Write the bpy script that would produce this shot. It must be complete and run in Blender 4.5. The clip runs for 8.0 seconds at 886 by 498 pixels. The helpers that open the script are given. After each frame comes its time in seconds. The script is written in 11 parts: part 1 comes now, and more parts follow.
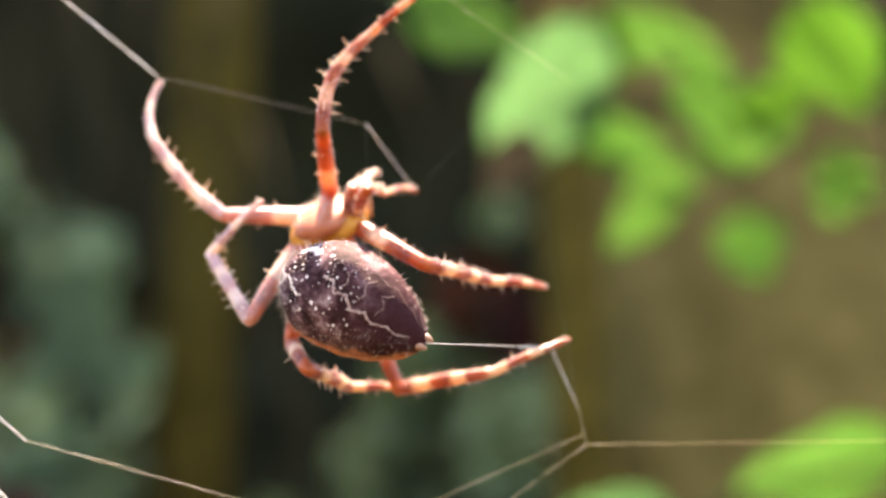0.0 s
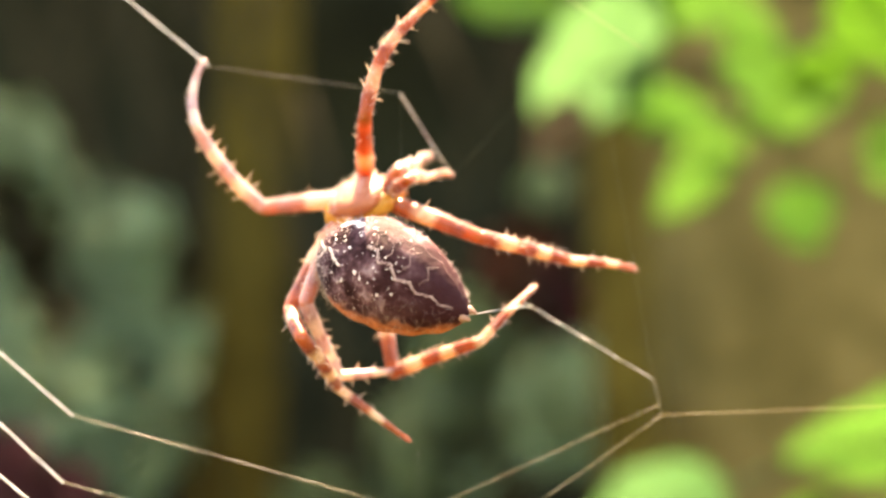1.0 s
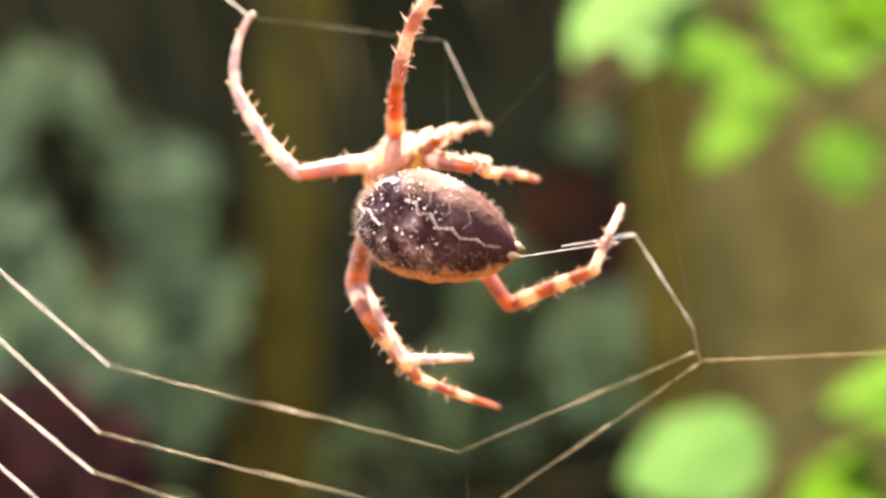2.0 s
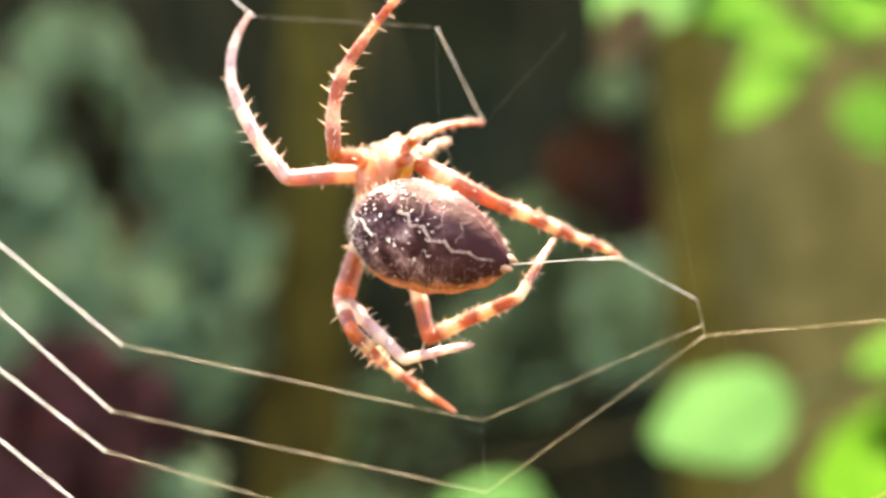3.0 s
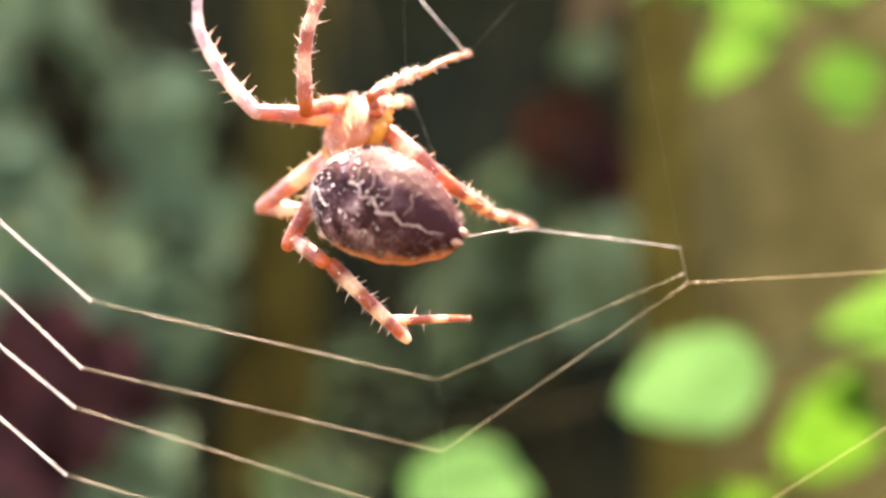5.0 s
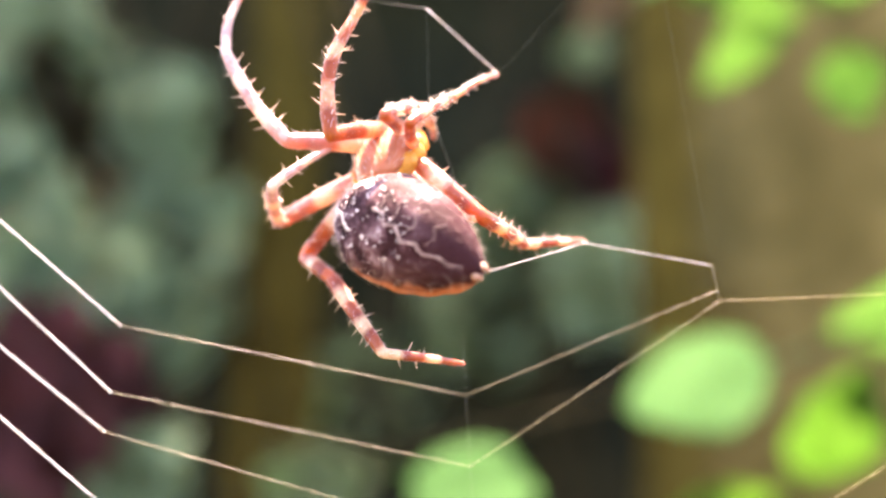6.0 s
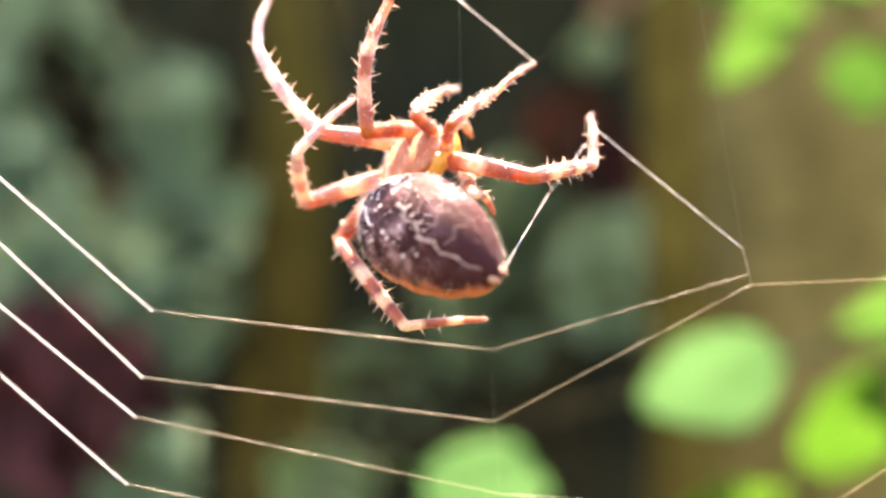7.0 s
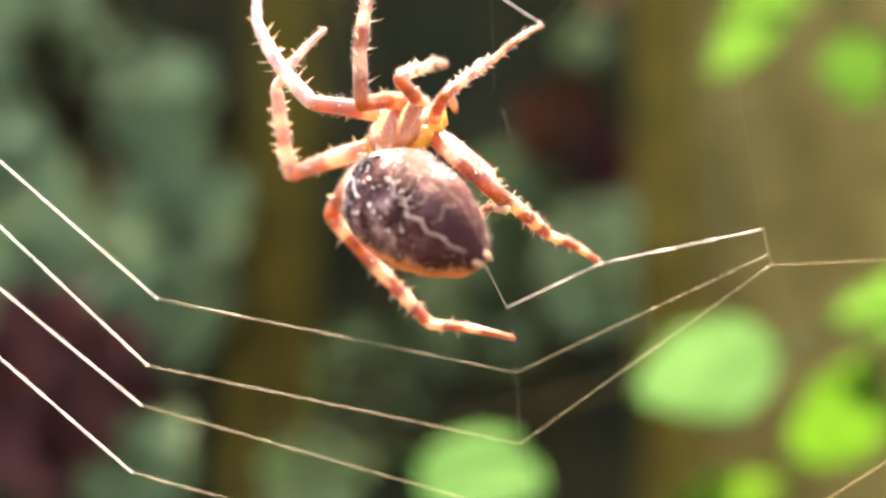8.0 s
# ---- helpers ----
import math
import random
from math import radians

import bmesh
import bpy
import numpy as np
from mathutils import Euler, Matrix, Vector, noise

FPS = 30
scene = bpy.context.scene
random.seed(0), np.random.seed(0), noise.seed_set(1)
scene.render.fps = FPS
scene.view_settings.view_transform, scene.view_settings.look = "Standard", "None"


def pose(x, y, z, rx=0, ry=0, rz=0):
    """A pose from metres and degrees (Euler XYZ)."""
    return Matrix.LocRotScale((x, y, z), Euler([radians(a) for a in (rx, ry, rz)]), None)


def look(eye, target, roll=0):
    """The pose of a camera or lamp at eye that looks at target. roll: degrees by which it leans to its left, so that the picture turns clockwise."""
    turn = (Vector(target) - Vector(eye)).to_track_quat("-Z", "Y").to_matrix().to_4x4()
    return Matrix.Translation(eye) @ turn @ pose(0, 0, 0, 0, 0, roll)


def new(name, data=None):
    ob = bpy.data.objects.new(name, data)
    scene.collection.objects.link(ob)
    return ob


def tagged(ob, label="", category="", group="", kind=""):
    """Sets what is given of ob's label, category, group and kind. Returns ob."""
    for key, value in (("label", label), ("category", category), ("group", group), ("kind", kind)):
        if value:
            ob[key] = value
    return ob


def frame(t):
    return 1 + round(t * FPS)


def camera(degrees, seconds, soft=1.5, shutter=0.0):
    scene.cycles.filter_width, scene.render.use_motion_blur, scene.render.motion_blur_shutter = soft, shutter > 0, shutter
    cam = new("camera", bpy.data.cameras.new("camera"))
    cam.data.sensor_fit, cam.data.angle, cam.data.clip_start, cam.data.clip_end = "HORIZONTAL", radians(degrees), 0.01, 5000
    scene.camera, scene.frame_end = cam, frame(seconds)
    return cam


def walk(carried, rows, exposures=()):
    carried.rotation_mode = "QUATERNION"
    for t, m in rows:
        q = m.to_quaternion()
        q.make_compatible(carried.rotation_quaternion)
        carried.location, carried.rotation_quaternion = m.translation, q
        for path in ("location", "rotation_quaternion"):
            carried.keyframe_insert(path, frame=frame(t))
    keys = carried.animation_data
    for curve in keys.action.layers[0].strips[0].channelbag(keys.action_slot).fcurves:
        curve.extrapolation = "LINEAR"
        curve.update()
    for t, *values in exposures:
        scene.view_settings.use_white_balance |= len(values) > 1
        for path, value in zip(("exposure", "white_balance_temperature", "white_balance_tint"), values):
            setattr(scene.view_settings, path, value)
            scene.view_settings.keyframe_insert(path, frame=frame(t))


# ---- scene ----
cam = camera(40, 8.0, soft=2.5)
cam.data.dof.use_dof = True
cam.data.dof.focus_distance = 0.0785
cam.data.dof.aperture_fstop = 14.0
EXPOSURES = ((0.0, 3.31, 7900, 28), (0.5, 3.30, 8120, 28), (1.0, 3.74, 9740, 24), (1.5, 3.75, 9550, 29), (2.8, 3.92, 8600, 20),
             (3.0, 3.92, 8500, 19), (3.5, 3.90, 8880, 26), (4.0, 3.82, 8790, 20), (4.5, 3.83, 8800, 25), (5.8, 3.97, 7700, 38), (6.0, 3.97, 7660, 38),
             (6.5, 3.83, 8350, 27), (7.0, 3.90, 8100, 30), (7.5, 3.83, 8750, 23), (8.0, 3.86, 8900, 24))
# <camera>
walk(cam, [
    (0, pose(0.00165, -0.08788, 1.19767, 97.899, 0, -3.967)),
    (0.2, pose(0.00112, -0.08779, 1.19781, 97.661, 0, -3.694)),
    (0.4, pose(0.00056, -0.08769, 1.19784, 97.383, 0, -3.326)),
    (0.5, pose(0.00036, -0.08764, 1.19782, 97.245, 0, -3.129)),
    (0.7, pose(0.00030, -0.08754, 1.19771, 96.962, 0, -2.684)),
    (1, pose(0.00111, -0.08740, 1.19754, 96.485, 0, -1.875)),
    (1.2, pose(0.00178, -0.08730, 1.19752, 96.052, 0, -1.363)),
    (1.5, pose(0.00213, -0.08716, 1.19766, 95.298, 0, -0.735)),
    (1.7, pose(0.00198, -0.08706, 1.19778, 94.769, 0, -0.386)),
    (2.8, pose(0.00240, -0.08653, 1.19834, 92.340, 0, 1.242)),
    (3, pose(0.00263, -0.08643, 1.19847, 91.990, 0, 1.433)),
    (3.2, pose(0.00273, -0.08633, 1.19848, 91.771, 0, 1.474)),
    (3.5, pose(0.00271, -0.08619, 1.19825, 91.532, 0, 1.374)),
    (3.7, pose(0.00282, -0.08609, 1.19808, 91.353, 0, 1.161)),
    (4, pose(0.00335, -0.08595, 1.19797, 91.042, 0, 0.836)),
    (4.2, pose(0.00369, -0.08585, 1.19799, 90.823, 0, 0.655)),
    (4.5, pose(0.00370, -0.08570, 1.19805, 90.531, 0, 0.354)),
    (4.7, pose(0.00334, -0.08561, 1.19814, 90.439, 0, 0.230)),
    (5.8, pose(0.00052, -0.08507, 1.19993, 90.157, 0, -0.057)),
    (6, pose(0.00019, -0.08498, 1.20004, 90.101, 0, -0.071)),
    (6.5, pose(-0.00057, -0.08473, 1.19979, 90.042, 0, -0.078)),
    (6.8, pose(-0.00132, -0.08459, 1.19938, 90.058, 0, 0.026)),
    (7, pose(-0.00195, -0.08449, 1.19907, 90.069, 0, 0.067)),
    (7.2, pose(-0.00264, -0.08439, 1.19880, 90.055, 0, 0.029)),
    (7.5, pose(-0.00362, -0.08425, 1.19856, 89.981, 0, -0.111)),
    (7.8, pose(-0.00410, -0.08410, 1.19850, 89.829, 0, -0.415)),
    (8, pose(-0.00411, -0.08401, 1.19850, 89.738, 0, -0.557))],
    exposures=EXPOSURES)
# </camera>

# ---- daylight ----
SUN_ELEVATION, SUN_AZIMUTH = radians(66), radians(5)   # azimuth from +y towards +x
world = bpy.data.worlds.new("sky")
scene.world = world
world.use_nodes = True
wn = world.node_tree.nodes
sky = wn.new("ShaderNodeTexSky")
sky.sky_type, sky.sun_disc = "NISHITA", False
sky.sun_elevation, sky.sun_rotation = SUN_ELEVATION, SUN_AZIMUTH
world.node_tree.links.new(sky.outputs[0], wn["Background"].inputs[0])
wn["Background"].inputs[1].default_value = 0.100
sun_data = bpy.data.lights.new("sun", "SUN")
sun_data.energy, sun_data.angle, sun_data.color = 4.6, radians(0.5), (1.0, 0.90, 0.76)
sun = new("sun", sun_data)
sun_way = Vector((math.sin(SUN_AZIMUTH) * math.cos(SUN_ELEVATION), math.cos(SUN_AZIMUTH) * math.cos(SUN_ELEVATION), math.sin(SUN_ELEVATION)))
sun.matrix_world = look(sun_way * 30, (0, 0, 0))

# ---- materials ----


def material(name):
    mat = bpy.data.materials.new(name)
    mat.use_nodes = True
    tree = mat.node_tree
    return mat, tree.nodes, tree.links, tree.nodes["Principled BSDF"]


def ramp(nodes, stops, smooth=True):
    r = nodes.new("ShaderNodeValToRGB")
    r.color_ramp.interpolation = "LINEAR" if smooth else "CONSTANT"
    while len(r.color_ramp.elements) < len(stops):
        r.color_ramp.elements.new(0.5)
    for e, (p, c) in zip(r.color_ramp.elements, stops):
        e.position, e.color = p, (*c, 1)
    return r


def noise_node(nodes, links, scale, detail=4, coord="Object", rough=0.55):
    tc, n = nodes.new("ShaderNodeTexCoord"), nodes.new("ShaderNodeTexNoise")
    n.inputs["Scale"].default_value, n.inputs["Detail"].default_value, n.inputs["Roughness"].default_value = scale, detail, rough
    links.new(tc.outputs[coord], n.inputs["Vector"])
    return n


def bump(nodes, links, bsdf, height, strength, distance):
    b = nodes.new("ShaderNodeBump")
    b.inputs["Strength"].default_value, b.inputs["Distance"].default_value = strength, distance
    links.new(height, b.inputs["Height"])
    links.new(b.outputs[0], bsdf.inputs["Normal"])


def mix_colour(nodes, links, a, b, factor, kind="MIX"):
    m = nodes.new("ShaderNodeMix")
    m.data_type, m.blend_type = "RGBA", kind
    for socket, value in ((m.inputs[0], factor), (m.inputs[6], a), (m.inputs[7], b)):
        if isinstance(value, (int, float)):
            socket.default_value = value
        elif isinstance(value, tuple):
            socket.default_value = (*value, 1)
        else:
            links.new(value, socket)
    return m.outputs[2]


def see_through(mat, nodes, links, bsdf, colour, share):
    """Mixes in light that passes through the thin body of the thing."""
    t, m = nodes.new("ShaderNodeBsdfTranslucent"), nodes.new("ShaderNodeMixShader")
    if isinstance(colour, tuple):
        t.inputs[0].default_value = (*colour, 1)
    else:
        links.new(colour, t.inputs[0])
    m.inputs[0].default_value = share
    links.new(bsdf.outputs[0], m.inputs[1])
    links.new(t.outputs[0], m.inputs[2])
    links.new(m.outputs[0], nodes["Material Output"].inputs[0])


def leg_material(name, stops, through_share, sun_white):
    """The last value whitens the skin, for white hair and for sunlight put into the colour."""
    mat, n, l, b = material(name)
    tc, sep = n.new("ShaderNodeTexCoord"), n.new("ShaderNodeSeparateXYZ")
    l.new(tc.outputs["Generated"], sep.inputs[0])
    wob = noise_node(n, l, 900, 3)
    add = n.new("ShaderNodeMath")
    add.operation = "MULTIPLY_ADD"
    l.new(wob.outputs[0], add.inputs[0])
    add.inputs[1].default_value = 0.10
    l.new(sep.outputs[2], add.inputs[2])
    sub = n.new("ShaderNodeMath")
    sub.operation = "SUBTRACT"
    l.new(add.outputs[0], sub.inputs[0])
    sub.inputs[1].default_value = 0.045
    r = ramp(n, stops)
    l.new(sub.outputs[0], r.inputs[0])
    fine = noise_node(n, l, 3200, 5)
    fr = ramp(n, [(0.3, (0.62, 0.55, 0.5)), (0.7, (1.0, 1.0, 1.0))])
    l.new(fine.outputs[0], fr.inputs[0])
    col = mix_colour(n, l, r.outputs[0], fr.outputs[0], 0.8, "MULTIPLY")
    pale_noise = noise_node(n, l, 1500, 3, rough=0.6)
    cover = n.new("ShaderNodeMapRange")
    cover.inputs["From Min"].default_value, cover.inputs["From Max"].default_value = 0.35, 0.65
    cover.inputs["To Min"].default_value, cover.inputs["To Max"].default_value = 0.7 * sun_white, min(1.0, 1.25 * sun_white)
    l.new(pale_noise.outputs[0], cover.inputs["Value"])
    col = mix_colour(n, l, col, (0.74, 0.66, 0.65), cover.outputs[0])
    l.new(col, b.inputs["Base Color"])
    b.inputs["Roughness"].default_value = 0.44
    b.inputs["Specular IOR Level"].default_value = 0.3
    b.inputs["Coat Weight"].default_value = 0.6
    b.inputs["Coat Roughness"].default_value = 0.28
    b.inputs["Sheen Weight"].default_value = 0.14
    b.inputs["Sheen Roughness"].default_value = 0.45
    b.inputs["Sheen Tint"].default_value = (1.0, 0.90, 0.94, 1)
    bump(n, l, b, fine.outputs[0], 0.5, 0.00006)
    b.inputs["Subsurface Weight"].default_value = 0.12
    b.inputs["Subsurface Radius"].default_value = (1.0, 0.38, 0.16)
    b.inputs["Subsurface Scale"].default_value = 0.0004
    glow = n.new("ShaderNodeGamma")
    glow.inputs[1].default_value = 1.0
    l.new(col, glow.inputs[0])
    warm = n.new("ShaderNodeHueSaturation")
    warm.inputs["Saturation"].default_value = 1.6
    warm.inputs["Value"].default_value = 0.9
    l.new(glow.outputs[0], warm.inputs["Color"])
    see_through(mat, n, l, b, warm.outputs[0], through_share)
    return mat


ORANGE, RUST, CREAM, PINK = (0.58, 0.106, 0.005), (0.26, 0.038, 0.007), (0.86, 0.64, 0.43), (0.43, 0.094, 0.014)
AMBER = (0.52, 0.150, 0.012)
BANDS = {"femur": [(0.0, ORANGE), (0.28, PINK), (0.42, CREAM), (0.52, CREAM), (0.58, PINK), (0.78, RUST), (0.86, ORANGE), (1.0, ORANGE)],
         "tibia": [(0.0, ORANGE), (0.18, RUST), (0.28, CREAM), (0.38, CREAM), (0.43, PINK), (0.56, RUST), (0.62, CREAM), (0.70, CREAM), (0.75, RUST), (0.90, PINK), (0.95, CREAM), (1.0, CREAM)],
         "metatarsus": [(0.0, CREAM), (0.20, CREAM), (0.26, RUST), (0.46, PINK), (0.52, CREAM), (0.62, CREAM), (0.67, PINK), (1.0, PINK)]}
# looks of one leg skin: sunlit white and backlit orange put into colour
SUN_WHITE = {"white_lit": 0.46, "half_lit": 0.24, "pale_lit": 0.45, "banded": 0.03, "orange": 0.0}


def bands_of(look_of, kind):
    """The bands of a leg segment; on the orange legs they stand out less."""
    share = 0.26 if look_of == "orange" else 0.0
    return [(at, tuple(c + (o - c) * share for c, o in zip(colour, AMBER))) for at, colour in BANDS[kind]]


leg_mats = {(look_of, kind): leg_material(look_of + "_" + kind + "_skin", bands_of(look_of, kind), {"orange": 0.52, "banded": 0.40}.get(look_of, 0.36), sun_white)
            for look_of, sun_white in SUN_WHITE.items() for kind in BANDS}


def spine_material():
    mat, n, l, b = material("spine_bristle")
    f = noise_node(n, l, 2500, 2)
    r = ramp(n, [(0.3, (0.62, 0.44, 0.30)), (0.7, (0.85, 0.72, 0.58))])
    l.new(f.outputs[0], r.inputs[0])
    l.new(r.outputs[0], b.inputs["Base Color"])
    b.inputs["Roughness"].default_value = 0.35
    see_through(mat, n, l, b, (0.95, 0.8, 0.66), 0.5)
    return mat


spine_mat = spine_material()


def abdomen_material():
    mat, n, l, b = material("abdomen_skin")
    tc, sep = n.new("ShaderNodeTexCoord"), n.new("ShaderNodeSeparateXYZ")
    l.new(tc.outputs["Object"], sep.inputs[0])
    big, fine = noise_node(n, l, 760, 6, rough=0.65), noise_node(n, l, 2600, 6, rough=0.65)
    base = ramp(n, [(0.37, (0.028, 0.0112, 0.0112)), (0.48, (0.076, 0.035, 0.036)), (0.56, (0.175, 0.096, 0.099)), (0.64, (0.33, 0.24, 0.24))])
    l.new(big.outputs[0], base.inputs[0])
    grain = ramp(n, [(0.35, (0.45, 0.38, 0.36)), (0.65, (1.0, 0.95, 0.9))])
    l.new(fine.outputs[0], grain.inputs[0])
    col = mix_colour(n, l, base.outputs[0], grain.outputs[0], 0.8, "MULTIPLY")
    # front darkened in its colour, to hold down the sunlight that falls there
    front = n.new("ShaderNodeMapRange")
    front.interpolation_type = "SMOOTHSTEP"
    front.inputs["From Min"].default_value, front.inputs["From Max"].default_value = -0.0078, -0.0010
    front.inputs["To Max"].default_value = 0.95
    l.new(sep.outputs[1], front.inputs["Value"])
    sun_dimmed = mix_colour(n, l, col, (0.46, 0.45, 0.52), 1.0, "MULTIPLY")
    col = mix_colour(n, l, col, sun_dimmed, front.outputs[0])
    # the leaf-shaped field towards the tail is nearly black
    tail = n.new("ShaderNodeMapRange")
    tail.interpolation_type = "SMOOTHSTEP"
    tail.inputs["From Min"].default_value, tail.inputs["From Max"].default_value = -0.0105, -0.0055
    l.new(sep.outputs[1], tail.inputs["Value"])
    col = mix_colour(n, l, (0.030, 0.0100, 0.0105), col, tail.outputs[0])
    # the belly and flanks are pale orange, the back dark
    height = n.new("ShaderNodeMapRange")
    height.inputs["From Min"].default_value, height.inputs["From Max"].default_value = -0.0012, -0.0002
    scallop = n.new("ShaderNodeMath")
    scallop.operation = "MULTIPLY_ADD"
    l.new(big.outputs[0], scallop.inputs[0])
    scallop.inputs[1].default_value = -0.0030
    rise = n.new("ShaderNodeMath")
    rise.operation = "ADD"
    l.new(sep.outputs[2], rise.inputs[0])
    rise.inputs[1].default_value = 0.0015
    side = n.new("ShaderNodeMath")      # the pale flank reaches higher on the left
    side.operation = "MULTIPLY_ADD"
    l.new(sep.outputs[0], side.inputs[0])
    side.inputs[1].default_value = 0.12
    l.new(rise.outputs[0], side.inputs[2])
    l.new(side.outputs[0], scallop.inputs[2])
    l.new(scallop.outputs[0], height.inputs["Value"])
    flank = mix_colour(n, l, (0.52, 0.20, 0.105), grain.outputs[0], 0.8, "MULTIPLY")
    col = mix_colour(n, l, flank, col, height.outputs[0])
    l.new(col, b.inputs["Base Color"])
    b.inputs["Roughness"].default_value = 0.6
    b.inputs["Specular IOR Level"].default_value = 0.034
    b.inputs["Subsurface Weight"].default_value = 0.2
    b.inputs["Subsurface Radius"].default_value = (1.0, 0.7, 0.65)
    b.inputs["Subsurface Scale"].default_value = 0.0007
    bump(n, l, b, big.outputs[0], 0.8, 0.00030)
    return mat


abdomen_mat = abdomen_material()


def plain(name, low, high, scale, rough, share=0.0, bump_by=0.0, coord="Object", gloss=0.4):
    mat, n, l, b = material(name)
    f = noise_node(n, l, scale, 5, coord)
    r = ramp(n, [(0.3, low), (0.7, high)])
    l.new(f.outputs[0], r.inputs[0])
    l.new(r.outputs[0], b.inputs["Base Color"])
    b.inputs["Roughness"].default_value = rough
    b.inputs["Specular IOR Level"].default_value = gloss
    if bump_by:
        bump(n, l, b, f.outputs[0], 0.6, bump_by)
    if share:
        see_through(mat, n, l, b, r.outputs[0], share)
    return mat


mark_mat = plain("guanine_white", (0.62, 0.50, 0.42), (0.86, 0.78, 0.70), 2600, 0.5)
folium_mat = plain("folium_line", (0.24, 0.14, 0.11), (0.46, 0.33, 0.27), 2400, 0.5)
carapace_mat = plain("carapace_skin", (0.34, 0.092, 0.034), (0.48, 0.165, 0.075), 1100, 0.5, 0.25, 0.00008)
palp_mat = plain("palp_skin", (0.42, 0.17, 0.08), (0.68, 0.42, 0.28), 1400, 0.45, 0.3, 0.00006)
coxa_mat = plain("coxa_skin", (0.62, 0.24, 0.03), (0.88, 0.50, 0.10), 1300, 0.35, 0.5, 0.00006)
hair_mat = plain("pale_hair", (0.50, 0.41, 0.36), (0.74, 0.66, 0.60), 900, 0.35, 0.35)
eye_mat = plain("eye_black", (0.004, 0.004, 0.004), (0.01, 0.008, 0.008), 500, 0.08)
spinneret_mat = plain("spinneret_skin", (0.20, 0.09, 0.05), (0.42, 0.24, 0.15), 1800, 0.5, 0.15)


def silk_material(name, low, high, gloss):
    mat, n, l, b = material(name)
    f = noise_node(n, l, 1500, 3)
    r = ramp(n, [(0.35, low), (0.65, high)])
    l.new(f.outputs[0], r.inputs[0])
    l.new(r.outputs[0], b.inputs["Base Color"])
    b.inputs["Roughness"].default_value = gloss
    b.inputs["Specular IOR Level"].default_value = 0.8
    see_through(mat, n, l, b, r.outputs[0], 0.35)
    return mat


# tones of one silk: how strongly sun catches a thread is in its colour
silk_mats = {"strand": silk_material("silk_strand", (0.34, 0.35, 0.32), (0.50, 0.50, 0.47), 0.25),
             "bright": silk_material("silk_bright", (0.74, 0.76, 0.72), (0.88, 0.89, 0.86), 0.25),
             "silk": silk_material("silk_sticky_dull", (0.17, 0.155, 0.085), (0.52, 0.48, 0.30), 0.4),
             "mid": silk_material("silk_half_bright", (0.58, 0.58, 0.52), (0.82, 0.81, 0.75), 0.3),
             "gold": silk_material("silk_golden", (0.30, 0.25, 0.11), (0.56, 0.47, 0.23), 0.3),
             "fine": silk_material("silk_dim", (0.11, 0.12, 0.09), (0.21, 0.22, 0.17), 0.5),
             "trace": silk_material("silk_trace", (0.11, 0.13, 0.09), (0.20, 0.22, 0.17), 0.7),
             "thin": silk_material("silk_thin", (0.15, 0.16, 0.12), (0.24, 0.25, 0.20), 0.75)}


def leaf_material(name, low, high, share, rough=0.45):
    mat, n, l, b = material(name)
    info = n.new("ShaderNodeObjectInfo")
    f, big = noise_node(n, l, 260, 4), noise_node(n, l, 40, 3)
    r = ramp(n, [(0.25, low), (0.75, high)])
    l.new(big.outputs[0], r.inputs[0])
    vary = ramp(n, [(0.0, (0.78, 0.85, 0.75)), (1.0, (1.15, 1.08, 1.0))])
    l.new(info.outputs["Random"], vary.inputs[0])
    col = mix_colour(n, l, r.outputs[0], vary.outputs[0], 1.0, "MULTIPLY")
    grain = ramp(n, [(0.35, (0.8, 0.82, 0.75)), (0.65, (1, 1, 1))])
    l.new(f.outputs[0], grain.inputs[0])
    col = mix_colour(n, l, col, grain.outputs[0], 0.7, "MULTIPLY")
    l.new(col, b.inputs["Base Color"])
    b.inputs["Roughness"].default_value = rough
    b.inputs["Specular IOR Level"].default_value = 0.15
    bump(n, l, b, f.outputs[0], 0.4, 0.0004)
    see_through(mat, n, l, b, col, share)
    return mat


bright_leaf = leaf_material("leaf_bright", (0.054, 0.170, 0.024), (0.100, 0.245, 0.054), 0.55)
mint_leaf = leaf_material("leaf_mint", (0.056, 0.170, 0.062), (0.092, 0.222, 0.092), 0.55)
lime_leaf = leaf_material("leaf_lime", (0.052, 0.172, 0.014), (0.100, 0.250, 0.036), 0.55)
ivy_leaf = leaf_material("leaf_ivy", (0.078, 0.150, 0.084), (0.165, 0.262, 0.158), 0.06, 0.6)
dry_leaf = leaf_material("leaf_dry", (0.13, 0.098, 0.066), (0.21, 0.165, 0.12), 0.35, 0.7)
twig_mat = plain("twig_bark", (0.06, 0.045, 0.02), (0.16, 0.12, 0.05), 300, 0.85, 0, 0.0006, gloss=0.03)
trunk_mat = plain("mossy_bark", (0.060, 0.051, 0.0150), (0.152, 0.125, 0.043), 45, 0.9, 0, 0.004, gloss=0.03)
vine_mat = plain("vine_bark", (0.010, 0.010, 0.005), (0.03, 0.028, 0.014), 300, 0.9, 0, 0.0006, gloss=0.03)
green_bark = plain("algae_bark", (0.036, 0.029, 0.006), (0.076, 0.062, 0.013), 45, 0.9, 0, 0.004, gloss=0.03)
# backdrop so dark because the shade between the plants is in its colour
bank_mat = plain("shade_backdrop", (0.0046, 0.0058, 0.0032), (0.0140, 0.0168, 0.0085), 9, 0.95, 0, 0.02, gloss=0.03)
ground_mat = plain("leaf_litter", (0.02, 0.016, 0.008), (0.09, 0.075, 0.03), 14, 0.95, 0, 0.02, gloss=0.03)
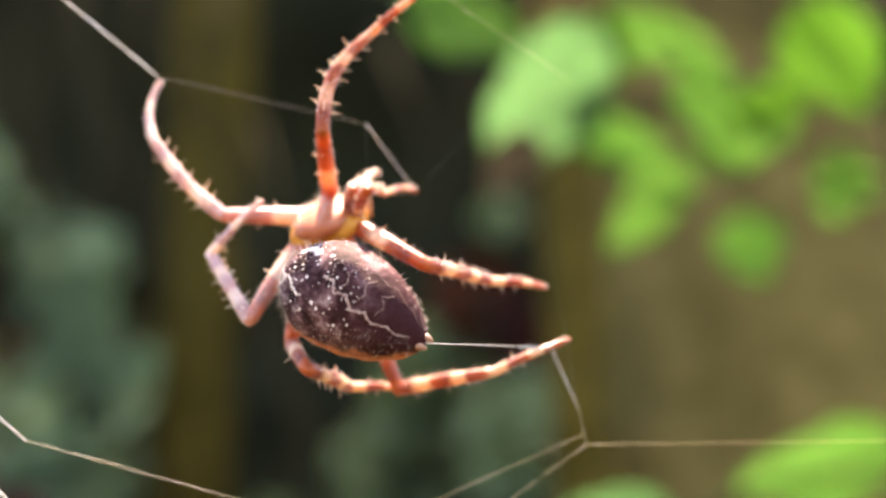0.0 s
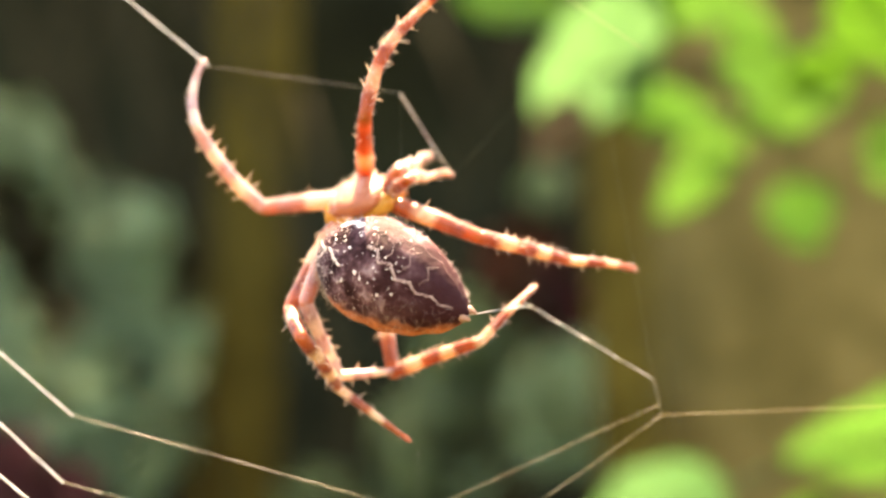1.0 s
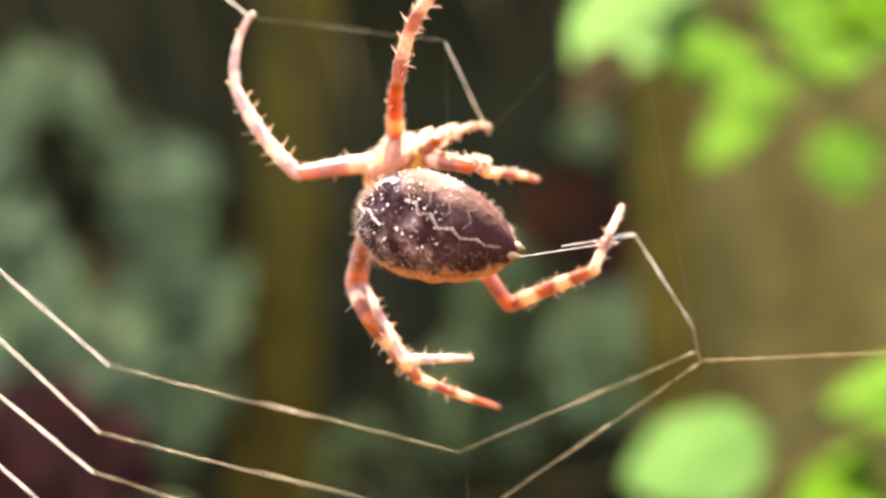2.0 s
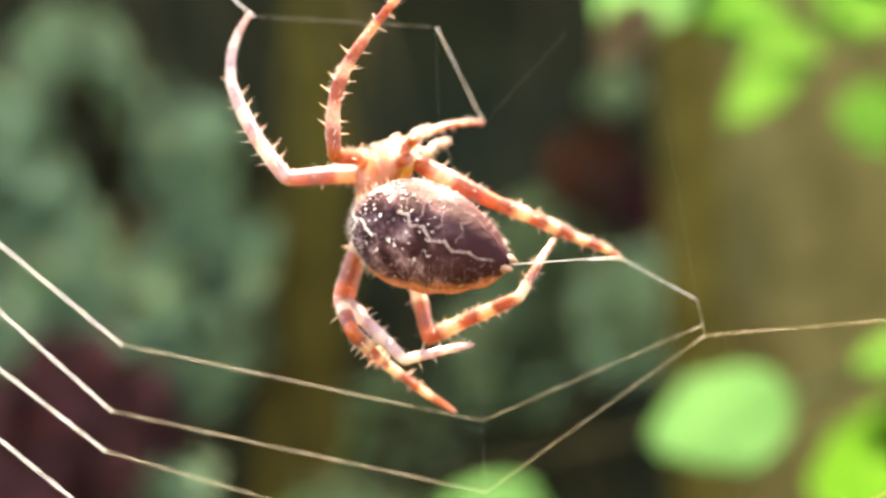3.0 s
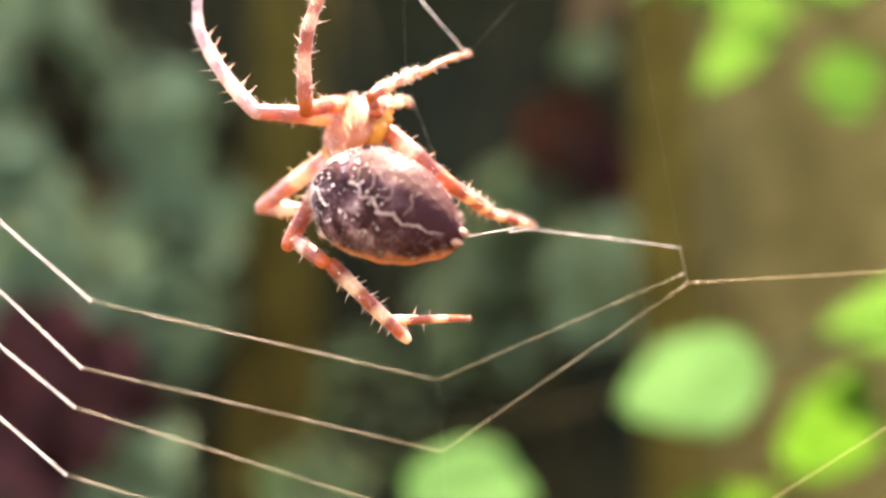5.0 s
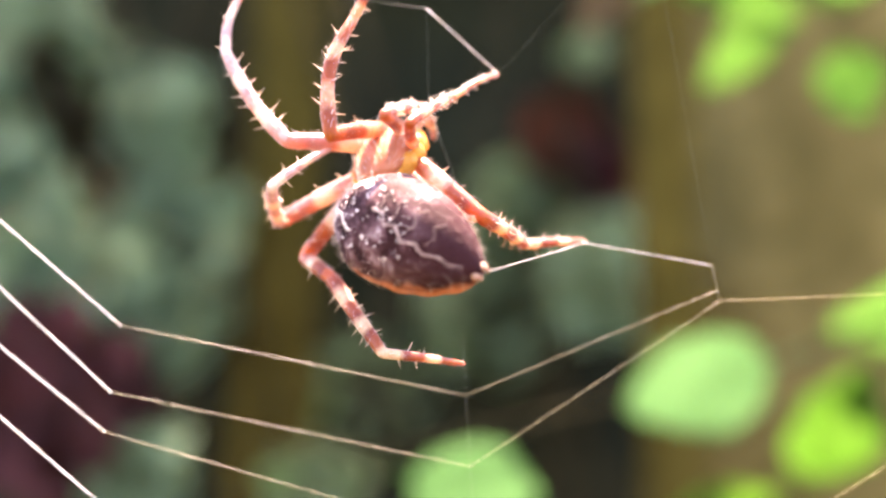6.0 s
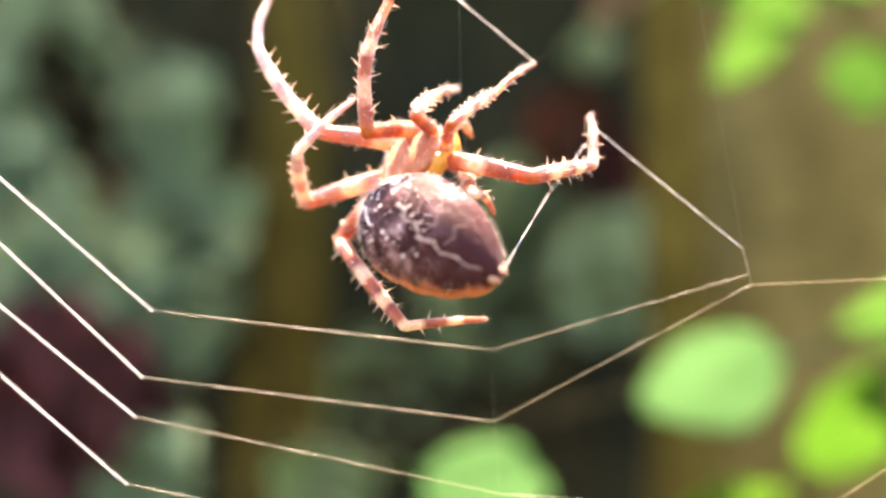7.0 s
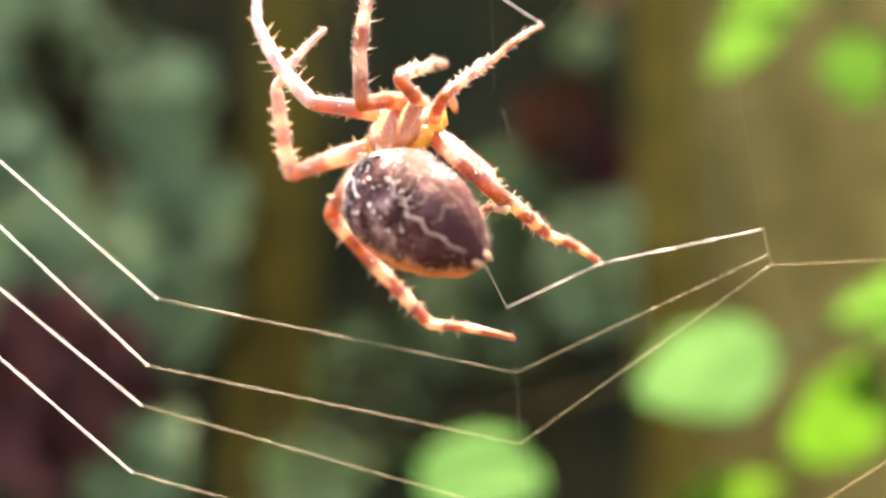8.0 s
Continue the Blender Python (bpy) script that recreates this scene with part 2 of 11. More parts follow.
red_leaf = leaf_material("leaf_red", (0.054, 0.018, 0.022), (0.088, 0.031, 0.036), 0.02, 0.75)
rust_leaf = leaf_material("leaf_rust", (0.075, 0.022, 0.014), (0.115, 0.040, 0.024), 0.02, 0.75)

# ---- building helpers ----
MM = 0.001


def finish(name, bm, mat, parent=None, label="", smooth=True):
    mesh = bpy.data.meshes.new(name)
    bm.normal_update()
    bm.to_mesh(mesh)
    bm.free()
    mesh.materials.append(mat)
    if smooth:
        mesh.polygons.foreach_set("use_smooth", [True] * len(mesh.polygons))
    ob = new(name, mesh)
    ob.parent = parent
    return tagged(ob, label)


part = finish


def tube(bm, points, radii, sides=12, squash=1.0, cap=True):
    """A tapered tube along points, with rounded ends."""
    pts = [Vector(p) for p in points]
    rings, ref = [], None
    for i, p in enumerate(pts):
        way = (pts[min(i + 1, len(pts) - 1)] - pts[max(i - 1, 0)]).normalized()
        ref = Vector((1, 0, 0)) if ref is None and abs(way.x) < 0.9 else (ref or Vector((0, 1, 0)))
        x = (ref - way * ref.dot(way)).normalized()
        ref, y = x, way.cross(x)
        rings.append([bm.verts.new(p + (x * math.cos(a) + y * math.sin(a) * squash) * radii[i])
                      for a in (2 * math.pi * k / sides for k in range(sides))])
    for a, b in zip(rings, rings[1:]):
        for k in range(sides):
            bm.faces.new((a[k], a[(k + 1) % sides], b[(k + 1) % sides], b[k]))
    if cap:
        bm.faces.new(rings[0][::-1])
        bm.faces.new(rings[-1])


def spike(bm, base, tip, r, sides=5):
    base, tip = Vector(base), Vector(tip)
    way = (tip - base).normalized()
    x = way.orthogonal().normalized()
    y = way.cross(x)
    ring = [bm.verts.new(base + (x * math.cos(a) + y * math.sin(a)) * r) for a in (2 * math.pi * k / sides for k in range(sides))]
    top = bm.verts.new(tip)
    for k in range(sides):
        bm.faces.new((ring[k], ring[(k + 1) % sides], top))


# ---- the setting ----


def build_ground():
    bm = bmesh.new()
    n, size = 60, 240.0
    grid = []
    for i in range(n + 1):
        u = (i / n * 2 - 1)
        x = math.copysign(abs(u) ** 3, u) * size
        col = []
        for j in range(n + 1):
            v = (j / n * 2 - 1)
            y = math.copysign(abs(v) ** 3, v) * size
            col.append(bm.verts.new((x, y, 0.03 * noise.noise(Vector((x * 0.9, y * 0.9, 0))))))
        grid.append(col)
    for i in range(n):
        for j in range(n):
            bm.faces.new((grid[i][j], grid[i + 1][j], grid[i + 1][j + 1], grid[i][j + 1]))
    tagged(finish("ground", bm, ground_mat), "brown garden soil with leaf litter", "ground", kind="structure")


def build_bank():
    """A steep bank added to close the view; its near-black colour stands for deep shade."""
    bm = bmesh.new()
    nx, nz = 90, 60
    grid = []
    for i in range(nx + 1):
        x = -3.2 + 6.4 * i / nx
        col = []
        for k in range(nz + 1):
            z = 2.9 * k / nz
            y = 1.15 + 0.16 * z + 0.10 * noise.fractal(Vector((x * 2.2, z * 2.2, 4)), 0.8, 2.1, 4) + 0.12 * x * x
            col.append(bm.verts.new((x, y, z - 0.05)))
        grid.append(col)
    for i in range(nx):
        for k in range(nz):
            bm.faces.new((grid[i][k], grid[i + 1][k], grid[i + 1][k + 1], grid[i][k + 1]))
    back = [bm.verts.new((c[-1].co.x, c[-1].co.y + 2.5, 2.7)) for c in grid]
    for i in range(nx):
        bm.faces.new((grid[i][-1], grid[i + 1][-1], back[i + 1], back[i]))
    low = [bm.verts.new((v.co.x, v.co.y, -0.1)) for v in back]
    for i in range(nx):
        bm.faces.new((back[i], back[i + 1], low[i + 1], low[i]))
    tagged(finish("bank", bm, bank_mat), "steep added backdrop, near-black for the shade behind the shrubs", "bank", kind="structure")


def trunk(name_label, x, y, r0, lean, seed, bark, top=3.4):
    bm = bmesh.new()
    rng = random.Random(seed)
    sides, n = 28, 40
    rings = []
    for i in range(n + 1):
        z = -0.05 + top * i / n
        cx, cy = x + lean * (z - 1.2) + 0.008 * math.sin(z * 5 + seed), y + 0.006 * math.cos(z * 4)
        r = r0 * (1.25 - 0.2 * z / 1.2 if z < 1.2 else 1.05 - 0.05 * (z - 1.2))
        if z < 0.25:
            r *= 1 + (0.25 - z) * 1.6
        rings.append([bm.verts.new((cx + math.cos(a) * r * (1 + 0.10 * noise.noise(Vector((math.cos(a) * 2.2, math.sin(a) * 2.2, z * 6 + seed)))),
                                    cy + math.sin(a) * r * (1 + 0.10 * noise.noise(Vector((math.cos(a) * 2.2, math.sin(a) * 2.2, z * 6 + seed)))), z))
                      for a in (2 * math.pi * k / sides for k in range(sides))])
    for a, b in zip(rings, rings[1:]):
        for k in range(sides):
            bm.faces.new((a[k], a[(k + 1) % sides], b[(k + 1) % sides], b[k]))
    bm.faces.new(rings[-1])
    bm.faces.new(rings[0][::-1])
    ob = tagged(new("tree"), name_label, "tree trunk")
    ob.location = (0, 0, 0)
    part("trunk", bm, bark, ob)
    # splinters added on the unseen end of the shortened trunk
    bm = bmesh.new()
    for k in range(16):
        a, f = rng.uniform(0, 6.283), math.sqrt(rng.random()) * 0.85
        foot = Vector((cx + math.cos(a) * r * f, cy + math.sin(a) * r * f, z - 0.01))
        spike(bm, foot, foot + Vector((rng.uniform(-0.1, 0.1) * r, rng.uniform(-0.1, 0.1) * r, r * rng.uniform(0.5, 1.3))), r * 0.16, 5)
    part("added_top", bm, twig_mat, ob, "splintered wood added on the cut top, out of view")
    return ob


def leaf_mesh(name, mat, length, width, seed, tipped=1.4):
    """One blade with a keel, a curl, a wavy rim and a little thickness; it lies along +y and faces +z."""
    rng = random.Random(seed)
    bm = bmesh.new()
    n, m = 12, 6
    rows = []
    for i in range(n + 1):
        u = i / n
        w = width * 0.5 * (math.sin(math.pi * u ** 0.8) ** 0.62 if 0 < u < 1 else 0.0) * (1 - 0.25 * max(0, u - 0.6) * tipped) + 0.012 * width
        row = []
        for k in range(-m, m + 1):
            v = k / m
            x = v * w * (1 + 0.05 * math.sin(u * 21 + seed + v) + 0.08 * math.sin(u * 8 + 2 * seed + 1.5 * v))
            z = 0.03 * width * abs(v) ** 1.6 - 0.07 * length * (u - 0.35) ** 2 + 0.02 * width * math.sin(9 * u + 3 * v + seed)
            row.append(bm.verts.new((x, u * length, z)))
        rows.append(row)
    for a, b in zip(rows, rows[1:]):
        for k in range(2 * m):
            bm.faces.new((a[k], a[k + 1], b[k + 1], b[k]))
    tube(bm, [(0, -0.35 * length, -0.05 * length), (0, -0.1 * length, -0.03 * length), (0, 0.0, 0), (0, 0.5 * length, -0.01 * length)],
         [0.02 * width, 0.018 * width, 0.015 * width, 0.006 * width], 6)
    bmesh.ops.solidify(bm, geom=bm.faces[:], thickness=-0.004 * width)
    mesh = bpy.data.meshes.new(name)
    bm.to_mesh(mesh)
    bm.free()
    mesh.materials.append(mat)
    mesh.polygons.foreach_set("use_smooth", [True] * len(mesh.polygons))
    return mesh


def add_leaf(parent, mesh, centre, length, facing, spin, scale=1.0):
    """facing: the way that the blade's upper side looks; spin: degrees of the tip from straight up."""
    z = Vector(facing).normalized()
    up = Vector((math.sin(radians(spin)), 0, math.cos(radians(spin))))
    y = (up - z * up.dot(z)).normalized()
    x = y.cross(z)
    m = Matrix((x, y, z)).transposed().to_4x4()
    ob = new("leaf", mesh)
    ob.parent = parent
    ob.matrix_basis = Matrix.Translation(Vector(centre) - y * length * 0.5 * scale) @ m @ Matrix.Scale(scale, 4)
    return ob


F_PIX = 2154.0


def seat(px, py, dist):
    """A place behind the web, by direction and distance from the middle of the walk."""
    return Vector(((px - 784) / F_PIX * dist, dist - 0.0848, 1.2 - (py - 441) / F_PIX * dist))


def build_shrub():
    shrub = tagged(new("shrub"), "leafy shrub with bright green sunlit leaves", "shrub")
    rng = random.Random(11)
    # direction, distance, length, width, spin, material
    rows = [(1126, -108, 0.284, 400, 200, 205, "m"), (1074, -6, 0.279, 150, 92, 215, "d"),
            (1322, 70, 0.338, 225, 105, 214, "b"), (1515, 148, 0.325, 140, 125, 160, "b"),
            (1350, 5, 0.315, 180, 90, 120, "b"), (1516, -55, 0.315, 210, 100, 70, "b"),
            (1330, -245, 0.285, 260, 110, 90, "b"), (1575, -130, 0.31, 170, 100, 60, "l"),
            (1690, -215, 0.30, 260, 190, 150, "l"), (1690, 30, 0.33, 150, 120, 190, "b"),
            (1280, -45, 0.305, 190, 100, 100, "b"), (986, -270, 0.36, 260, 150, 120, "b"),
            (1625, 548, 0.33, 310, 215, 240, "b"), (1238, 680, 0.284, 266, 206, 250, "m"),
            (1490, 745, 0.33, 260, 170, 15, "l"), (848, 862, 0.304, 250, 180, 110, "m"),
            (1290, 900, 0.396, 220, 100, 80, "l"), (1440, -130, 0.305, 200, 120, 160, "b"),
            (1230, -200, 0.29, 180, 110, 200, "l"), (1720, 760, 0.29, 260, 190, 300, "b")]
    mats = {"b": bright_leaf, "m": mint_leaf, "l": lime_leaf, "d": dry_leaf}
    root = Vector((0.34, 0.30, 0.0))
    stems = []
    for k in range(5):
        pts, p = [], root + Vector((rng.uniform(-0.02, 0.02), rng.uniform(-0.02, 0.02), -0.03))
        goal = Vector((0.17 + 0.045 * k, 0.26 + 0.03 * k, 1.46 - 0.05 * k))
        for i in range(13):
            u = i / 12
            q = p.lerp(goal, u) + Vector((0.05 * math.sin(u * 3.1) * (0.6 + 0.2 * k), 0.02 * math.sin(u * 7 + k), 0))
            pts.append(q)
        bm = bmesh.new()
        tube(bm, pts, [0.006 * (1 - 0.75 * i / 12) for i in range(13)], 7)
        part("stem", bm, twig_mat, shrub, "thin green-brown stem")
        stems.append(pts)
    every = [q for s in stems for q in s[5:]]
    for i, (px, py, dist, ln, wd, spin, kind) in enumerate(rows):
        c = seat(px, py, dist)
        s = dist / F_PIX
        mesh = leaf_mesh("leaf", mats[kind], ln * s, wd * s, i, 7.0 if i == 0 else 2.6 if kind == "m" else 4.0)
        ob = add_leaf(shrub, mesh, c, ln * s, (rng.uniform(-0.3, 0.2), -1, -0.9 if i in (0, 12) else -0.38 if kind == "m" else 0.2 if py == -270 else rng.uniform(-0.6, -0.25)), spin)
        foot = ob.matrix_basis @ Vector((0, -0.35 * ln * s, -0.05 * ln * s))
        near = min(every, key=lambda q: (q - foot).length)
        mid = foot.lerp(near, 0.5) + Vector((0, 0.01, -0.008))
        bm = bmesh.new()
        tube(bm, [foot, mid, near], [0.0006, 0.0009, 0.0016], 6)
        part("twig", bm, vine_mat, shrub)


def build_ivy():
    rng = random.Random(5)
    green = [leaf_mesh("leaf", ivy_leaf, 0.055, 0.05, 30 + k) for k in range(4)]
    copper = [leaf_mesh("leaf", red_leaf, 0.06, 0.045, 40 + k) for k in range(4)]
    rusty = [leaf_mesh("leaf", rust_leaf, 0.06, 0.045, 50 + k) for k in range(4)]
    # clumps: direction, distance, spread, leaves
    clumps = [(10, 170, 0.55, 80, 26), (70, 40, 0.57, 95, 26), (285, 200, 0.54, 85, 30), (150, 455, 0.50, 115, 60), (330, 400, 0.55, 100, 38),
              (60, 500, 0.50, 90, 34), (270, 560, 0.52, 110, 44), (225, 820, 0.49, 95, 46), (560, 890, 0.50, 80, 10), (30, 330, 0.54, 80, 24),
              (1090, 490, 0.62, 110, 40), (920, 390, 0.85, 100, 34), (860, 560, 0.85, 120, 24), (640, 700, 0.90, 120, 6), (1045, 95, 0.75, 30, 5),
              (-150, 200, 0.60, 150, 20), (-150, 520, 0.60, 120, 16), (60, 230, 0.76, 230, 60), (270, 420, 0.76, 230, 60),
              (92, 708, 0.47, 172, 70), (1000, 235, 0.80, 66, 24), (1065, 300, 0.78, 60, 14)]
    hollow = [Vector((85, 110)), Vector((130, 225)), Vector((190, 320))]   # a dark gap between the plants

    def in_hollow(x, y):
        q = Vector((x, y))
        for a, b in zip(hollow, hollow[1:]):
            u = max(0.0, min(1.0, (q - a).dot(b - a) / (b - a).length_squared))
            if (q - a.lerp(b, u)).length < 66:
                return True
        return False

    for c, (px, py, dist, spread, count) in enumerate(clumps):
        red = c >= 19
        meshes = rusty if c == 20 else copper if red else green
        if red:
            ivy = tagged(new("copper_shrub"), "low shrub with withered rust-brown leaves in shade" if c == 20 else "low shrub with dark purple-red leaves in shade", "shrub", "copper shrubs on the bank")
        else:
            ivy = tagged(new("ivy"), "trailing ivy with dull grey-green leaves in shade", "ivy", "ivy on the bank")
        bm = bmesh.new()
        mid = seat(px, py, dist)
        vine = [mid + Vector((0.03 * math.sin(i * 1.3 + c), 0.05 + 0.01 * i, -0.36 + 0.09 * i)) for i in range(9)]
        foot = Vector((mid.x * 1.1, mid.y + 0.25, 0.0))
        pts = [foot, foot.lerp(vine[0], 0.5) + Vector((0.03, 0.02, 0))] + vine
        tube(bm, pts, [0.004] * 4 + [0.003] * 7, 6)
        for k in range(min(300, int(count * 6.0))):
            a, r = rng.uniform(0, 6.28), math.sqrt(rng.random()) * spread
            x, y = px + r * math.cos(a), py + r * math.sin(a)
            if in_hollow(x, y) or (px < 400 and not red and (x > 425 or y < -50 or (x < 150 and y > 590))):
                continue
            p = seat(x, y, dist + rng.uniform(-0.05, 0.07))
            ob = add_leaf(ivy, meshes[k % 4], p, 0.055, (rng.uniform(-0.6, 0.6), -1, rng.uniform(-0.2, 0.25) if red else rng.uniform(0.15, 0.52)), rng.uniform(100, 260), rng.uniform(0.15, 0.33))
            base = ob.matrix_basis @ Vector((0, -0.018, -0.003))
            near = min(vine, key=lambda q: (q - base).length)
            tube(bm, [base, base.lerp(near, 0.5) + Vector((0, 0, -0.006)), near], [0.0008, 0.001, 0.0016], 5)
        part("vine", bm, vine_mat, ivy)


# ---- spider ----
spider = tagged(new("spider"), "orange and brown garden spider with banded legs on its web", "spider")


def abdomen_point(u, a, lift=0.0):
    """u from the waist (0) to the spinnerets (1); a: angle round, 0 on the right, 90 degrees on the back."""
    r = 3.46 * MM * (math.sin(math.pi * min(max(u, 0.0), 1.0) ** 0.80) ** 0.62 if 0 < u < 1 else 0.0)
    r = max(r, 0.25 * MM)
    x, z = math.cos(a) * r, math.sin(a) * r * 0.96
    shoulder = 1 + 0.06 * math.exp(-((u - 0.28) / 0.12) ** 2) * abs(math.cos(a)) ** 3
    belly = max(0.0, -math.sin(a)) ** 0.6 * math.sin(math.pi * min(max(u, 0.0), 1.0)) ** 0.5
    z -= belly * (0.74 + 0.17 * math.sin(u * 38)) * MM
    ripple = 1 + 0.012 * noise.noise(Vector((math.cos(a) * 3, math.sin(a) * 3, u * 9)))
    p = Vector((x * shoulder * ripple, -0.2 * MM - 11.8 * MM * u, z * ripple + 0.3 * math.sin(math.pi * u) * MM))
    if lift:
        q = Vector((x, 0, z)).normalized()
        p += q * lift
    return p


def build_abdomen():
    bm = bmesh.new()
    n, sides = 56, 56
    rings = [[bm.verts.new(abdomen_point(i / n, 2 * math.pi * k / sides)) for k in range(sides)] for i in range(n + 1)]
    for a, b in zip(rings, rings[1:]):
        for k in range(sides):
            bm.faces.new((a[k], b[k], b[(k + 1) % sides], a[(k + 1) % sides]))
    bm.faces.new(rings[0])
    bm.faces.new(rings[-1][::-1])
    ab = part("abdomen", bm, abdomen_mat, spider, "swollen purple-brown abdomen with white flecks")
    rng = random.Random(21)

    def fleck(bm, u, deg, ru, ra):
        """A low raised patch that follows the skin."""
        c = bm.verts.new(abdomen_point(u, radians(deg), 0.10 * MM))
        ring = []
        for k in range(9):
            t = 2 * math.pi * k / 9
            s = rng.uniform(0.45, 1.2)
            ring.append(bm.verts.new(abdomen_point(u + ru * s * math.cos(t), radians(deg + ra * s * math.sin(t)), -0.02 * MM)))
        for k in range(9):
            bm.faces.new((c, ring[k], ring[(k + 1) % 9]))

    def streak(bm, path, wide):
        for (u0, d0), (u1, d1) in zip(path, path[1:]):
            steps = max(2, int(abs(u1 - u0) / 0.012 + abs(d1 - d0) / 3))
            for i in range(steps):
                t = i / steps
                fleck(bm, u0 + (u1 - u0) * t + rng.uniform(-0.003, 0.003), d0 + (d1 - d0) * t + rng.uniform(-1, 1), 0.012 * wide, 3.0 * wide)

    bm = bmesh.new()
    # the broken cross on the front of the back
    streak(bm, [(0.17, 80), (0.215, 73), (0.265, 74), (0.30, 82)], 2.0)
    streak(bm, [(0.05, 112), (0.10, 122), (0.17, 124)], 1.0)
    streak(bm, [(0.19, 120), (0.25, 128), (0.33, 134)], 0.8)
    streak(bm, [(0.15, 128), (0.13, 140)], 0.8)
    part("cross_mark", bm, mark_mat, ab, "cream-white broken cross")
    bm = bmesh.new()
    for u, deg, size in ((0.43, 133, 1.5), (0.47, 137, 0.9), (0.59, 147, 1.0), (0.33, 111, 1.0), (0.35, 93, 1.1), (0.38, 77, 1.2), (0.31, 117, 0.9), (0.41, 86, 0.8),
                         (0.11, 142, 1.3), (0.13, 151, 1.1), (0.20, 107, 1.1), (0.17, 100, 0.9), (0.25, 100, 0.9), (0.34, 66, 0.8), (0.50, 96, 0.8), (0.55, 104, 0.7),
                         (0.28, 144, 0.9), (0.36, 148, 0.8), (0.52, 120, 0.7), (0.66, 140, 0.7)):
        fleck(bm, u, deg, 0.012 * size, 2.6 * size)
    for _ in range(90):
        u = rng.uniform(0.10, 0.66)
        size = rng.uniform(0.25, 0.6)
        fleck(bm, u, rng.gauss(100, 34), 0.011 * size, 3.0 * size)
    tagged(part("white_fleck", bm, mark_mat, ab, "cream-white flecks"), kind="stuff")
    for sign, wide in ((1, 0.75), (-1, 0.14)):
        bm = bmesh.new()
        path = [(0.43, 13), (0.49, 10), (0.53, 22), (0.60, 18), (0.65, 31), (0.72, 26), (0.77, 36), (0.84, 30), (0.89, 38), (0.95, 30)]
        streak(bm, [(u, 90 + sign * d) for u, d in path], wide)
        part("folium_line", bm, folium_mat, ab, "pale wavy line along the back")
    bm = bmesh.new()
    for k, u in enumerate((0.45, 0.55, 0.66, 0.77)):
        streak(bm, [(u, 102 + 3 * k), (u + 0.02, 96), (u - 0.015, 84), (u + 0.02, 76 - 3 * k)], 0.36)
    tagged(part("chevron_mark", bm, folium_mat, ab, "faint pale chevrons"), kind="stuff")
    bm = bmesh.new()
    for _ in range(650):
        u, deg = rng.uniform(0.03, 0.97), rng.choice((rng.uniform(135, 205), rng.uniform(125, 205), rng.uniform(-25, 50)))
        base = abdomen_point(u, radians(deg), -0.02 * MM)
        out = (abdomen_point(u, radians(deg), 0.2 * MM) - base).normalized()
        way = (out + Vector((0, -0.7, 0)) + Vector((rng.uniform(-.3, .3), rng.uniform(-.3, .3), rng.uniform(-.3, .3)))).normalized()
        spike(bm, base, base + way * rng.uniform(0.2, 0.5) * MM, 0.008 * MM, 3)
    for _ in range(420):
        u, deg = 0.02 + 0.26 * rng.random() ** 1.5, rng.uniform(60, 205)
        base = abdomen_point(u, radians(deg), -0.02 * MM)
        out = (abdomen_point(u, radians(deg), 0.2 * MM) - base).normalized()
        way = (out + Vector((rng.uniform(-.4, .4), rng.uniform(-.2, .7), rng.uniform(-.4, .4)))).normalized()
        spike(bm, base, base + way * rng.uniform(0.3, 0.75) * MM, 0.012 * MM, 3)
    tagged(part("fuzz", bm, hair_mat, ab, "short pale hairs"), kind="stuff")
    for sx in (-1, 1):
        for back, ln in ((0.0, 0.9), (0.45, 0.7)):
            bm = bmesh.new()
            p = Vector((sx * 0.32 * MM, -11.5 * MM + back * MM, (0.1 - back) * MM))
            tube(bm, [p, p + Vector((sx * 0.05, -0.5 * ln, -0.05)) * MM, p + Vector((0, -ln, 0.0)) * MM], [0.30 * MM, 0.25 * MM, 0.10 * MM], 9)
            part("spinneret", bm, spinneret_mat, ab, "blunt orange-brown spinneret")
    return ab


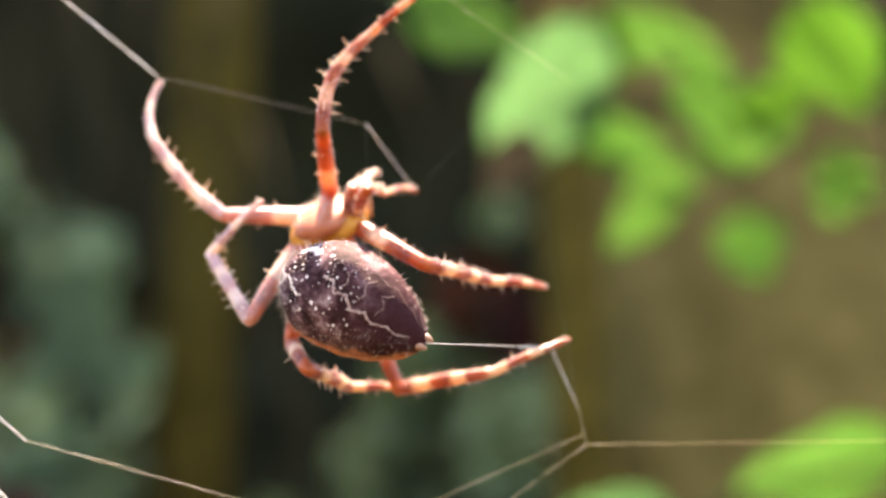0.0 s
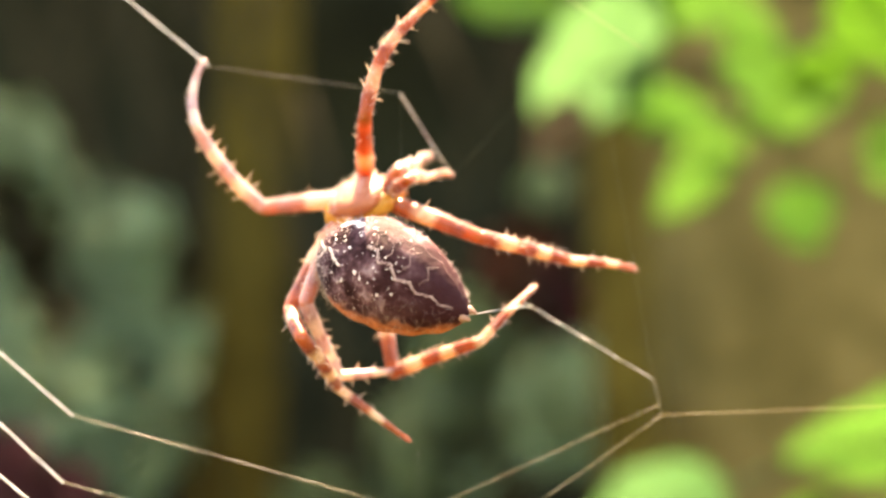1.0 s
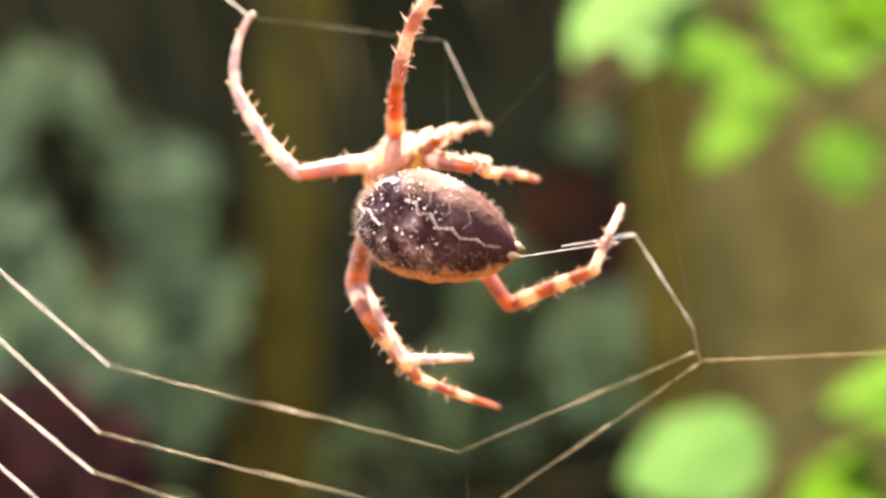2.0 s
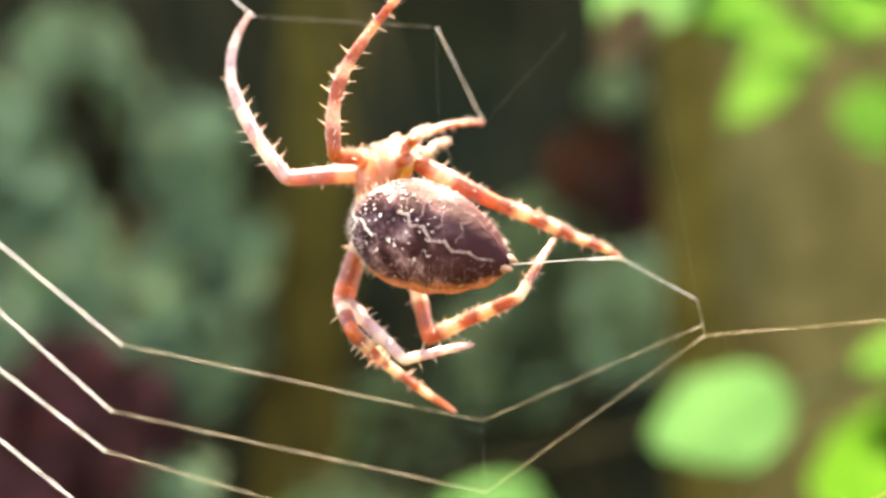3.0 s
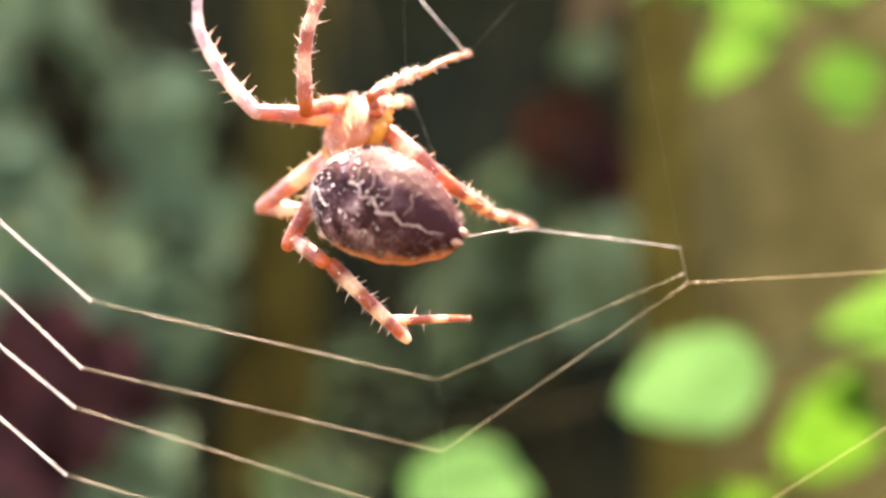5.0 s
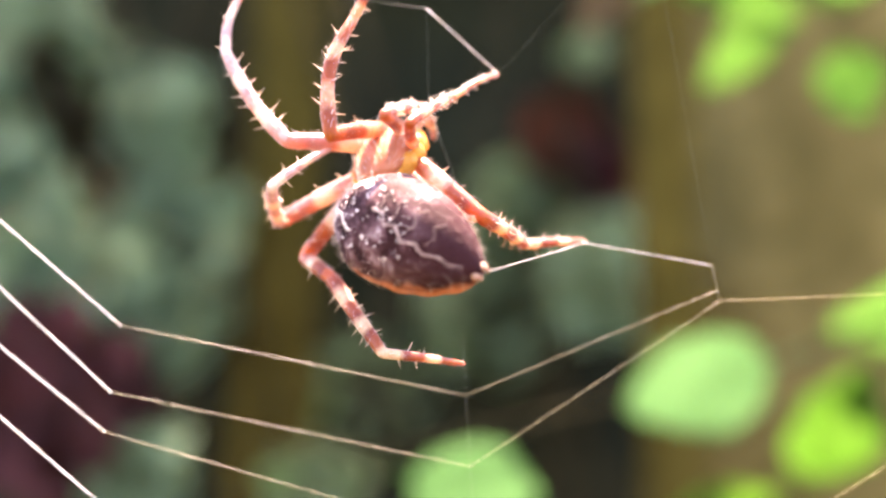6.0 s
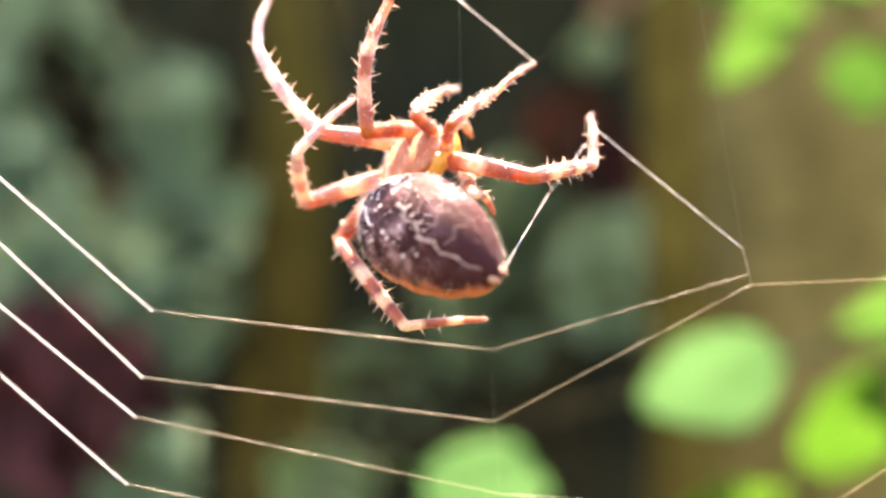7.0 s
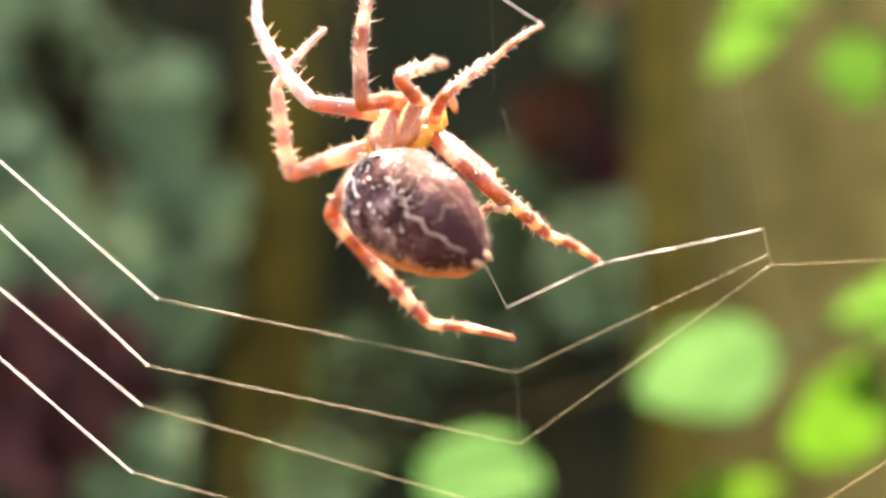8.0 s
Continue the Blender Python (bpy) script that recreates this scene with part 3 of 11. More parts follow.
def build_carapace():
    bm = bmesh.new()
    n, sides = 22, 24
    rings = []
    for i in range(n + 1):
        u = i / n
        w = 2.35 * (math.sin(math.pi * (0.04 + 0.92 * u) ** 0.85) ** 0.55) * (1.0 if u < 0.5 else 1.0 - 0.55 * (u - 0.5))
        h = 1.35 * math.sin(math.pi * (0.04 + 0.92 * u)) ** 0.5
        rings.append([bm.verts.new((math.cos(a) * w * MM, (-0.2 + 5.9 * u) * MM, (math.sin(a) * h * (1.0 if math.sin(a) > 0 else 0.7)
                      - 0.18 * math.exp(-(math.cos(a) * 3) ** 2) * (1 if math.sin(a) > 0 else 0)) * MM)) for a in (2 * math.pi * k / sides for k in range(sides))])
    for a, b in zip(rings, rings[1:]):
        for k in range(sides):
            bm.faces.new((a[k], a[(k + 1) % sides], b[(k + 1) % sides], b[k]))
    bm.faces.new(rings[0][::-1])
    bm.faces.new(rings[-1])
    car = part("carapace", bm, carapace_mat, spider, "hairy pinkish-tan head and thorax")
    rng = random.Random(8)
    bm = bmesh.new()
    for _ in range(260):
        a, u = rng.uniform(0, math.pi), rng.uniform(0.05, 0.98)
        w = 2.3 * (math.sin(math.pi * (0.04 + 0.92 * u) ** 0.85) ** 0.55) * (1.0 if u < 0.5 else 1.0 - 0.55 * (u - 0.5))
        h = 1.3 * math.sin(math.pi * (0.04 + 0.92 * u)) ** 0.5
        p = Vector((math.cos(a) * w, -0.2 + 5.9 * u, math.sin(a) * h)) * MM
        way = Vector((math.cos(a), rng.uniform(0, 0.8), math.sin(a) + 0.2)).normalized()
        spike(bm, p * 0.99, p + way * rng.uniform(0.3, 0.6) * MM, 0.014 * MM, 3)
    tagged(part("fuzz", bm, hair_mat, car, "short pale hairs"), kind="stuff")
    for sx in (-1, 1):
        for ex, ey, ez, r in ((0.28, 5.5, 0.62, 0.2), (0.32, 5.05, 0.95, 0.2), (0.95, 5.1, 0.45, 0.16)):
            bm = bmesh.new()
            bmesh.ops.create_uvsphere(bm, u_segments=10, v_segments=7, radius=r * MM, matrix=Matrix.Translation(Vector((sx * ex, ey, ez)) * MM))
            part("eye", bm, eye_mat, car, "tiny shiny black eye")
        bm = bmesh.new()
        tube(bm, [Vector(p) * MM for p in ((sx * 0.55, 5.0, -0.3), (sx * 0.6, 5.6, -0.9), (sx * 0.5, 5.8, -1.7), (sx * 0.35, 5.7, -2.3))], [0.5 * MM, 0.62 * MM, 0.5 * MM, 0.15 * MM], 10)
        part("chelicera", bm, palp_mat, car, "stout orange-brown jaw")
        bm = bmesh.new()
        pts = [Vector(p) * MM for p in ((sx * 1.0, 4.8, -0.6), (sx * 1.7, 5.9, -0.2), (sx * 1.8, 6.9, -0.5), (sx * 1.4, 7.6, -1.4), (sx * 1.2, 7.9, -2.2))]
        tube(bm, pts, [0.28 * MM, 0.34 * MM, 0.33 * MM, 0.28 * MM, 0.12 * MM], 10)
        part("pedipalp", bm, palp_mat, car, "short banded feeler")
        for k, (hx, hy) in enumerate(((1.35, 4.1), (1.75, 3.2), (1.8, 2.2), (1.5, 1.3))):
            bm = bmesh.new()
            tube(bm, [Vector(p) * MM for p in ((sx * 0.3, hy - 0.2, -1.0), (sx * hx * 0.7, hy - 0.1, -0.85), (sx * hx, hy, -0.6), (sx * (hx + 0.75), hy + 0.15, -0.35), (sx * (hx + 1.0), hy + 0.2, -0.3))], [0.5 * MM, 0.72 * MM, 0.78 * MM, 0.7 * MM, 0.3 * MM], 12)
            part("coxa", bm, coxa_mat, car, "golden orange leg base")
    return car


def spine_shape():
    bm = bmesh.new()
    spike(bm, (0, 0, 0), (0, 0, MM), 0.042 * MM, 6)
    mesh = bpy.data.meshes.new("spine")
    bm.to_mesh(mesh)
    bm.free()
    mesh.materials.append(spine_mat)
    return mesh


spine_mesh = spine_shape()


def segment(kind, length, parent, seed, stout=1.0, look_of="banded", bend=None, turn=0.0):
    """One leg segment along +z; +x is its upper side, towards which it bends."""
    rng = random.Random(seed)
    L = length * MM
    shapes = {"femur": ([-0.05, 0.0, 0.2, 0.5, 0.8, 1.0, 1.05], [0.30, 0.56, 0.70, 0.70, 0.62, 0.57, 0.30], 0.03, "femur"),
              "patella": ([-0.10, 0.0, 0.3, 0.6, 0.9, 1.0, 1.08], [0.26, 0.56, 0.62, 0.60, 0.55, 0.53, 0.3], 0.05, "femur"),
              "tibia": ([-0.05, 0.0, 0.16, 0.30, 0.36, 0.6, 0.85, 1.0, 1.04], [0.28, 0.56, 0.60, 0.55, 0.52, 0.54, 0.48, 0.41, 0.25], 0.03, "tibia"),
              "metatarsus": ([-0.05, 0.0, 0.2, 0.5, 0.62, 0.66, 0.85, 0.97, 1.0], [0.24, 0.40, 0.37, 0.31, 0.29, 0.27, 0.23, 0.17, 0.06], 0.09, "metatarsus")}
    us, rs, bow, skin = shapes[kind]
    bow = bow if bend is None else bend
    rs = [r * stout for r in rs]
    fine_u = [us[0] + (us[-1] - us[0]) * i / 34 for i in range(35)]
    radii = [float(np.interp(u, us, rs)) * 0.92 * MM for u in fine_u]
    pts = [(bow * L * math.sin(math.pi * u), 0, u * L) for u in fine_u]
    bm = bmesh.new()
    tube(bm, pts, radii, 14)
    seg = part(kind, bm, leg_mats[look_of, skin], parent)
    count = {"femur": 6, "patella": 2, "tibia": 14, "metatarsus": 5}[kind]
    for k in range(count):
        u = (0.12 + 0.78 * k / count if kind != "metatarsus" else 0.04 + 0.5 * k / count) + rng.uniform(-0.03, 0.03)
        side = (0.5 if k % 2 else -0.5) * math.pi + rng.uniform(-0.35, 0.35) if k % 5 else rng.uniform(-0.4, 0.4)
        side += turn
        r = float(np.interp(u, us, rs)) * MM
        out = Vector((math.cos(side), math.sin(side), 0))
        base = Vector((bow * L * math.sin(math.pi * u), 0, u * L)) + out * r * 0.9
        way = (out + Vector((0, 0, 0.35))).normalized()
        spine = new("spine", spine_mesh)
        spine.parent = seg
        spine.matrix_basis = Matrix.Translation(base) @ way.to_track_quat("Z", "X").to_matrix().to_4x4() @ Matrix.Diagonal((1, 1, rng.uniform(0.5, 0.88) * (1.35 if turn else 0.9) * min(1.0, stout), 1))
    bm = bmesh.new()
    for k in range({"femur": 180, "patella": 60, "tibia": 150, "metatarsus": 70}[kind]):
        u, side = rng.uniform(0.03, 0.97), rng.uniform(0, 6.283)
        r = float(np.interp(u, us, rs)) * MM
        out = Vector((math.cos(side), math.sin(side), 0))
        base = Vector((bow * L * math.sin(math.pi * u), 0, u * L)) + out * r * 0.96
        spike(bm, base, base + (out + Vector((0, 0, 0.9))).normalized() * rng.uniform(0.2, 0.5) * MM, 0.011 * MM, 3)
    tagged(part("fuzz", bm, hair_mat, seg, "fine pale bristles"), kind="stuff")
    return seg


abdomen = build_abdomen()
carapace = build_carapace()
LEG_LENGTHS = {"front_left": (7.7, 8.0, 5.6), "second_left": (7.4, 8.5, 6.2), "third_left": (7.6, 6.8, 5.4), "hind_left": (7.4, 3.6, 6.9, 6.4),
               "front_right": (5.4, 6.4, 5.2), "second_right": (5.0, 5.6, 4.4), "third_right": (7.0, 7.2, 5.8), "hind_right": (7.8, 5.6, 7.3, 6.4)}
LOOKS = {"front_left": "white_lit", "third_left": "pale_lit", "second_left": "orange", "front_right": "orange"}
BENDS = {("front_left", "tibia"): 0.05, ("second_left", "tibia"): 0.115}
STOUT = {"front_right": 0.66, "second_right": 0.78, "second_left": 0.9}
legs = {}
for number, (which, lengths) in enumerate(LEG_LENGTHS.items()):
    kinds = ("femur", "tibia", "metatarsus") if len(lengths) == 3 else ("femur", "patella", "tibia", "metatarsus")
    legs[which] = [segment(k, ln, spider, 100 + 10 * number + i, STOUT.get(which, 0.96), "half_lit" if k == "femur" and LOOKS.get(which) in ("white_lit", "pale_lit") else LOOKS.get(which, "banded"), BENDS.get((which, k)), math.pi / 2 if (which, k) in BENDS else 0.0) for i, (k, ln) in enumerate(zip(kinds, lengths))]

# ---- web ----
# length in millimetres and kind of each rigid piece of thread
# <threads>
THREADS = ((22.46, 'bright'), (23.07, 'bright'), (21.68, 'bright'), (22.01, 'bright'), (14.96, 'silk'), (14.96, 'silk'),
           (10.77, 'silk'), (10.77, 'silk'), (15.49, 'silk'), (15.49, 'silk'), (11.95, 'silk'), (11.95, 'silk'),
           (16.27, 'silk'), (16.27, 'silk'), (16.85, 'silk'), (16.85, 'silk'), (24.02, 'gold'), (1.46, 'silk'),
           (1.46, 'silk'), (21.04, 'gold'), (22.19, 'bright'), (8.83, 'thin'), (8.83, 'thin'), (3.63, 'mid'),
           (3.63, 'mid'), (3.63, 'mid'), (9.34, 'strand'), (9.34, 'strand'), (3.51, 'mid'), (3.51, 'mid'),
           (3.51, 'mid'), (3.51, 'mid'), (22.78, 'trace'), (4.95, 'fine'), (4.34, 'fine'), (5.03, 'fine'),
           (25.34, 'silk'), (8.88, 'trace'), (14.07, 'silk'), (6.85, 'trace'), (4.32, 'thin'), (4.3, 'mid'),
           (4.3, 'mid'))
# </threads>
web = tagged(new("spider_web"), "spiral of sticky white silk threads in sunlight", "spider web")
web.location = (0, 0, 1.2)
THICK = {"bright": 0.042, "silk": 0.022, "mid": 0.029, "gold": 0.023, "fine": 0.009, "thin": 0.012, "trace": 0.006, "strand": 0.040}


KNOTTED = (0, 1, 2, 3, 6, 10, 11, 17, 18, 22, 28)   # pieces that begin with a small drop of glue


def thread_piece(length, kind, seed):
    rng = random.Random(seed)
    bm = bmesh.new()
    n = max(3, int(length / 0.8))
    r = THICK[kind] * MM
    tube(bm, [(0, 0, length * MM * i / n) for i in range(n + 1)], [r * rng.uniform(0.75, 1.2) for _ in range(n + 1)], 6)
    if seed in KNOTTED:
        bmesh.ops.create_icosphere(bm, subdivisions=1, radius=max(2.4 * r, 0.05 * MM))
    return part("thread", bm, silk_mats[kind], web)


threads = [thread_piece(ln, kind, i) for i, (ln, kind) in enumerate(THREADS)]

for a, b in (((-0.055, 0.0, 0.045), (-0.10, 0.645, 0.42)), ((0.055, 0.0, 0.0), (0.285, 0.325, -0.02)), ((0.0, 0.0, -0.045), (0.33, 0.31, -0.75))):
    bm = bmesh.new()
    tube(bm, [Vector(a).lerp(Vector(b), i / 8) for i in range(9)], [0.03 * MM] * 9, 6)
    part("anchor_thread", bm, silk_mats["fine"], web)

build_ground()
build_bank()
# trunks end above the view, cut so they don't shade web and leaves
trunk("mossy olive-brown tree trunk, cut short out of view to let sun past", 0.2125, 0.62, 0.097, 0.0, 2, trunk_mat, 1.58)
# added stem, a stand-in for the shaded left edge of the broad trunk
trunk("thin olive stem added for the shaded edge of a tree trunk", 0.0985, 0.42, 0.0125, 0.004, 4, green_bark, 1.43)
trunk("slender mossy olive tree trunk in shade", -0.104, 0.68, 0.0245, 0.01, 7, green_bark, 1.85)
build_shrub()
build_ivy()


# <motions>
def motions():
    walk(spider, [
        (0, pose(-0.00314, -0.00560, 1.20774, 43.4, -48.8, 21.4)), (0.2, pose(-0.00346, -0.00560, 1.20615, 41.3, -52.7, 23.5)), (0.4, pose(-0.00362, -0.00560, 1.20716, 40.2, -49.5, 21.0)),
        (0.5, pose(-0.00288, -0.00560, 1.20694, 38.5, -51.0, 21.4)), (0.7, pose(-0.00221, -0.00560, 1.20746, 39.8, -52.3, 22.8)), (1, pose(-0.00430, -0.00560, 1.20708, 43.3, -52.3, 23.8)),
        (1.2, pose(-0.00540, -0.00560, 1.20785, 41.0, -53.1, 23.7)), (1.5, pose(-0.00488, -0.00560, 1.20601, 39.1, -57.2, 27.0)), (1.7, pose(-0.00362, -0.00560, 1.20644, 37.2, -59.4, 29.0)),
        (2.8, pose(-0.00441, -0.00560, 1.20471, 30.5, -61.9, 29.8)), (3, pose(-0.00519, -0.00560, 1.20351, 34.9, -60.3, 29.4)), (3.2, pose(-0.00582, -0.00560, 1.20433, 34.0, -61.0, 30.1)),
        (3.5, pose(-0.00471, -0.00560, 1.20394, 36.1, -59.9, 29.3)), (3.7, pose(-0.00402, -0.00560, 1.20489, 36.8, -59.4, 28.9)), (4, pose(-0.00564, -0.00560, 1.20370, 30.6, -58.4, 24.9)),
        (4.2, pose(-0.00626, -0.00560, 1.20329, 31.6, -61.2, 29.2)), (4.5, pose(-0.00570, -0.00560, 1.20341, 32.9, -59.5, 27.4)), (4.7, pose(-0.00568, -0.00560, 1.20355, 33.9, -57.7, 25.6)),
        (5.8, pose(-0.00589, -0.00560, 1.20295, 34.8, -52.9, 21.5)), (6, pose(-0.00605, -0.00560, 1.20298, 35.2, -52.0, 21.0)), (6.5, pose(-0.00671, -0.00560, 1.20275, 35.1, -51.0, 20.3)),
        (6.8, pose(-0.00630, -0.00560, 1.20240, 33.5, -48.9, 18.4)), (7, pose(-0.00654, -0.00560, 1.20206, 34.0, -47.7, 17.9)), (7.2, pose(-0.00693, -0.00560, 1.20213, 31.2, -45.2, 15.6)),
        (7.5, pose(-0.00555, -0.00560, 1.20179, 29.8, -43.2, 14.3)), (7.8, pose(-0.00656, -0.00560, 1.20242, 33.7, -42.1, 15.3)), (8, pose(-0.00873, -0.00560, 1.20291, 38.3, -43.2, 17.2))])
    walk(abdomen, [
        (0, pose(0, 0, 0)), (0.5, pose(0, 0, 0, 0, 2, 0)), (1, pose(0, 0, 0, 0, 9, 0)), (3.7, pose(0, 0, 0, 0, 10, 0)), (4.7, pose(0, 0, 0, 0, 4, 0)), (5.8, pose(0, 0, 0, 0, 5, 0)), (8, pose(0, 0, 0, 0, 6, 0))])
    walk(carapace, [
        (0, pose(0.00336, 0.00040, -0.00023, -31.8, -10.0, -52.2)), (0.2, pose(0.00334, 0.00017, -0.00037, -34.5, -9.6, -53.9)), (0.4, pose(0.00336, 0.00038, -0.00027, -31.3, -9.0, -56.7)),
        (0.5, pose(0.00337, 0.00030, -0.00033, -31.3, -10.3, -50.6)), (0.7, pose(0.00339, 0.00019, -0.00036, -33.8, -10.3, -50.9)), (1, pose(0.00336, 0.00017, -0.00035, -36.2, -9.4, -54.6)),
        (1.2, pose(0.00335, 0.00018, -0.00036, -34.4, -10.4, -50.1)), (1.5, pose(0.00330, -0.00008, -0.00050, -40.3, -9.8, -53.0)), (1.7, pose(0.00330, -0.00023, -0.00057, -38.4, -9.6, -53.8)),
        (2.8, pose(0.00320, -0.00026, -0.00071, -34.7, -14.1, -29.2)), (3, pose(0.00319, -0.00024, -0.00063, -36.1, -14.5, -25.5)), (3.2, pose(0.00319, -0.00026, -0.00065, -36.9, -13.8, -30.7)),
        (3.5, pose(0.00320, -0.00024, -0.00061, -37.6, -13.7, -31.6)), (3.7, pose(0.00322, -0.00022, -0.00059, -38.9, -13.6, -32.5)), (4, pose(0.00318, 0.00004, -0.00062, -19.9, -12.1, -41.8)),
        (4.2, pose(0.00315, -0.00019, -0.00068, -23.3, -11.1, -46.9)), (4.5, pose(0.00316, -0.00010, -0.00063, -22.9, -11.5, -45.0)), (4.7, pose(0.00317, 0.00000, -0.00058, -20.6, -12.0, -42.1)),
        (5.8, pose(0.00294, 0.00001, -0.00071, -20.9, -9.5, -54.4)), (6, pose(0.00294, 0.00004, -0.00068, -21.3, -10.0, -52.2)), (6.5, pose(0.00294, 0.00010, -0.00065, -20.8, -10.4, -50.0)),
        (6.8, pose(0.00295, 0.00024, -0.00060, -18.8, -10.8, -48.3)), (7, pose(0.00295, 0.00028, -0.00056, -21.3, -9.7, -53.6)), (7.2, pose(0.00295, 0.00046, -0.00047, -12.5, -10.3, -50.6)),
        (7.5, pose(0.00296, 0.00055, -0.00040, -11.7, -11.5, -44.9)), (7.8, pose(0.00297, 0.00053, -0.00036, -11.9, -10.1, -51.4)), (8, pose(0.00296, 0.00042, -0.00040, -20.8, -10.0, -52.2))])
    walk(legs['front_left'][0], [
        (0, pose(0.00635, 0.00288, -0.00353, 44.1, -61.3, -94.6)), (0.2, pose(0.00627, 0.00246, -0.00385, 38.6, -60.5, -94.7)), (0.4, pose(0.00651, 0.00268, -0.00354, 46.2, -58.9, -95.2)),
        (0.5, pose(0.00631, 0.00287, -0.00360, 46.8, -60.5, -99.4)), (0.7, pose(0.00626, 0.00264, -0.00380, 58.3, -66.8, -113.0)), (1, pose(0.00624, 0.00236, -0.00393, -101.2, -108.3, 45.3)),
        (1.2, pose(0.00616, 0.00263, -0.00384, 64.9, -69.8, -121.5)), (1.5, pose(0.00595, 0.00198, -0.00433, 31.4, -49.7, -78.4)), (1.7, pose(0.00606, 0.00190, -0.00429, 32.8, -50.3, -78.7)),
        (2.8, pose(0.00514, 0.00291, -0.00421, 24.5, -31.6, -72.9)), (3, pose(0.00493, 0.00295, -0.00421, 25.3, -33.4, -68.7)), (3.2, pose(0.00516, 0.00272, -0.00427, 21.9, -34.0, -71.9)),
        (3.5, pose(0.00520, 0.00269, -0.00428, 24.0, -36.9, -71.7)), (3.7, pose(0.00523, 0.00259, -0.00434, 23.9, -37.4, -71.1)), (4, pose(0.00601, 0.00349, -0.00307, 26.4, -36.3, -75.3)),
        (4.2, pose(0.00617, 0.00289, -0.00339, 23.8, -39.7, -76.9)), (4.5, pose(0.00610, 0.00309, -0.00331, 22.6, -31.8, -71.8)), (4.7, pose(0.00601, 0.00341, -0.00308, 23.3, -27.6, -68.0)),
        (5.8, pose(0.00636, 0.00282, -0.00323, 27.7, -36.9, -71.9)), (6, pose(0.00626, 0.00295, -0.00323, 27.8, -37.2, -72.8)), (6.5, pose(0.00617, 0.00314, -0.00317, 27.6, -36.7, -73.6)),
        (6.8, pose(0.00614, 0.00343, -0.00296, 27.6, -35.6, -75.1)), (7, pose(0.00633, 0.00312, -0.00311, 28.3, -35.0, -74.7)), (7.2, pose(0.00637, 0.00375, -0.00233, 30.2, -30.0, -72.2)),
        (7.5, pose(0.00607, 0.00417, -0.00220, 28.5, -31.5, -74.8)), (7.8, pose(0.00644, 0.00379, -0.00218, 32.2, -37.9, -75.7)), (8, pose(0.00629, 0.00335, -0.00292, 29.2, -32.5, -64.8))])
    walk(legs['front_left'][1], [
        (0, pose(0.00140, 0.00815, -0.00087, 64.6, -2.0, 170.1)), (0.2, pose(0.00191, 0.00807, -0.00089, 69.4, -5.5, 168.3)), (0.4, pose(0.00139, 0.00773, -0.00079, 53.0, -1.5, 169.2)),
        (0.5, pose(0.00152, 0.00832, -0.00101, 16.0, 5.7, 159.0)), (0.7, pose(0.00169, 0.00863, -0.00220, 24.3, 3.8, 159.6)), (1, pose(0.00188, 0.00869, -0.00346, 29.4, 4.8, 160.4)),
        (1.2, pose(0.00182, 0.00889, -0.00271, 38.1, 0.8, 163.3)), (1.5, pose(0.00101, 0.00608, -0.00008, 59.5, -9.0, 160.9)), (1.7, pose(0.00099, 0.00596, -0.00016, 66.4, -12.9, 158.3)),
        (2.8, pose(0.00101, 0.00549, 0.00176, 58.2, -21.3, 153.1)), (3, pose(0.00047, 0.00533, 0.00160, 65.4, -19.6, 152.3)), (3.2, pose(0.00119, 0.00562, 0.00166, 62.5, -19.2, 152.9)),
        (3.5, pose(0.00090, 0.00571, 0.00135, 64.5, -17.8, 154.5)), (3.7, pose(0.00089, 0.00562, 0.00125, 66.3, -17.9, 153.8)), (4, pose(0.00167, 0.00657, 0.00249, 64.4, -23.4, 158.4)),
        (4.2, pose(0.00212, 0.00657, 0.00203, 72.0, -22.9, 153.0)), (4.5, pose(0.00212, 0.00573, 0.00273, 70.5, -21.6, 156.0)), (4.7, pose(0.00196, 0.00531, 0.00319, 69.9, -20.8, 158.5)),
        (5.8, pose(0.00169, 0.00560, 0.00223, 63.1, -18.2, 164.6)), (6, pose(0.00162, 0.00582, 0.00220, 63.7, -17.8, 165.4)), (6.5, pose(0.00160, 0.00606, 0.00230, 64.9, -17.8, 166.6)),
        (6.8, pose(0.00167, 0.00635, 0.00259, 64.0, -18.0, 169.7)), (7, pose(0.00179, 0.00591, 0.00245, 62.6, -16.5, 171.7)), (7.2, pose(0.00166, 0.00573, 0.00343, 59.7, -16.4, 175.0)),
        (7.5, pose(0.00160, 0.00663, 0.00357, 52.3, -14.9, 176.5)), (7.8, pose(0.00147, 0.00665, 0.00296, 66.8, -14.7, 175.5)), (8, pose(0.00136, 0.00502, 0.00275, 74.0, -14.8, 169.7))])
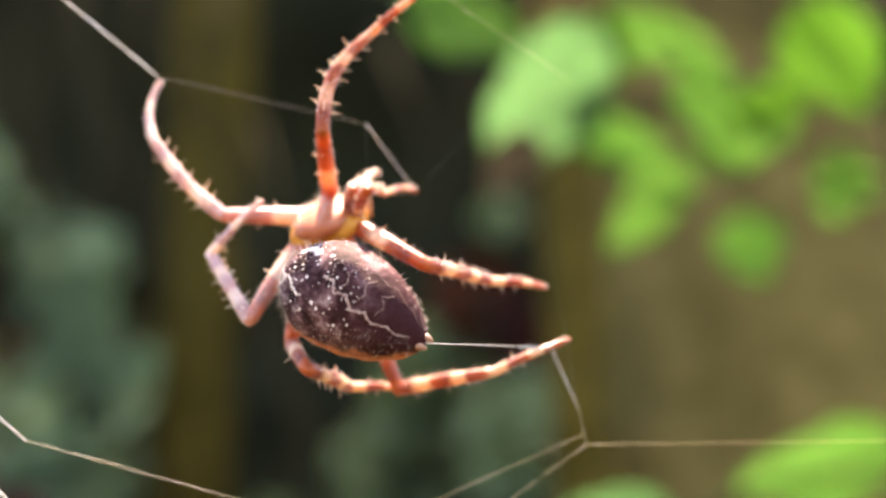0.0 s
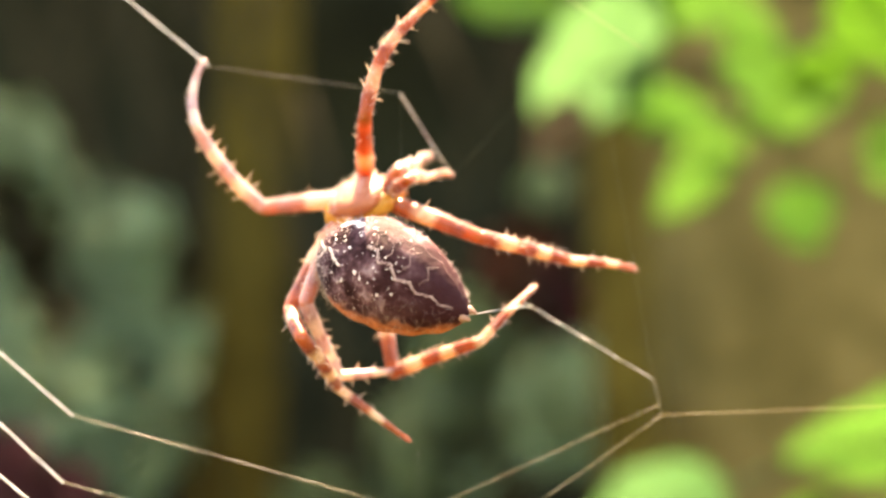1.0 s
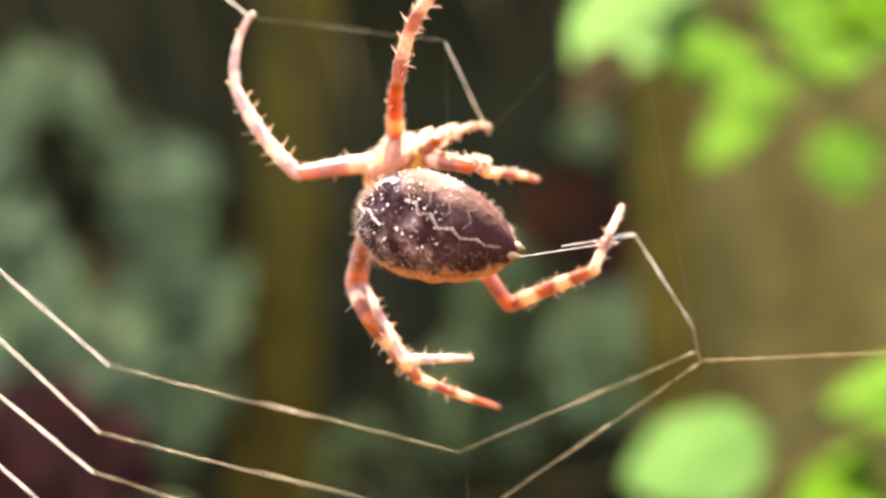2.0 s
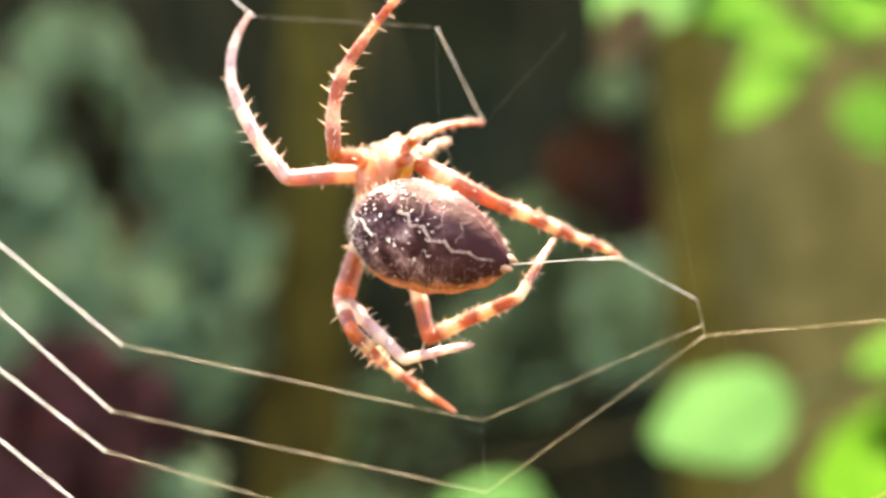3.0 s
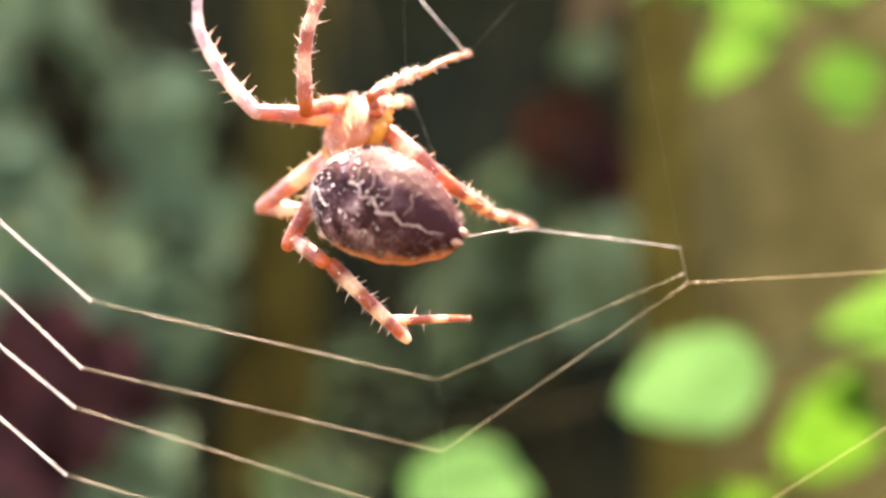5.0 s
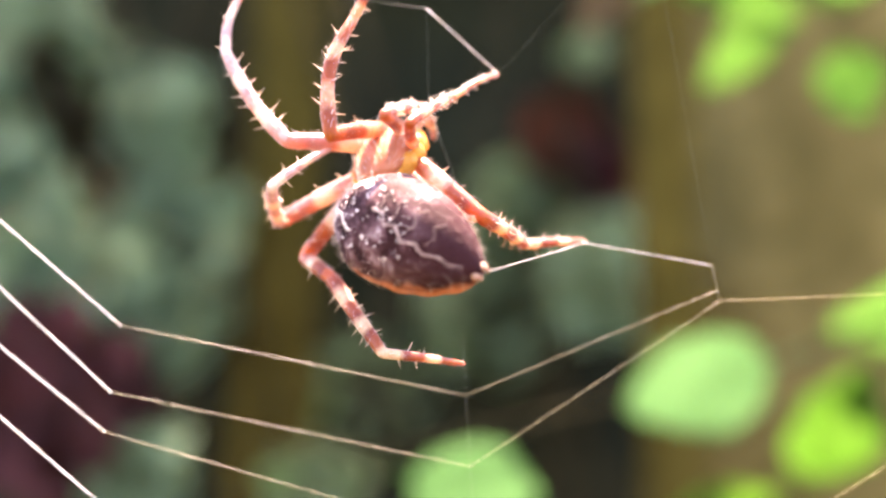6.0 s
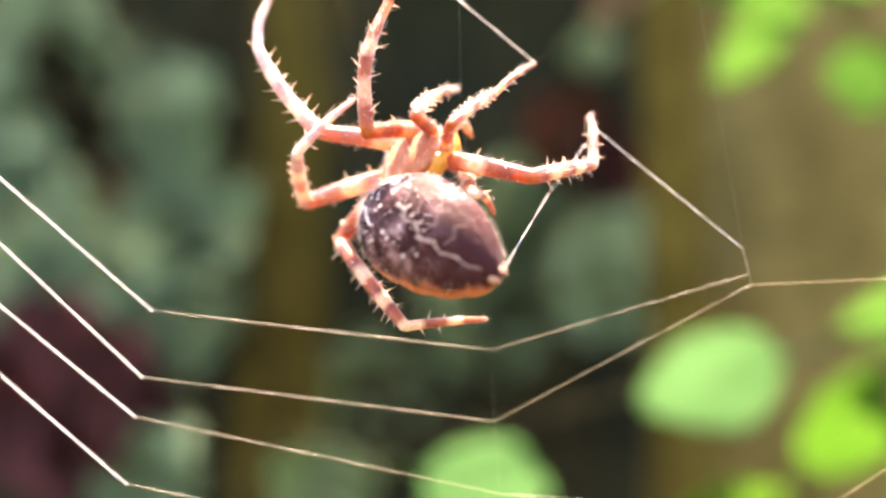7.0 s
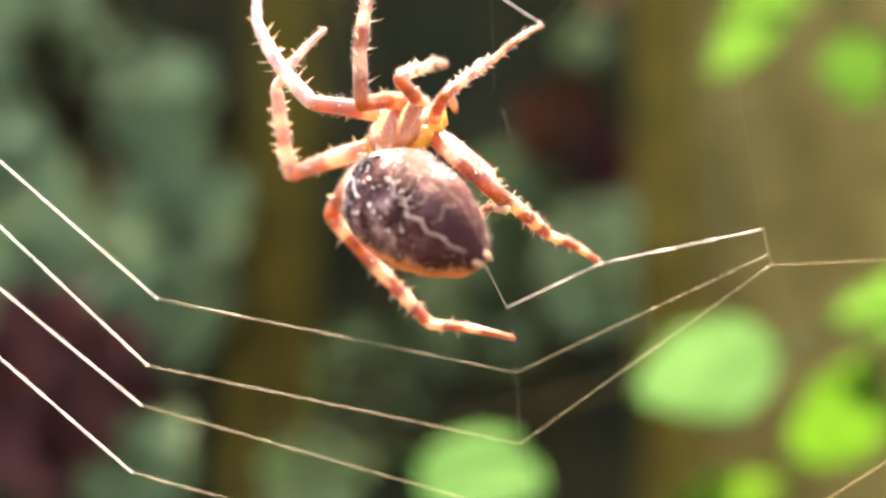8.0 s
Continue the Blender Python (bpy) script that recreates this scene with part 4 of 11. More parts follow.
    walk(legs['front_left'][2], [
        (0, pose(0.00276, 0.01525, 0.00255, 87.7, -11.6, 129.4)), (0.2, pose(0.00369, 0.01535, 0.00191, 76.5, -19.9, 123.6)), (0.4, pose(0.00270, 0.01398, 0.00402, 83.7, -17.4, 126.1)),
        (0.5, pose(0.00161, 0.01065, 0.00664, 82.6, -19.3, 127.1)), (0.7, pose(0.00238, 0.01188, 0.00507, 86.0, -17.3, 126.0)), (1, pose(0.00264, 0.01258, 0.00349, 82.1, -17.8, 123.2)),
        (1.2, pose(0.00315, 0.01364, 0.00358, 86.0, -19.2, 120.2)), (1.5, pose(0.00386, 0.01238, 0.00393, 81.9, -25.4, 111.8)), (1.7, pose(0.00437, 0.01251, 0.00296, 73.9, -32.0, 110.5)),
        (2.8, pose(0.00546, 0.01085, 0.00569, 65.6, -45.2, 111.4)), (3, pose(0.00484, 0.01126, 0.00474, 82.8, -32.7, 107.0)), (3.2, pose(0.00551, 0.01139, 0.00514, 83.9, -31.1, 110.0)),
        (3.5, pose(0.00495, 0.01177, 0.00463, 84.6, -28.9, 111.1)), (3.7, pose(0.00502, 0.01175, 0.00432, 84.9, -28.2, 111.4)), (4, pose(0.00560, 0.01277, 0.00566, 77.0, -37.8, 118.6)),
        (4.2, pose(0.00643, 0.01291, 0.00431, 77.6, -36.0, 113.0)), (4.5, pose(0.00609, 0.01222, 0.00521, 81.2, -32.8, 115.4)), (4.7, pose(0.00562, 0.01194, 0.00576, 80.3, -32.6, 117.6)),
        (5.8, pose(0.00468, 0.01217, 0.00567, 86.3, -31.8, 113.5)), (6, pose(0.00448, 0.01249, 0.00557, 85.3, -31.5, 115.3)), (6.5, pose(0.00429, 0.01286, 0.00553, 84.7, -31.7, 116.6)),
        (6.8, pose(0.00402, 0.01323, 0.00593, 83.0, -33.1, 120.4)), (7, pose(0.00385, 0.01279, 0.00597, 85.0, -30.5, 121.5)), (7.2, pose(0.00339, 0.01252, 0.00730, 80.6, -33.4, 127.0)),
        (7.5, pose(0.00325, 0.01286, 0.00830, 80.4, -32.6, 129.7)), (7.8, pose(0.00285, 0.01392, 0.00601, 81.3, -28.9, 128.7)), (8, pose(0.00329, 0.01249, 0.00488, 87.3, -22.2, 126.4))])
    walk(legs['second_left'][0], [
        (0, pose(0.00717, 0.00319, -0.00270, -10.8, -2.1, -143.9)), (0.2, pose(0.00714, 0.00276, -0.00305, -11.8, -6.9, -146.6)), (0.4, pose(0.00736, 0.00291, -0.00270, -15.7, 1.9, -148.8)),
        (0.5, pose(0.00711, 0.00320, -0.00275, -21.2, -3.4, -155.8)), (0.7, pose(0.00709, 0.00298, -0.00299, -19.7, -2.5, -163.3)), (1, pose(0.00713, 0.00265, -0.00317, -14.8, -3.7, -163.3)),
        (1.2, pose(0.00699, 0.00299, -0.00304, -16.3, -3.8, -163.2)), (1.5, pose(0.00687, 0.00232, -0.00362, -18.0, -9.6, -168.4)), (1.7, pose(0.00697, 0.00221, -0.00355, -21.9, -13.4, -175.8)),
        (2.8, pose(0.00575, 0.00357, -0.00340, 3.6, 27.4, -134.0)), (3, pose(0.00551, 0.00366, -0.00342, 26.7, 12.0, -78.1)), (3.2, pose(0.00581, 0.00338, -0.00350, 27.0, -2.4, -56.9)),
        (3.5, pose(0.00586, 0.00334, -0.00351, 27.3, -13.8, -44.9)), (3.7, pose(0.00592, 0.00325, -0.00360, 24.7, -16.5, -36.8)), (4, pose(0.00660, 0.00385, -0.00208, 30.9, -16.8, -32.1)),
        (4.2, pose(0.00684, 0.00322, -0.00243, 25.8, -18.9, -31.4)), (4.5, pose(0.00675, 0.00343, -0.00235, 27.1, -19.5, -23.2)), (4.7, pose(0.00660, 0.00378, -0.00210, 28.4, -23.8, -14.6)),
        (5.8, pose(0.00705, 0.00301, -0.00225, 25.3, -29.1, -22.3)), (6, pose(0.00694, 0.00318, -0.00226, 27.3, -27.1, -26.1)), (6.5, pose(0.00683, 0.00339, -0.00219, 30.5, -27.9, -27.2)),
        (6.8, pose(0.00676, 0.00370, -0.00196, 32.1, -25.1, -26.5)), (7, pose(0.00702, 0.00333, -0.00214, 31.7, -24.8, -27.4)), (7.2, pose(0.00692, 0.00392, -0.00126, 38.0, -24.3, -22.4)),
        (7.5, pose(0.00657, 0.00440, -0.00113, 39.3, -25.7, -20.2)), (7.8, pose(0.00698, 0.00395, -0.00111, 38.5, -33.7, -21.3)), (8, pose(0.00696, 0.00357, -0.00194, 30.5, -30.2, -16.4))])
    walk(legs['second_left'][1], [
        (0, pose(0.00820, 0.00223, 0.00456, 84.1, -31.1, 108.6)), (0.2, pose(0.00870, 0.00198, 0.00414, 85.3, -35.5, 105.5)), (0.4, pose(0.00820, 0.00107, 0.00442, 69.5, -45.6, 111.5)),
        (0.5, pose(0.00858, 0.00092, 0.00414, 71.5, -47.4, 111.8)), (0.7, pose(0.00810, 0.00068, 0.00397, 74.9, -56.0, 111.9)), (1, pose(0.00812, 0.00097, 0.00397, 65.4, -66.1, 119.7)),
        (1.2, pose(0.00804, 0.00113, 0.00405, 61.5, -70.1, 123.5)), (1.5, pose(0.00848, 0.00031, 0.00332, 67.8, -72.6, 113.9)), (1.7, pose(0.00876, -0.00042, 0.00313, 75.1, -70.7, 104.0)),
        (2.8, pose(0.00306, 0.00145, 0.00316, 71.7, -56.6, 113.7)), (3, pose(0.00254, 0.00163, 0.00305, 75.5, -47.8, 110.3)), (3.2, pose(0.00284, 0.00178, 0.00308, 72.5, -46.3, 109.6)),
        (3.5, pose(0.00236, 0.00204, 0.00288, 75.1, -40.2, 108.1)), (3.7, pose(0.00254, 0.00191, 0.00285, 70.9, -63.6, 120.3)), (4, pose(0.00302, 0.00161, 0.00400, -40.8, -81.1, -117.7)),
        (4.2, pose(0.00332, 0.00159, 0.00387, -29.2, -83.8, -133.6)), (4.5, pose(0.00340, 0.00119, 0.00386, -31.0, -82.1, -128.5)), (4.7, pose(0.00317, 0.00103, 0.00386, -4.2, -80.1, -153.8)),
        (5.8, pose(0.00284, 0.00132, 0.00359, 62.5, -67.3, 138.8)), (6, pose(0.00276, 0.00145, 0.00360, 69.1, -62.3, 133.9)), (6.5, pose(0.00246, 0.00142, 0.00344, 68.2, -62.4, 135.7)),
        (6.8, pose(0.00263, 0.00136, 0.00372, -132.1, -107.7, -19.2)), (7, pose(0.00289, 0.00109, 0.00358, -151.1, -105.8, 2.6)), (7.2, pose(0.00296, 0.00062, 0.00405, 1.1, -79.2, -143.8)),
        (7.5, pose(0.00262, 0.00085, 0.00403, -27.3, -68.9, -114.3)), (7.8, pose(0.00231, 0.00083, 0.00371, -22.7, -71.0, -115.8)), (8, pose(0.00282, 0.00087, 0.00357, -20.3, -76.5, -118.9))])
    walk(legs['second_left'][2], [
        (0, pose(0.01635, 0.00449, 0.00532, -72.4, -67.2, -124.0)), (0.2, pose(0.01697, 0.00385, 0.00471, 114.3, -113.9, 41.8)), (0.4, pose(0.01639, 0.00202, 0.00650, -74.5, -65.0, -121.0)),
        (0.5, pose(0.01680, 0.00206, 0.00597, -78.9, -64.7, -118.1)), (0.7, pose(0.01640, 0.00203, 0.00521, -74.5, -66.4, -125.2)), (1, pose(0.01644, 0.00199, 0.00540, -86.4, -70.6, -110.9)),
        (1.2, pose(0.01638, 0.00207, 0.00543, -86.4, -68.5, -110.3)), (1.5, pose(0.01692, 0.00070, 0.00428, 88.2, -110.2, 70.5)), (1.7, pose(0.01723, -0.00042, 0.00385, 87.9, -110.3, 66.9)),
        (2.8, pose(0.01135, 0.00265, 0.00463, -106.6, -64.4, -89.5)), (3, pose(0.01080, 0.00301, 0.00448, -102.3, -68.5, -91.7)), (3.2, pose(0.01110, 0.00275, 0.00485, -100.8, -68.5, -92.6)),
        (3.5, pose(0.01060, 0.00326, 0.00454, -103.5, -69.3, -88.6)), (3.7, pose(0.01074, 0.00381, 0.00408, -99.7, -69.9, -86.1)), (4, pose(0.01089, 0.00466, 0.00499, -94.4, -62.4, -84.8)),
        (4.2, pose(0.01141, 0.00406, 0.00468, -106.9, -66.6, -73.4)), (4.5, pose(0.01132, 0.00412, 0.00486, -99.6, -67.4, -77.7)), (4.7, pose(0.01094, 0.00416, 0.00531, -98.3, -67.6, -74.5)),
        (5.8, pose(0.01053, 0.00461, 0.00511, -88.2, -65.8, -87.8)), (6, pose(0.01034, 0.00503, 0.00501, -82.4, -65.4, -93.6)), (6.5, pose(0.00997, 0.00511, 0.00491, -81.8, -64.9, -92.1)),
        (6.8, pose(0.00983, 0.00553, 0.00545, -76.9, -62.0, -94.8)), (7, pose(0.00986, 0.00552, 0.00560, -72.3, -62.0, -97.4)), (7.2, pose(0.00960, 0.00568, 0.00564, -66.4, -57.3, -100.2)),
        (7.5, pose(0.00907, 0.00568, 0.00675, -65.6, -56.0, -97.9)), (7.8, pose(0.00848, 0.00609, 0.00627, -64.0, -62.1, -93.6)), (8, pose(0.00915, 0.00624, 0.00542, -63.3, -67.7, -93.6))])
    walk(legs['front_right'][0], [
        (0, pose(0.00654, 0.00001, -0.00210, -22.0, -19.3, 140.2)), (0.2, pose(0.00642, -0.00039, -0.00235, -19.4, -11.7, 147.9)), (0.4, pose(0.00648, -0.00023, -0.00216, -25.6, -18.1, 133.0)),
        (0.5, pose(0.00657, -0.00000, -0.00216, -22.7, -27.2, 117.5)), (0.7, pose(0.00653, -0.00020, -0.00229, -17.4, -31.0, 100.5)), (1, pose(0.00637, -0.00047, -0.00240, -14.3, -32.4, 107.0)),
        (1.2, pose(0.00647, -0.00019, -0.00231, -17.7, -39.6, 102.4)), (1.5, pose(0.00621, -0.00077, -0.00267, -13.1, -35.0, 104.9)), (1.7, pose(0.00626, -0.00089, -0.00269, -15.7, -36.8, 103.1)),
        (2.8, pose(0.00636, 0.00044, -0.00252, -14.1, -33.2, 94.3)), (3, pose(0.00629, 0.00060, -0.00247, -14.8, -33.9, 100.3)), (3.2, pose(0.00632, 0.00027, -0.00254, -15.7, -30.0, 104.7)),
        (3.5, pose(0.00633, 0.00022, -0.00254, -17.4, -25.8, 106.9)), (3.7, pose(0.00633, 0.00014, -0.00257, -18.0, -30.1, 99.8)), (4, pose(0.00662, 0.00055, -0.00190, -4.4, -36.3, 61.3)),
        (4.2, pose(0.00654, -0.00006, -0.00215, 6.9, -30.4, 38.8)), (4.5, pose(0.00656, 0.00015, -0.00207, 8.5, -30.6, 41.8)), (4.7, pose(0.00660, 0.00048, -0.00189, -4.0, -29.4, 73.6)),
        (5.8, pose(0.00635, -0.00021, -0.00213, -20.2, -21.0, 125.3)), (6, pose(0.00636, -0.00007, -0.00211, -25.9, -9.7, 152.7)), (6.5, pose(0.00637, 0.00013, -0.00204, -29.4, -2.1, 164.7)),
        (6.8, pose(0.00642, 0.00041, -0.00187, -35.0, -14.1, 146.6)), (7, pose(0.00636, 0.00010, -0.00199, -31.0, -17.2, 153.3)), (7.2, pose(0.00651, 0.00065, -0.00146, -37.0, -25.2, 145.9)),
        (7.5, pose(0.00651, 0.00110, -0.00131, -35.3, -24.1, 146.8)), (7.8, pose(0.00654, 0.00069, -0.00133, -31.6, -23.6, 136.2)), (8, pose(0.00638, 0.00033, -0.00180, -26.6, -22.8, 145.9))])
    walk(legs['front_right'][1], [
        (0, pose(0.00651, -0.00261, 0.00262, -160.6, -33.6, 7.4)), (0.2, pose(0.00634, -0.00246, 0.00264, -161.1, -29.8, -1.6)), (0.4, pose(0.00580, -0.00293, 0.00247, -155.8, -33.8, -1.8)),
        (0.5, pose(0.00577, -0.00298, 0.00227, -154.6, -32.8, -4.1)), (0.7, pose(0.00542, -0.00310, 0.00213, -157.0, -32.3, -5.8)), (1, pose(0.00591, -0.00354, 0.00202, -159.5, -32.7, -2.1)),
        (1.2, pose(0.00557, -0.00374, 0.00165, -156.4, -34.8, 1.7)), (1.5, pose(0.00581, -0.00400, 0.00164, -159.8, -32.3, 1.6)), (1.7, pose(0.00555, -0.00425, 0.00148, -160.0, -33.3, -0.7)),
        (2.8, pose(0.00527, -0.00252, 0.00186, -153.5, -36.9, -8.8)), (3, pose(0.00545, -0.00252, 0.00186, -158.2, -33.9, 2.1)), (3.2, pose(0.00557, -0.00261, 0.00196, -158.4, -36.8, 1.2)),
        (3.5, pose(0.00543, -0.00239, 0.00210, -160.4, -36.2, 4.8)), (3.7, pose(0.00513, -0.00268, 0.00187, -160.7, -39.5, 2.4)), (4, pose(0.00473, -0.00205, 0.00244, -153.5, -44.3, -18.4)),
        (4.2, pose(0.00483, -0.00226, 0.00247, -154.0, -41.5, -23.0)), (4.5, pose(0.00506, -0.00226, 0.00252, -152.1, -42.6, -29.2)), (4.7, pose(0.00549, -0.00195, 0.00280, -150.5, -39.0, -30.3)),
        (5.8, pose(0.00588, -0.00277, 0.00260, -142.5, -41.8, -29.6)), (6, pose(0.00601, -0.00254, 0.00268, -143.7, -40.3, -27.2)), (6.5, pose(0.00584, -0.00248, 0.00266, -141.6, -41.7, -27.4)),
        (6.8, pose(0.00561, -0.00277, 0.00242, -138.7, -43.5, -28.0)), (7, pose(0.00633, -0.00300, 0.00243, -139.0, -45.4, -24.3)), (7.2, pose(0.00621, -0.00307, 0.00244, -132.6, -46.4, -23.9)),
        (7.5, pose(0.00631, -0.00250, 0.00271, -129.6, -47.7, -27.3)), (7.8, pose(0.00591, -0.00263, 0.00289, -130.4, -53.1, -31.5)), (8, pose(0.00657, -0.00272, 0.00265, -138.3, -53.2, -26.0))])
    walk(legs['front_right'][2], [
        (0, pose(0.00955, -0.00007, -0.00240, -153.9, -32.8, -29.7)), (0.2, pose(0.00941, -0.00047, -0.00262, -154.9, -25.9, -27.3)), (0.4, pose(0.00913, -0.00040, -0.00238, -150.3, -29.8, -23.1)),
        (0.5, pose(0.00909, -0.00047, -0.00259, -151.6, -29.7, -25.1)), (0.7, pose(0.00881, -0.00093, -0.00285, -153.5, -30.6, -25.1)), (1, pose(0.00923, -0.00142, -0.00303, -157.5, -30.2, -23.5)),
        (1.2, pose(0.00883, -0.00108, -0.00317, -155.1, -30.4, -26.0)), (1.5, pose(0.00895, -0.00170, -0.00344, -157.3, -28.0, -30.0)), (1.7, pose(0.00887, -0.00210, -0.00355, -157.7, -26.8, -33.6)),
        (2.8, pose(0.00911, -0.00023, -0.00272, -158.0, -30.5, -47.6)), (3, pose(0.00868, -0.00002, -0.00307, -158.2, -38.4, -53.8)), (3.2, pose(0.00909, -0.00019, -0.00280, -156.1, -35.6, -56.2)),
        (3.5, pose(0.00880, 0.00004, -0.00276, -155.8, -41.4, -61.1)), (3.7, pose(0.00887, -0.00041, -0.00279, -152.3, -44.2, -63.7)), (4, pose(0.00942, -0.00059, -0.00166, -143.5, -32.5, -54.8)),
        (4.2, pose(0.00944, -0.00117, -0.00183, -149.2, -37.3, -55.6)), (4.5, pose(0.00987, -0.00151, -0.00164, -146.8, -37.2, -51.0)), (4.7, pose(0.01011, -0.00100, -0.00153, -145.8, -40.0, -50.6)),
        (5.8, pose(0.01075, -0.00106, -0.00118, -141.6, -37.5, -40.9)), (6, pose(0.01070, -0.00069, -0.00126, -141.2, -41.4, -41.8)), (6.5, pose(0.01063, -0.00049, -0.00108, -140.4, -43.1, -43.4)),
        (6.8, pose(0.01052, -0.00059, -0.00107, -128.7, -46.0, -44.5)), (7, pose(0.01119, -0.00059, -0.00096, -129.9, -47.1, -43.1)), (7.2, pose(0.01099, -0.00004, -0.00054, -123.1, -47.6, -46.7)),
        (7.5, pose(0.01125, 0.00050, -0.00004, -121.4, -47.3, -41.7)), (7.8, pose(0.01128, -0.00020, 0.00039, -124.6, -53.3, -43.7)), (8, pose(0.01188, -0.00058, -0.00021, -125.5, -60.2, -52.1))])
    walk(legs['second_right'][0], [
        (0, pose(0.00709, 0.00138, -0.00303, -20.0, -18.1, 128.1)), (0.2, pose(0.00697, 0.00095, -0.00334, -16.6, -11.3, 148.9)), (0.4, pose(0.00713, 0.00112, -0.00307, -23.7, -8.3, 155.8)),
        (0.5, pose(0.00709, 0.00139, -0.00309, -26.0, -14.0, 151.9)), (0.7, pose(0.00703, 0.00116, -0.00328, -25.1, -18.7, 135.3)), (1, pose(0.00693, 0.00084, -0.00342, -21.8, -23.6, 132.5)),
        (1.2, pose(0.00695, 0.00117, -0.00331, -23.8, -31.0, 122.6)), (1.5, pose(0.00669, 0.00049, -0.00378, -17.1, -27.8, 120.2)), (1.7, pose(0.00677, 0.00039, -0.00376, -20.1, -34.5, 107.0)),
        (2.8, pose(0.00638, 0.00184, -0.00357, -15.6, -43.6, 89.4)), (3, pose(0.00623, 0.00198, -0.00355, -12.0, -44.5, 82.2)), (3.2, pose(0.00637, 0.00163, -0.00363, -5.6, -40.0, 68.0)),
        (3.5, pose(0.00639, 0.00158, -0.00364, -2.4, -38.5, 61.1)), (3.7, pose(0.00640, 0.00147, -0.00370, -0.1, -37.8, 61.7)), (4, pose(0.00698, 0.00212, -0.00259, 8.5, -66.3, 56.3)),
        (4.2, pose(0.00702, 0.00145, -0.00290, 4.5, -59.7, 56.5)), (4.5, pose(0.00700, 0.00167, -0.00282, 3.1, -58.4, 62.5)), (4.7, pose(0.00697, 0.00204, -0.00259, 0.4, -56.3, 69.2)),
        (5.8, pose(0.00702, 0.00125, -0.00281, 10.8, -13.2, 15.9)), (6, pose(0.00698, 0.00142, -0.00280, 16.1, -2.7, -28.5)), (6.5, pose(0.00694, 0.00164, -0.00272, 19.0, 3.1, -48.6)),
        (6.8, pose(0.00695, 0.00195, -0.00252, 19.5, 2.0, -57.6)), (7, pose(0.00701, 0.00157, -0.00268, 16.8, 7.7, -65.4)), (7.2, pose(0.00712, 0.00222, -0.00194, 27.3, 6.3, -56.4)),
        (7.5, pose(0.00696, 0.00272, -0.00178, 26.5, 3.7, -55.7)), (7.8, pose(0.00717, 0.00225, -0.00180, 28.2, -0.8, -51.6)), (8, pose(0.00701, 0.00181, -0.00248, 11.7, 0.1, -68.0))])
    walk(legs['second_right'][1], [
        (0, pose(0.00664, -0.00082, 0.00143, -162.4, -42.9, 17.6)), (0.2, pose(0.00703, -0.00076, 0.00136, -161.8, -40.3, 14.1)), (0.4, pose(0.00691, -0.00098, 0.00146, -158.8, -43.9, 14.0)),
        (0.5, pose(0.00702, -0.00105, 0.00127, -157.3, -43.4, 9.5)), (0.7, pose(0.00657, -0.00137, 0.00101, -159.9, -41.2, 5.4)), (1, pose(0.00682, -0.00179, 0.00083, -162.7, -39.1, 6.1)),
        (1.2, pose(0.00652, -0.00190, 0.00062, -159.1, -37.3, 11.0)), (1.5, pose(0.00654, -0.00217, 0.00044, -162.5, -33.3, 7.8)), (1.7, pose(0.00591, -0.00265, 0.00011, -161.5, -33.9, 7.0)),
        (2.8, pose(0.00500, -0.00146, -0.00008, -157.6, -33.2, -1.9)), (3, pose(0.00473, -0.00128, -0.00007, -161.0, -32.2, -2.2)), (3.2, pose(0.00472, -0.00115, 0.00018, -159.8, -31.7, -7.1)),
        (3.5, pose(0.00471, -0.00104, 0.00027, -159.5, -33.8, -8.7)), (3.7, pose(0.00494, -0.00122, 0.00025, -159.0, -32.4, -7.7)), (4, pose(0.00508, -0.00206, -0.00060, -152.7, -25.7, 3.6)),
        (4.2, pose(0.00497, -0.00236, -0.00039, -158.6, -25.4, 6.5)), (4.5, pose(0.00527, -0.00222, -0.00020, -159.2, -27.9, 9.1)), (4.7, pose(0.00552, -0.00186, 0.00018, -158.7, -31.6, 10.7)),
        (5.8, pose(0.00620, 0.00004, 0.00197, -159.0, -37.4, -2.4)), (6, pose(0.00612, 0.00031, 0.00200, -155.3, -35.0, -11.6)), (6.5, pose(0.00589, 0.00037, 0.00200, -150.9, -34.9, -16.0)),
        (6.8, pose(0.00563, 0.00092, 0.00219, -140.3, -40.4, -11.4)), (7, pose(0.00597, 0.00039, 0.00206, -140.2, -45.5, -1.8)), (7.2, pose(0.00548, 0.00054, 0.00248, -135.5, -52.4, 4.7)),
        (7.5, pose(0.00528, 0.00123, 0.00268, -136.4, -56.9, 8.3)), (7.8, pose(0.00527, 0.00083, 0.00261, -149.1, -53.3, 8.7)), (8, pose(0.00607, 0.00143, 0.00241, -155.5, -46.5, 9.2))])
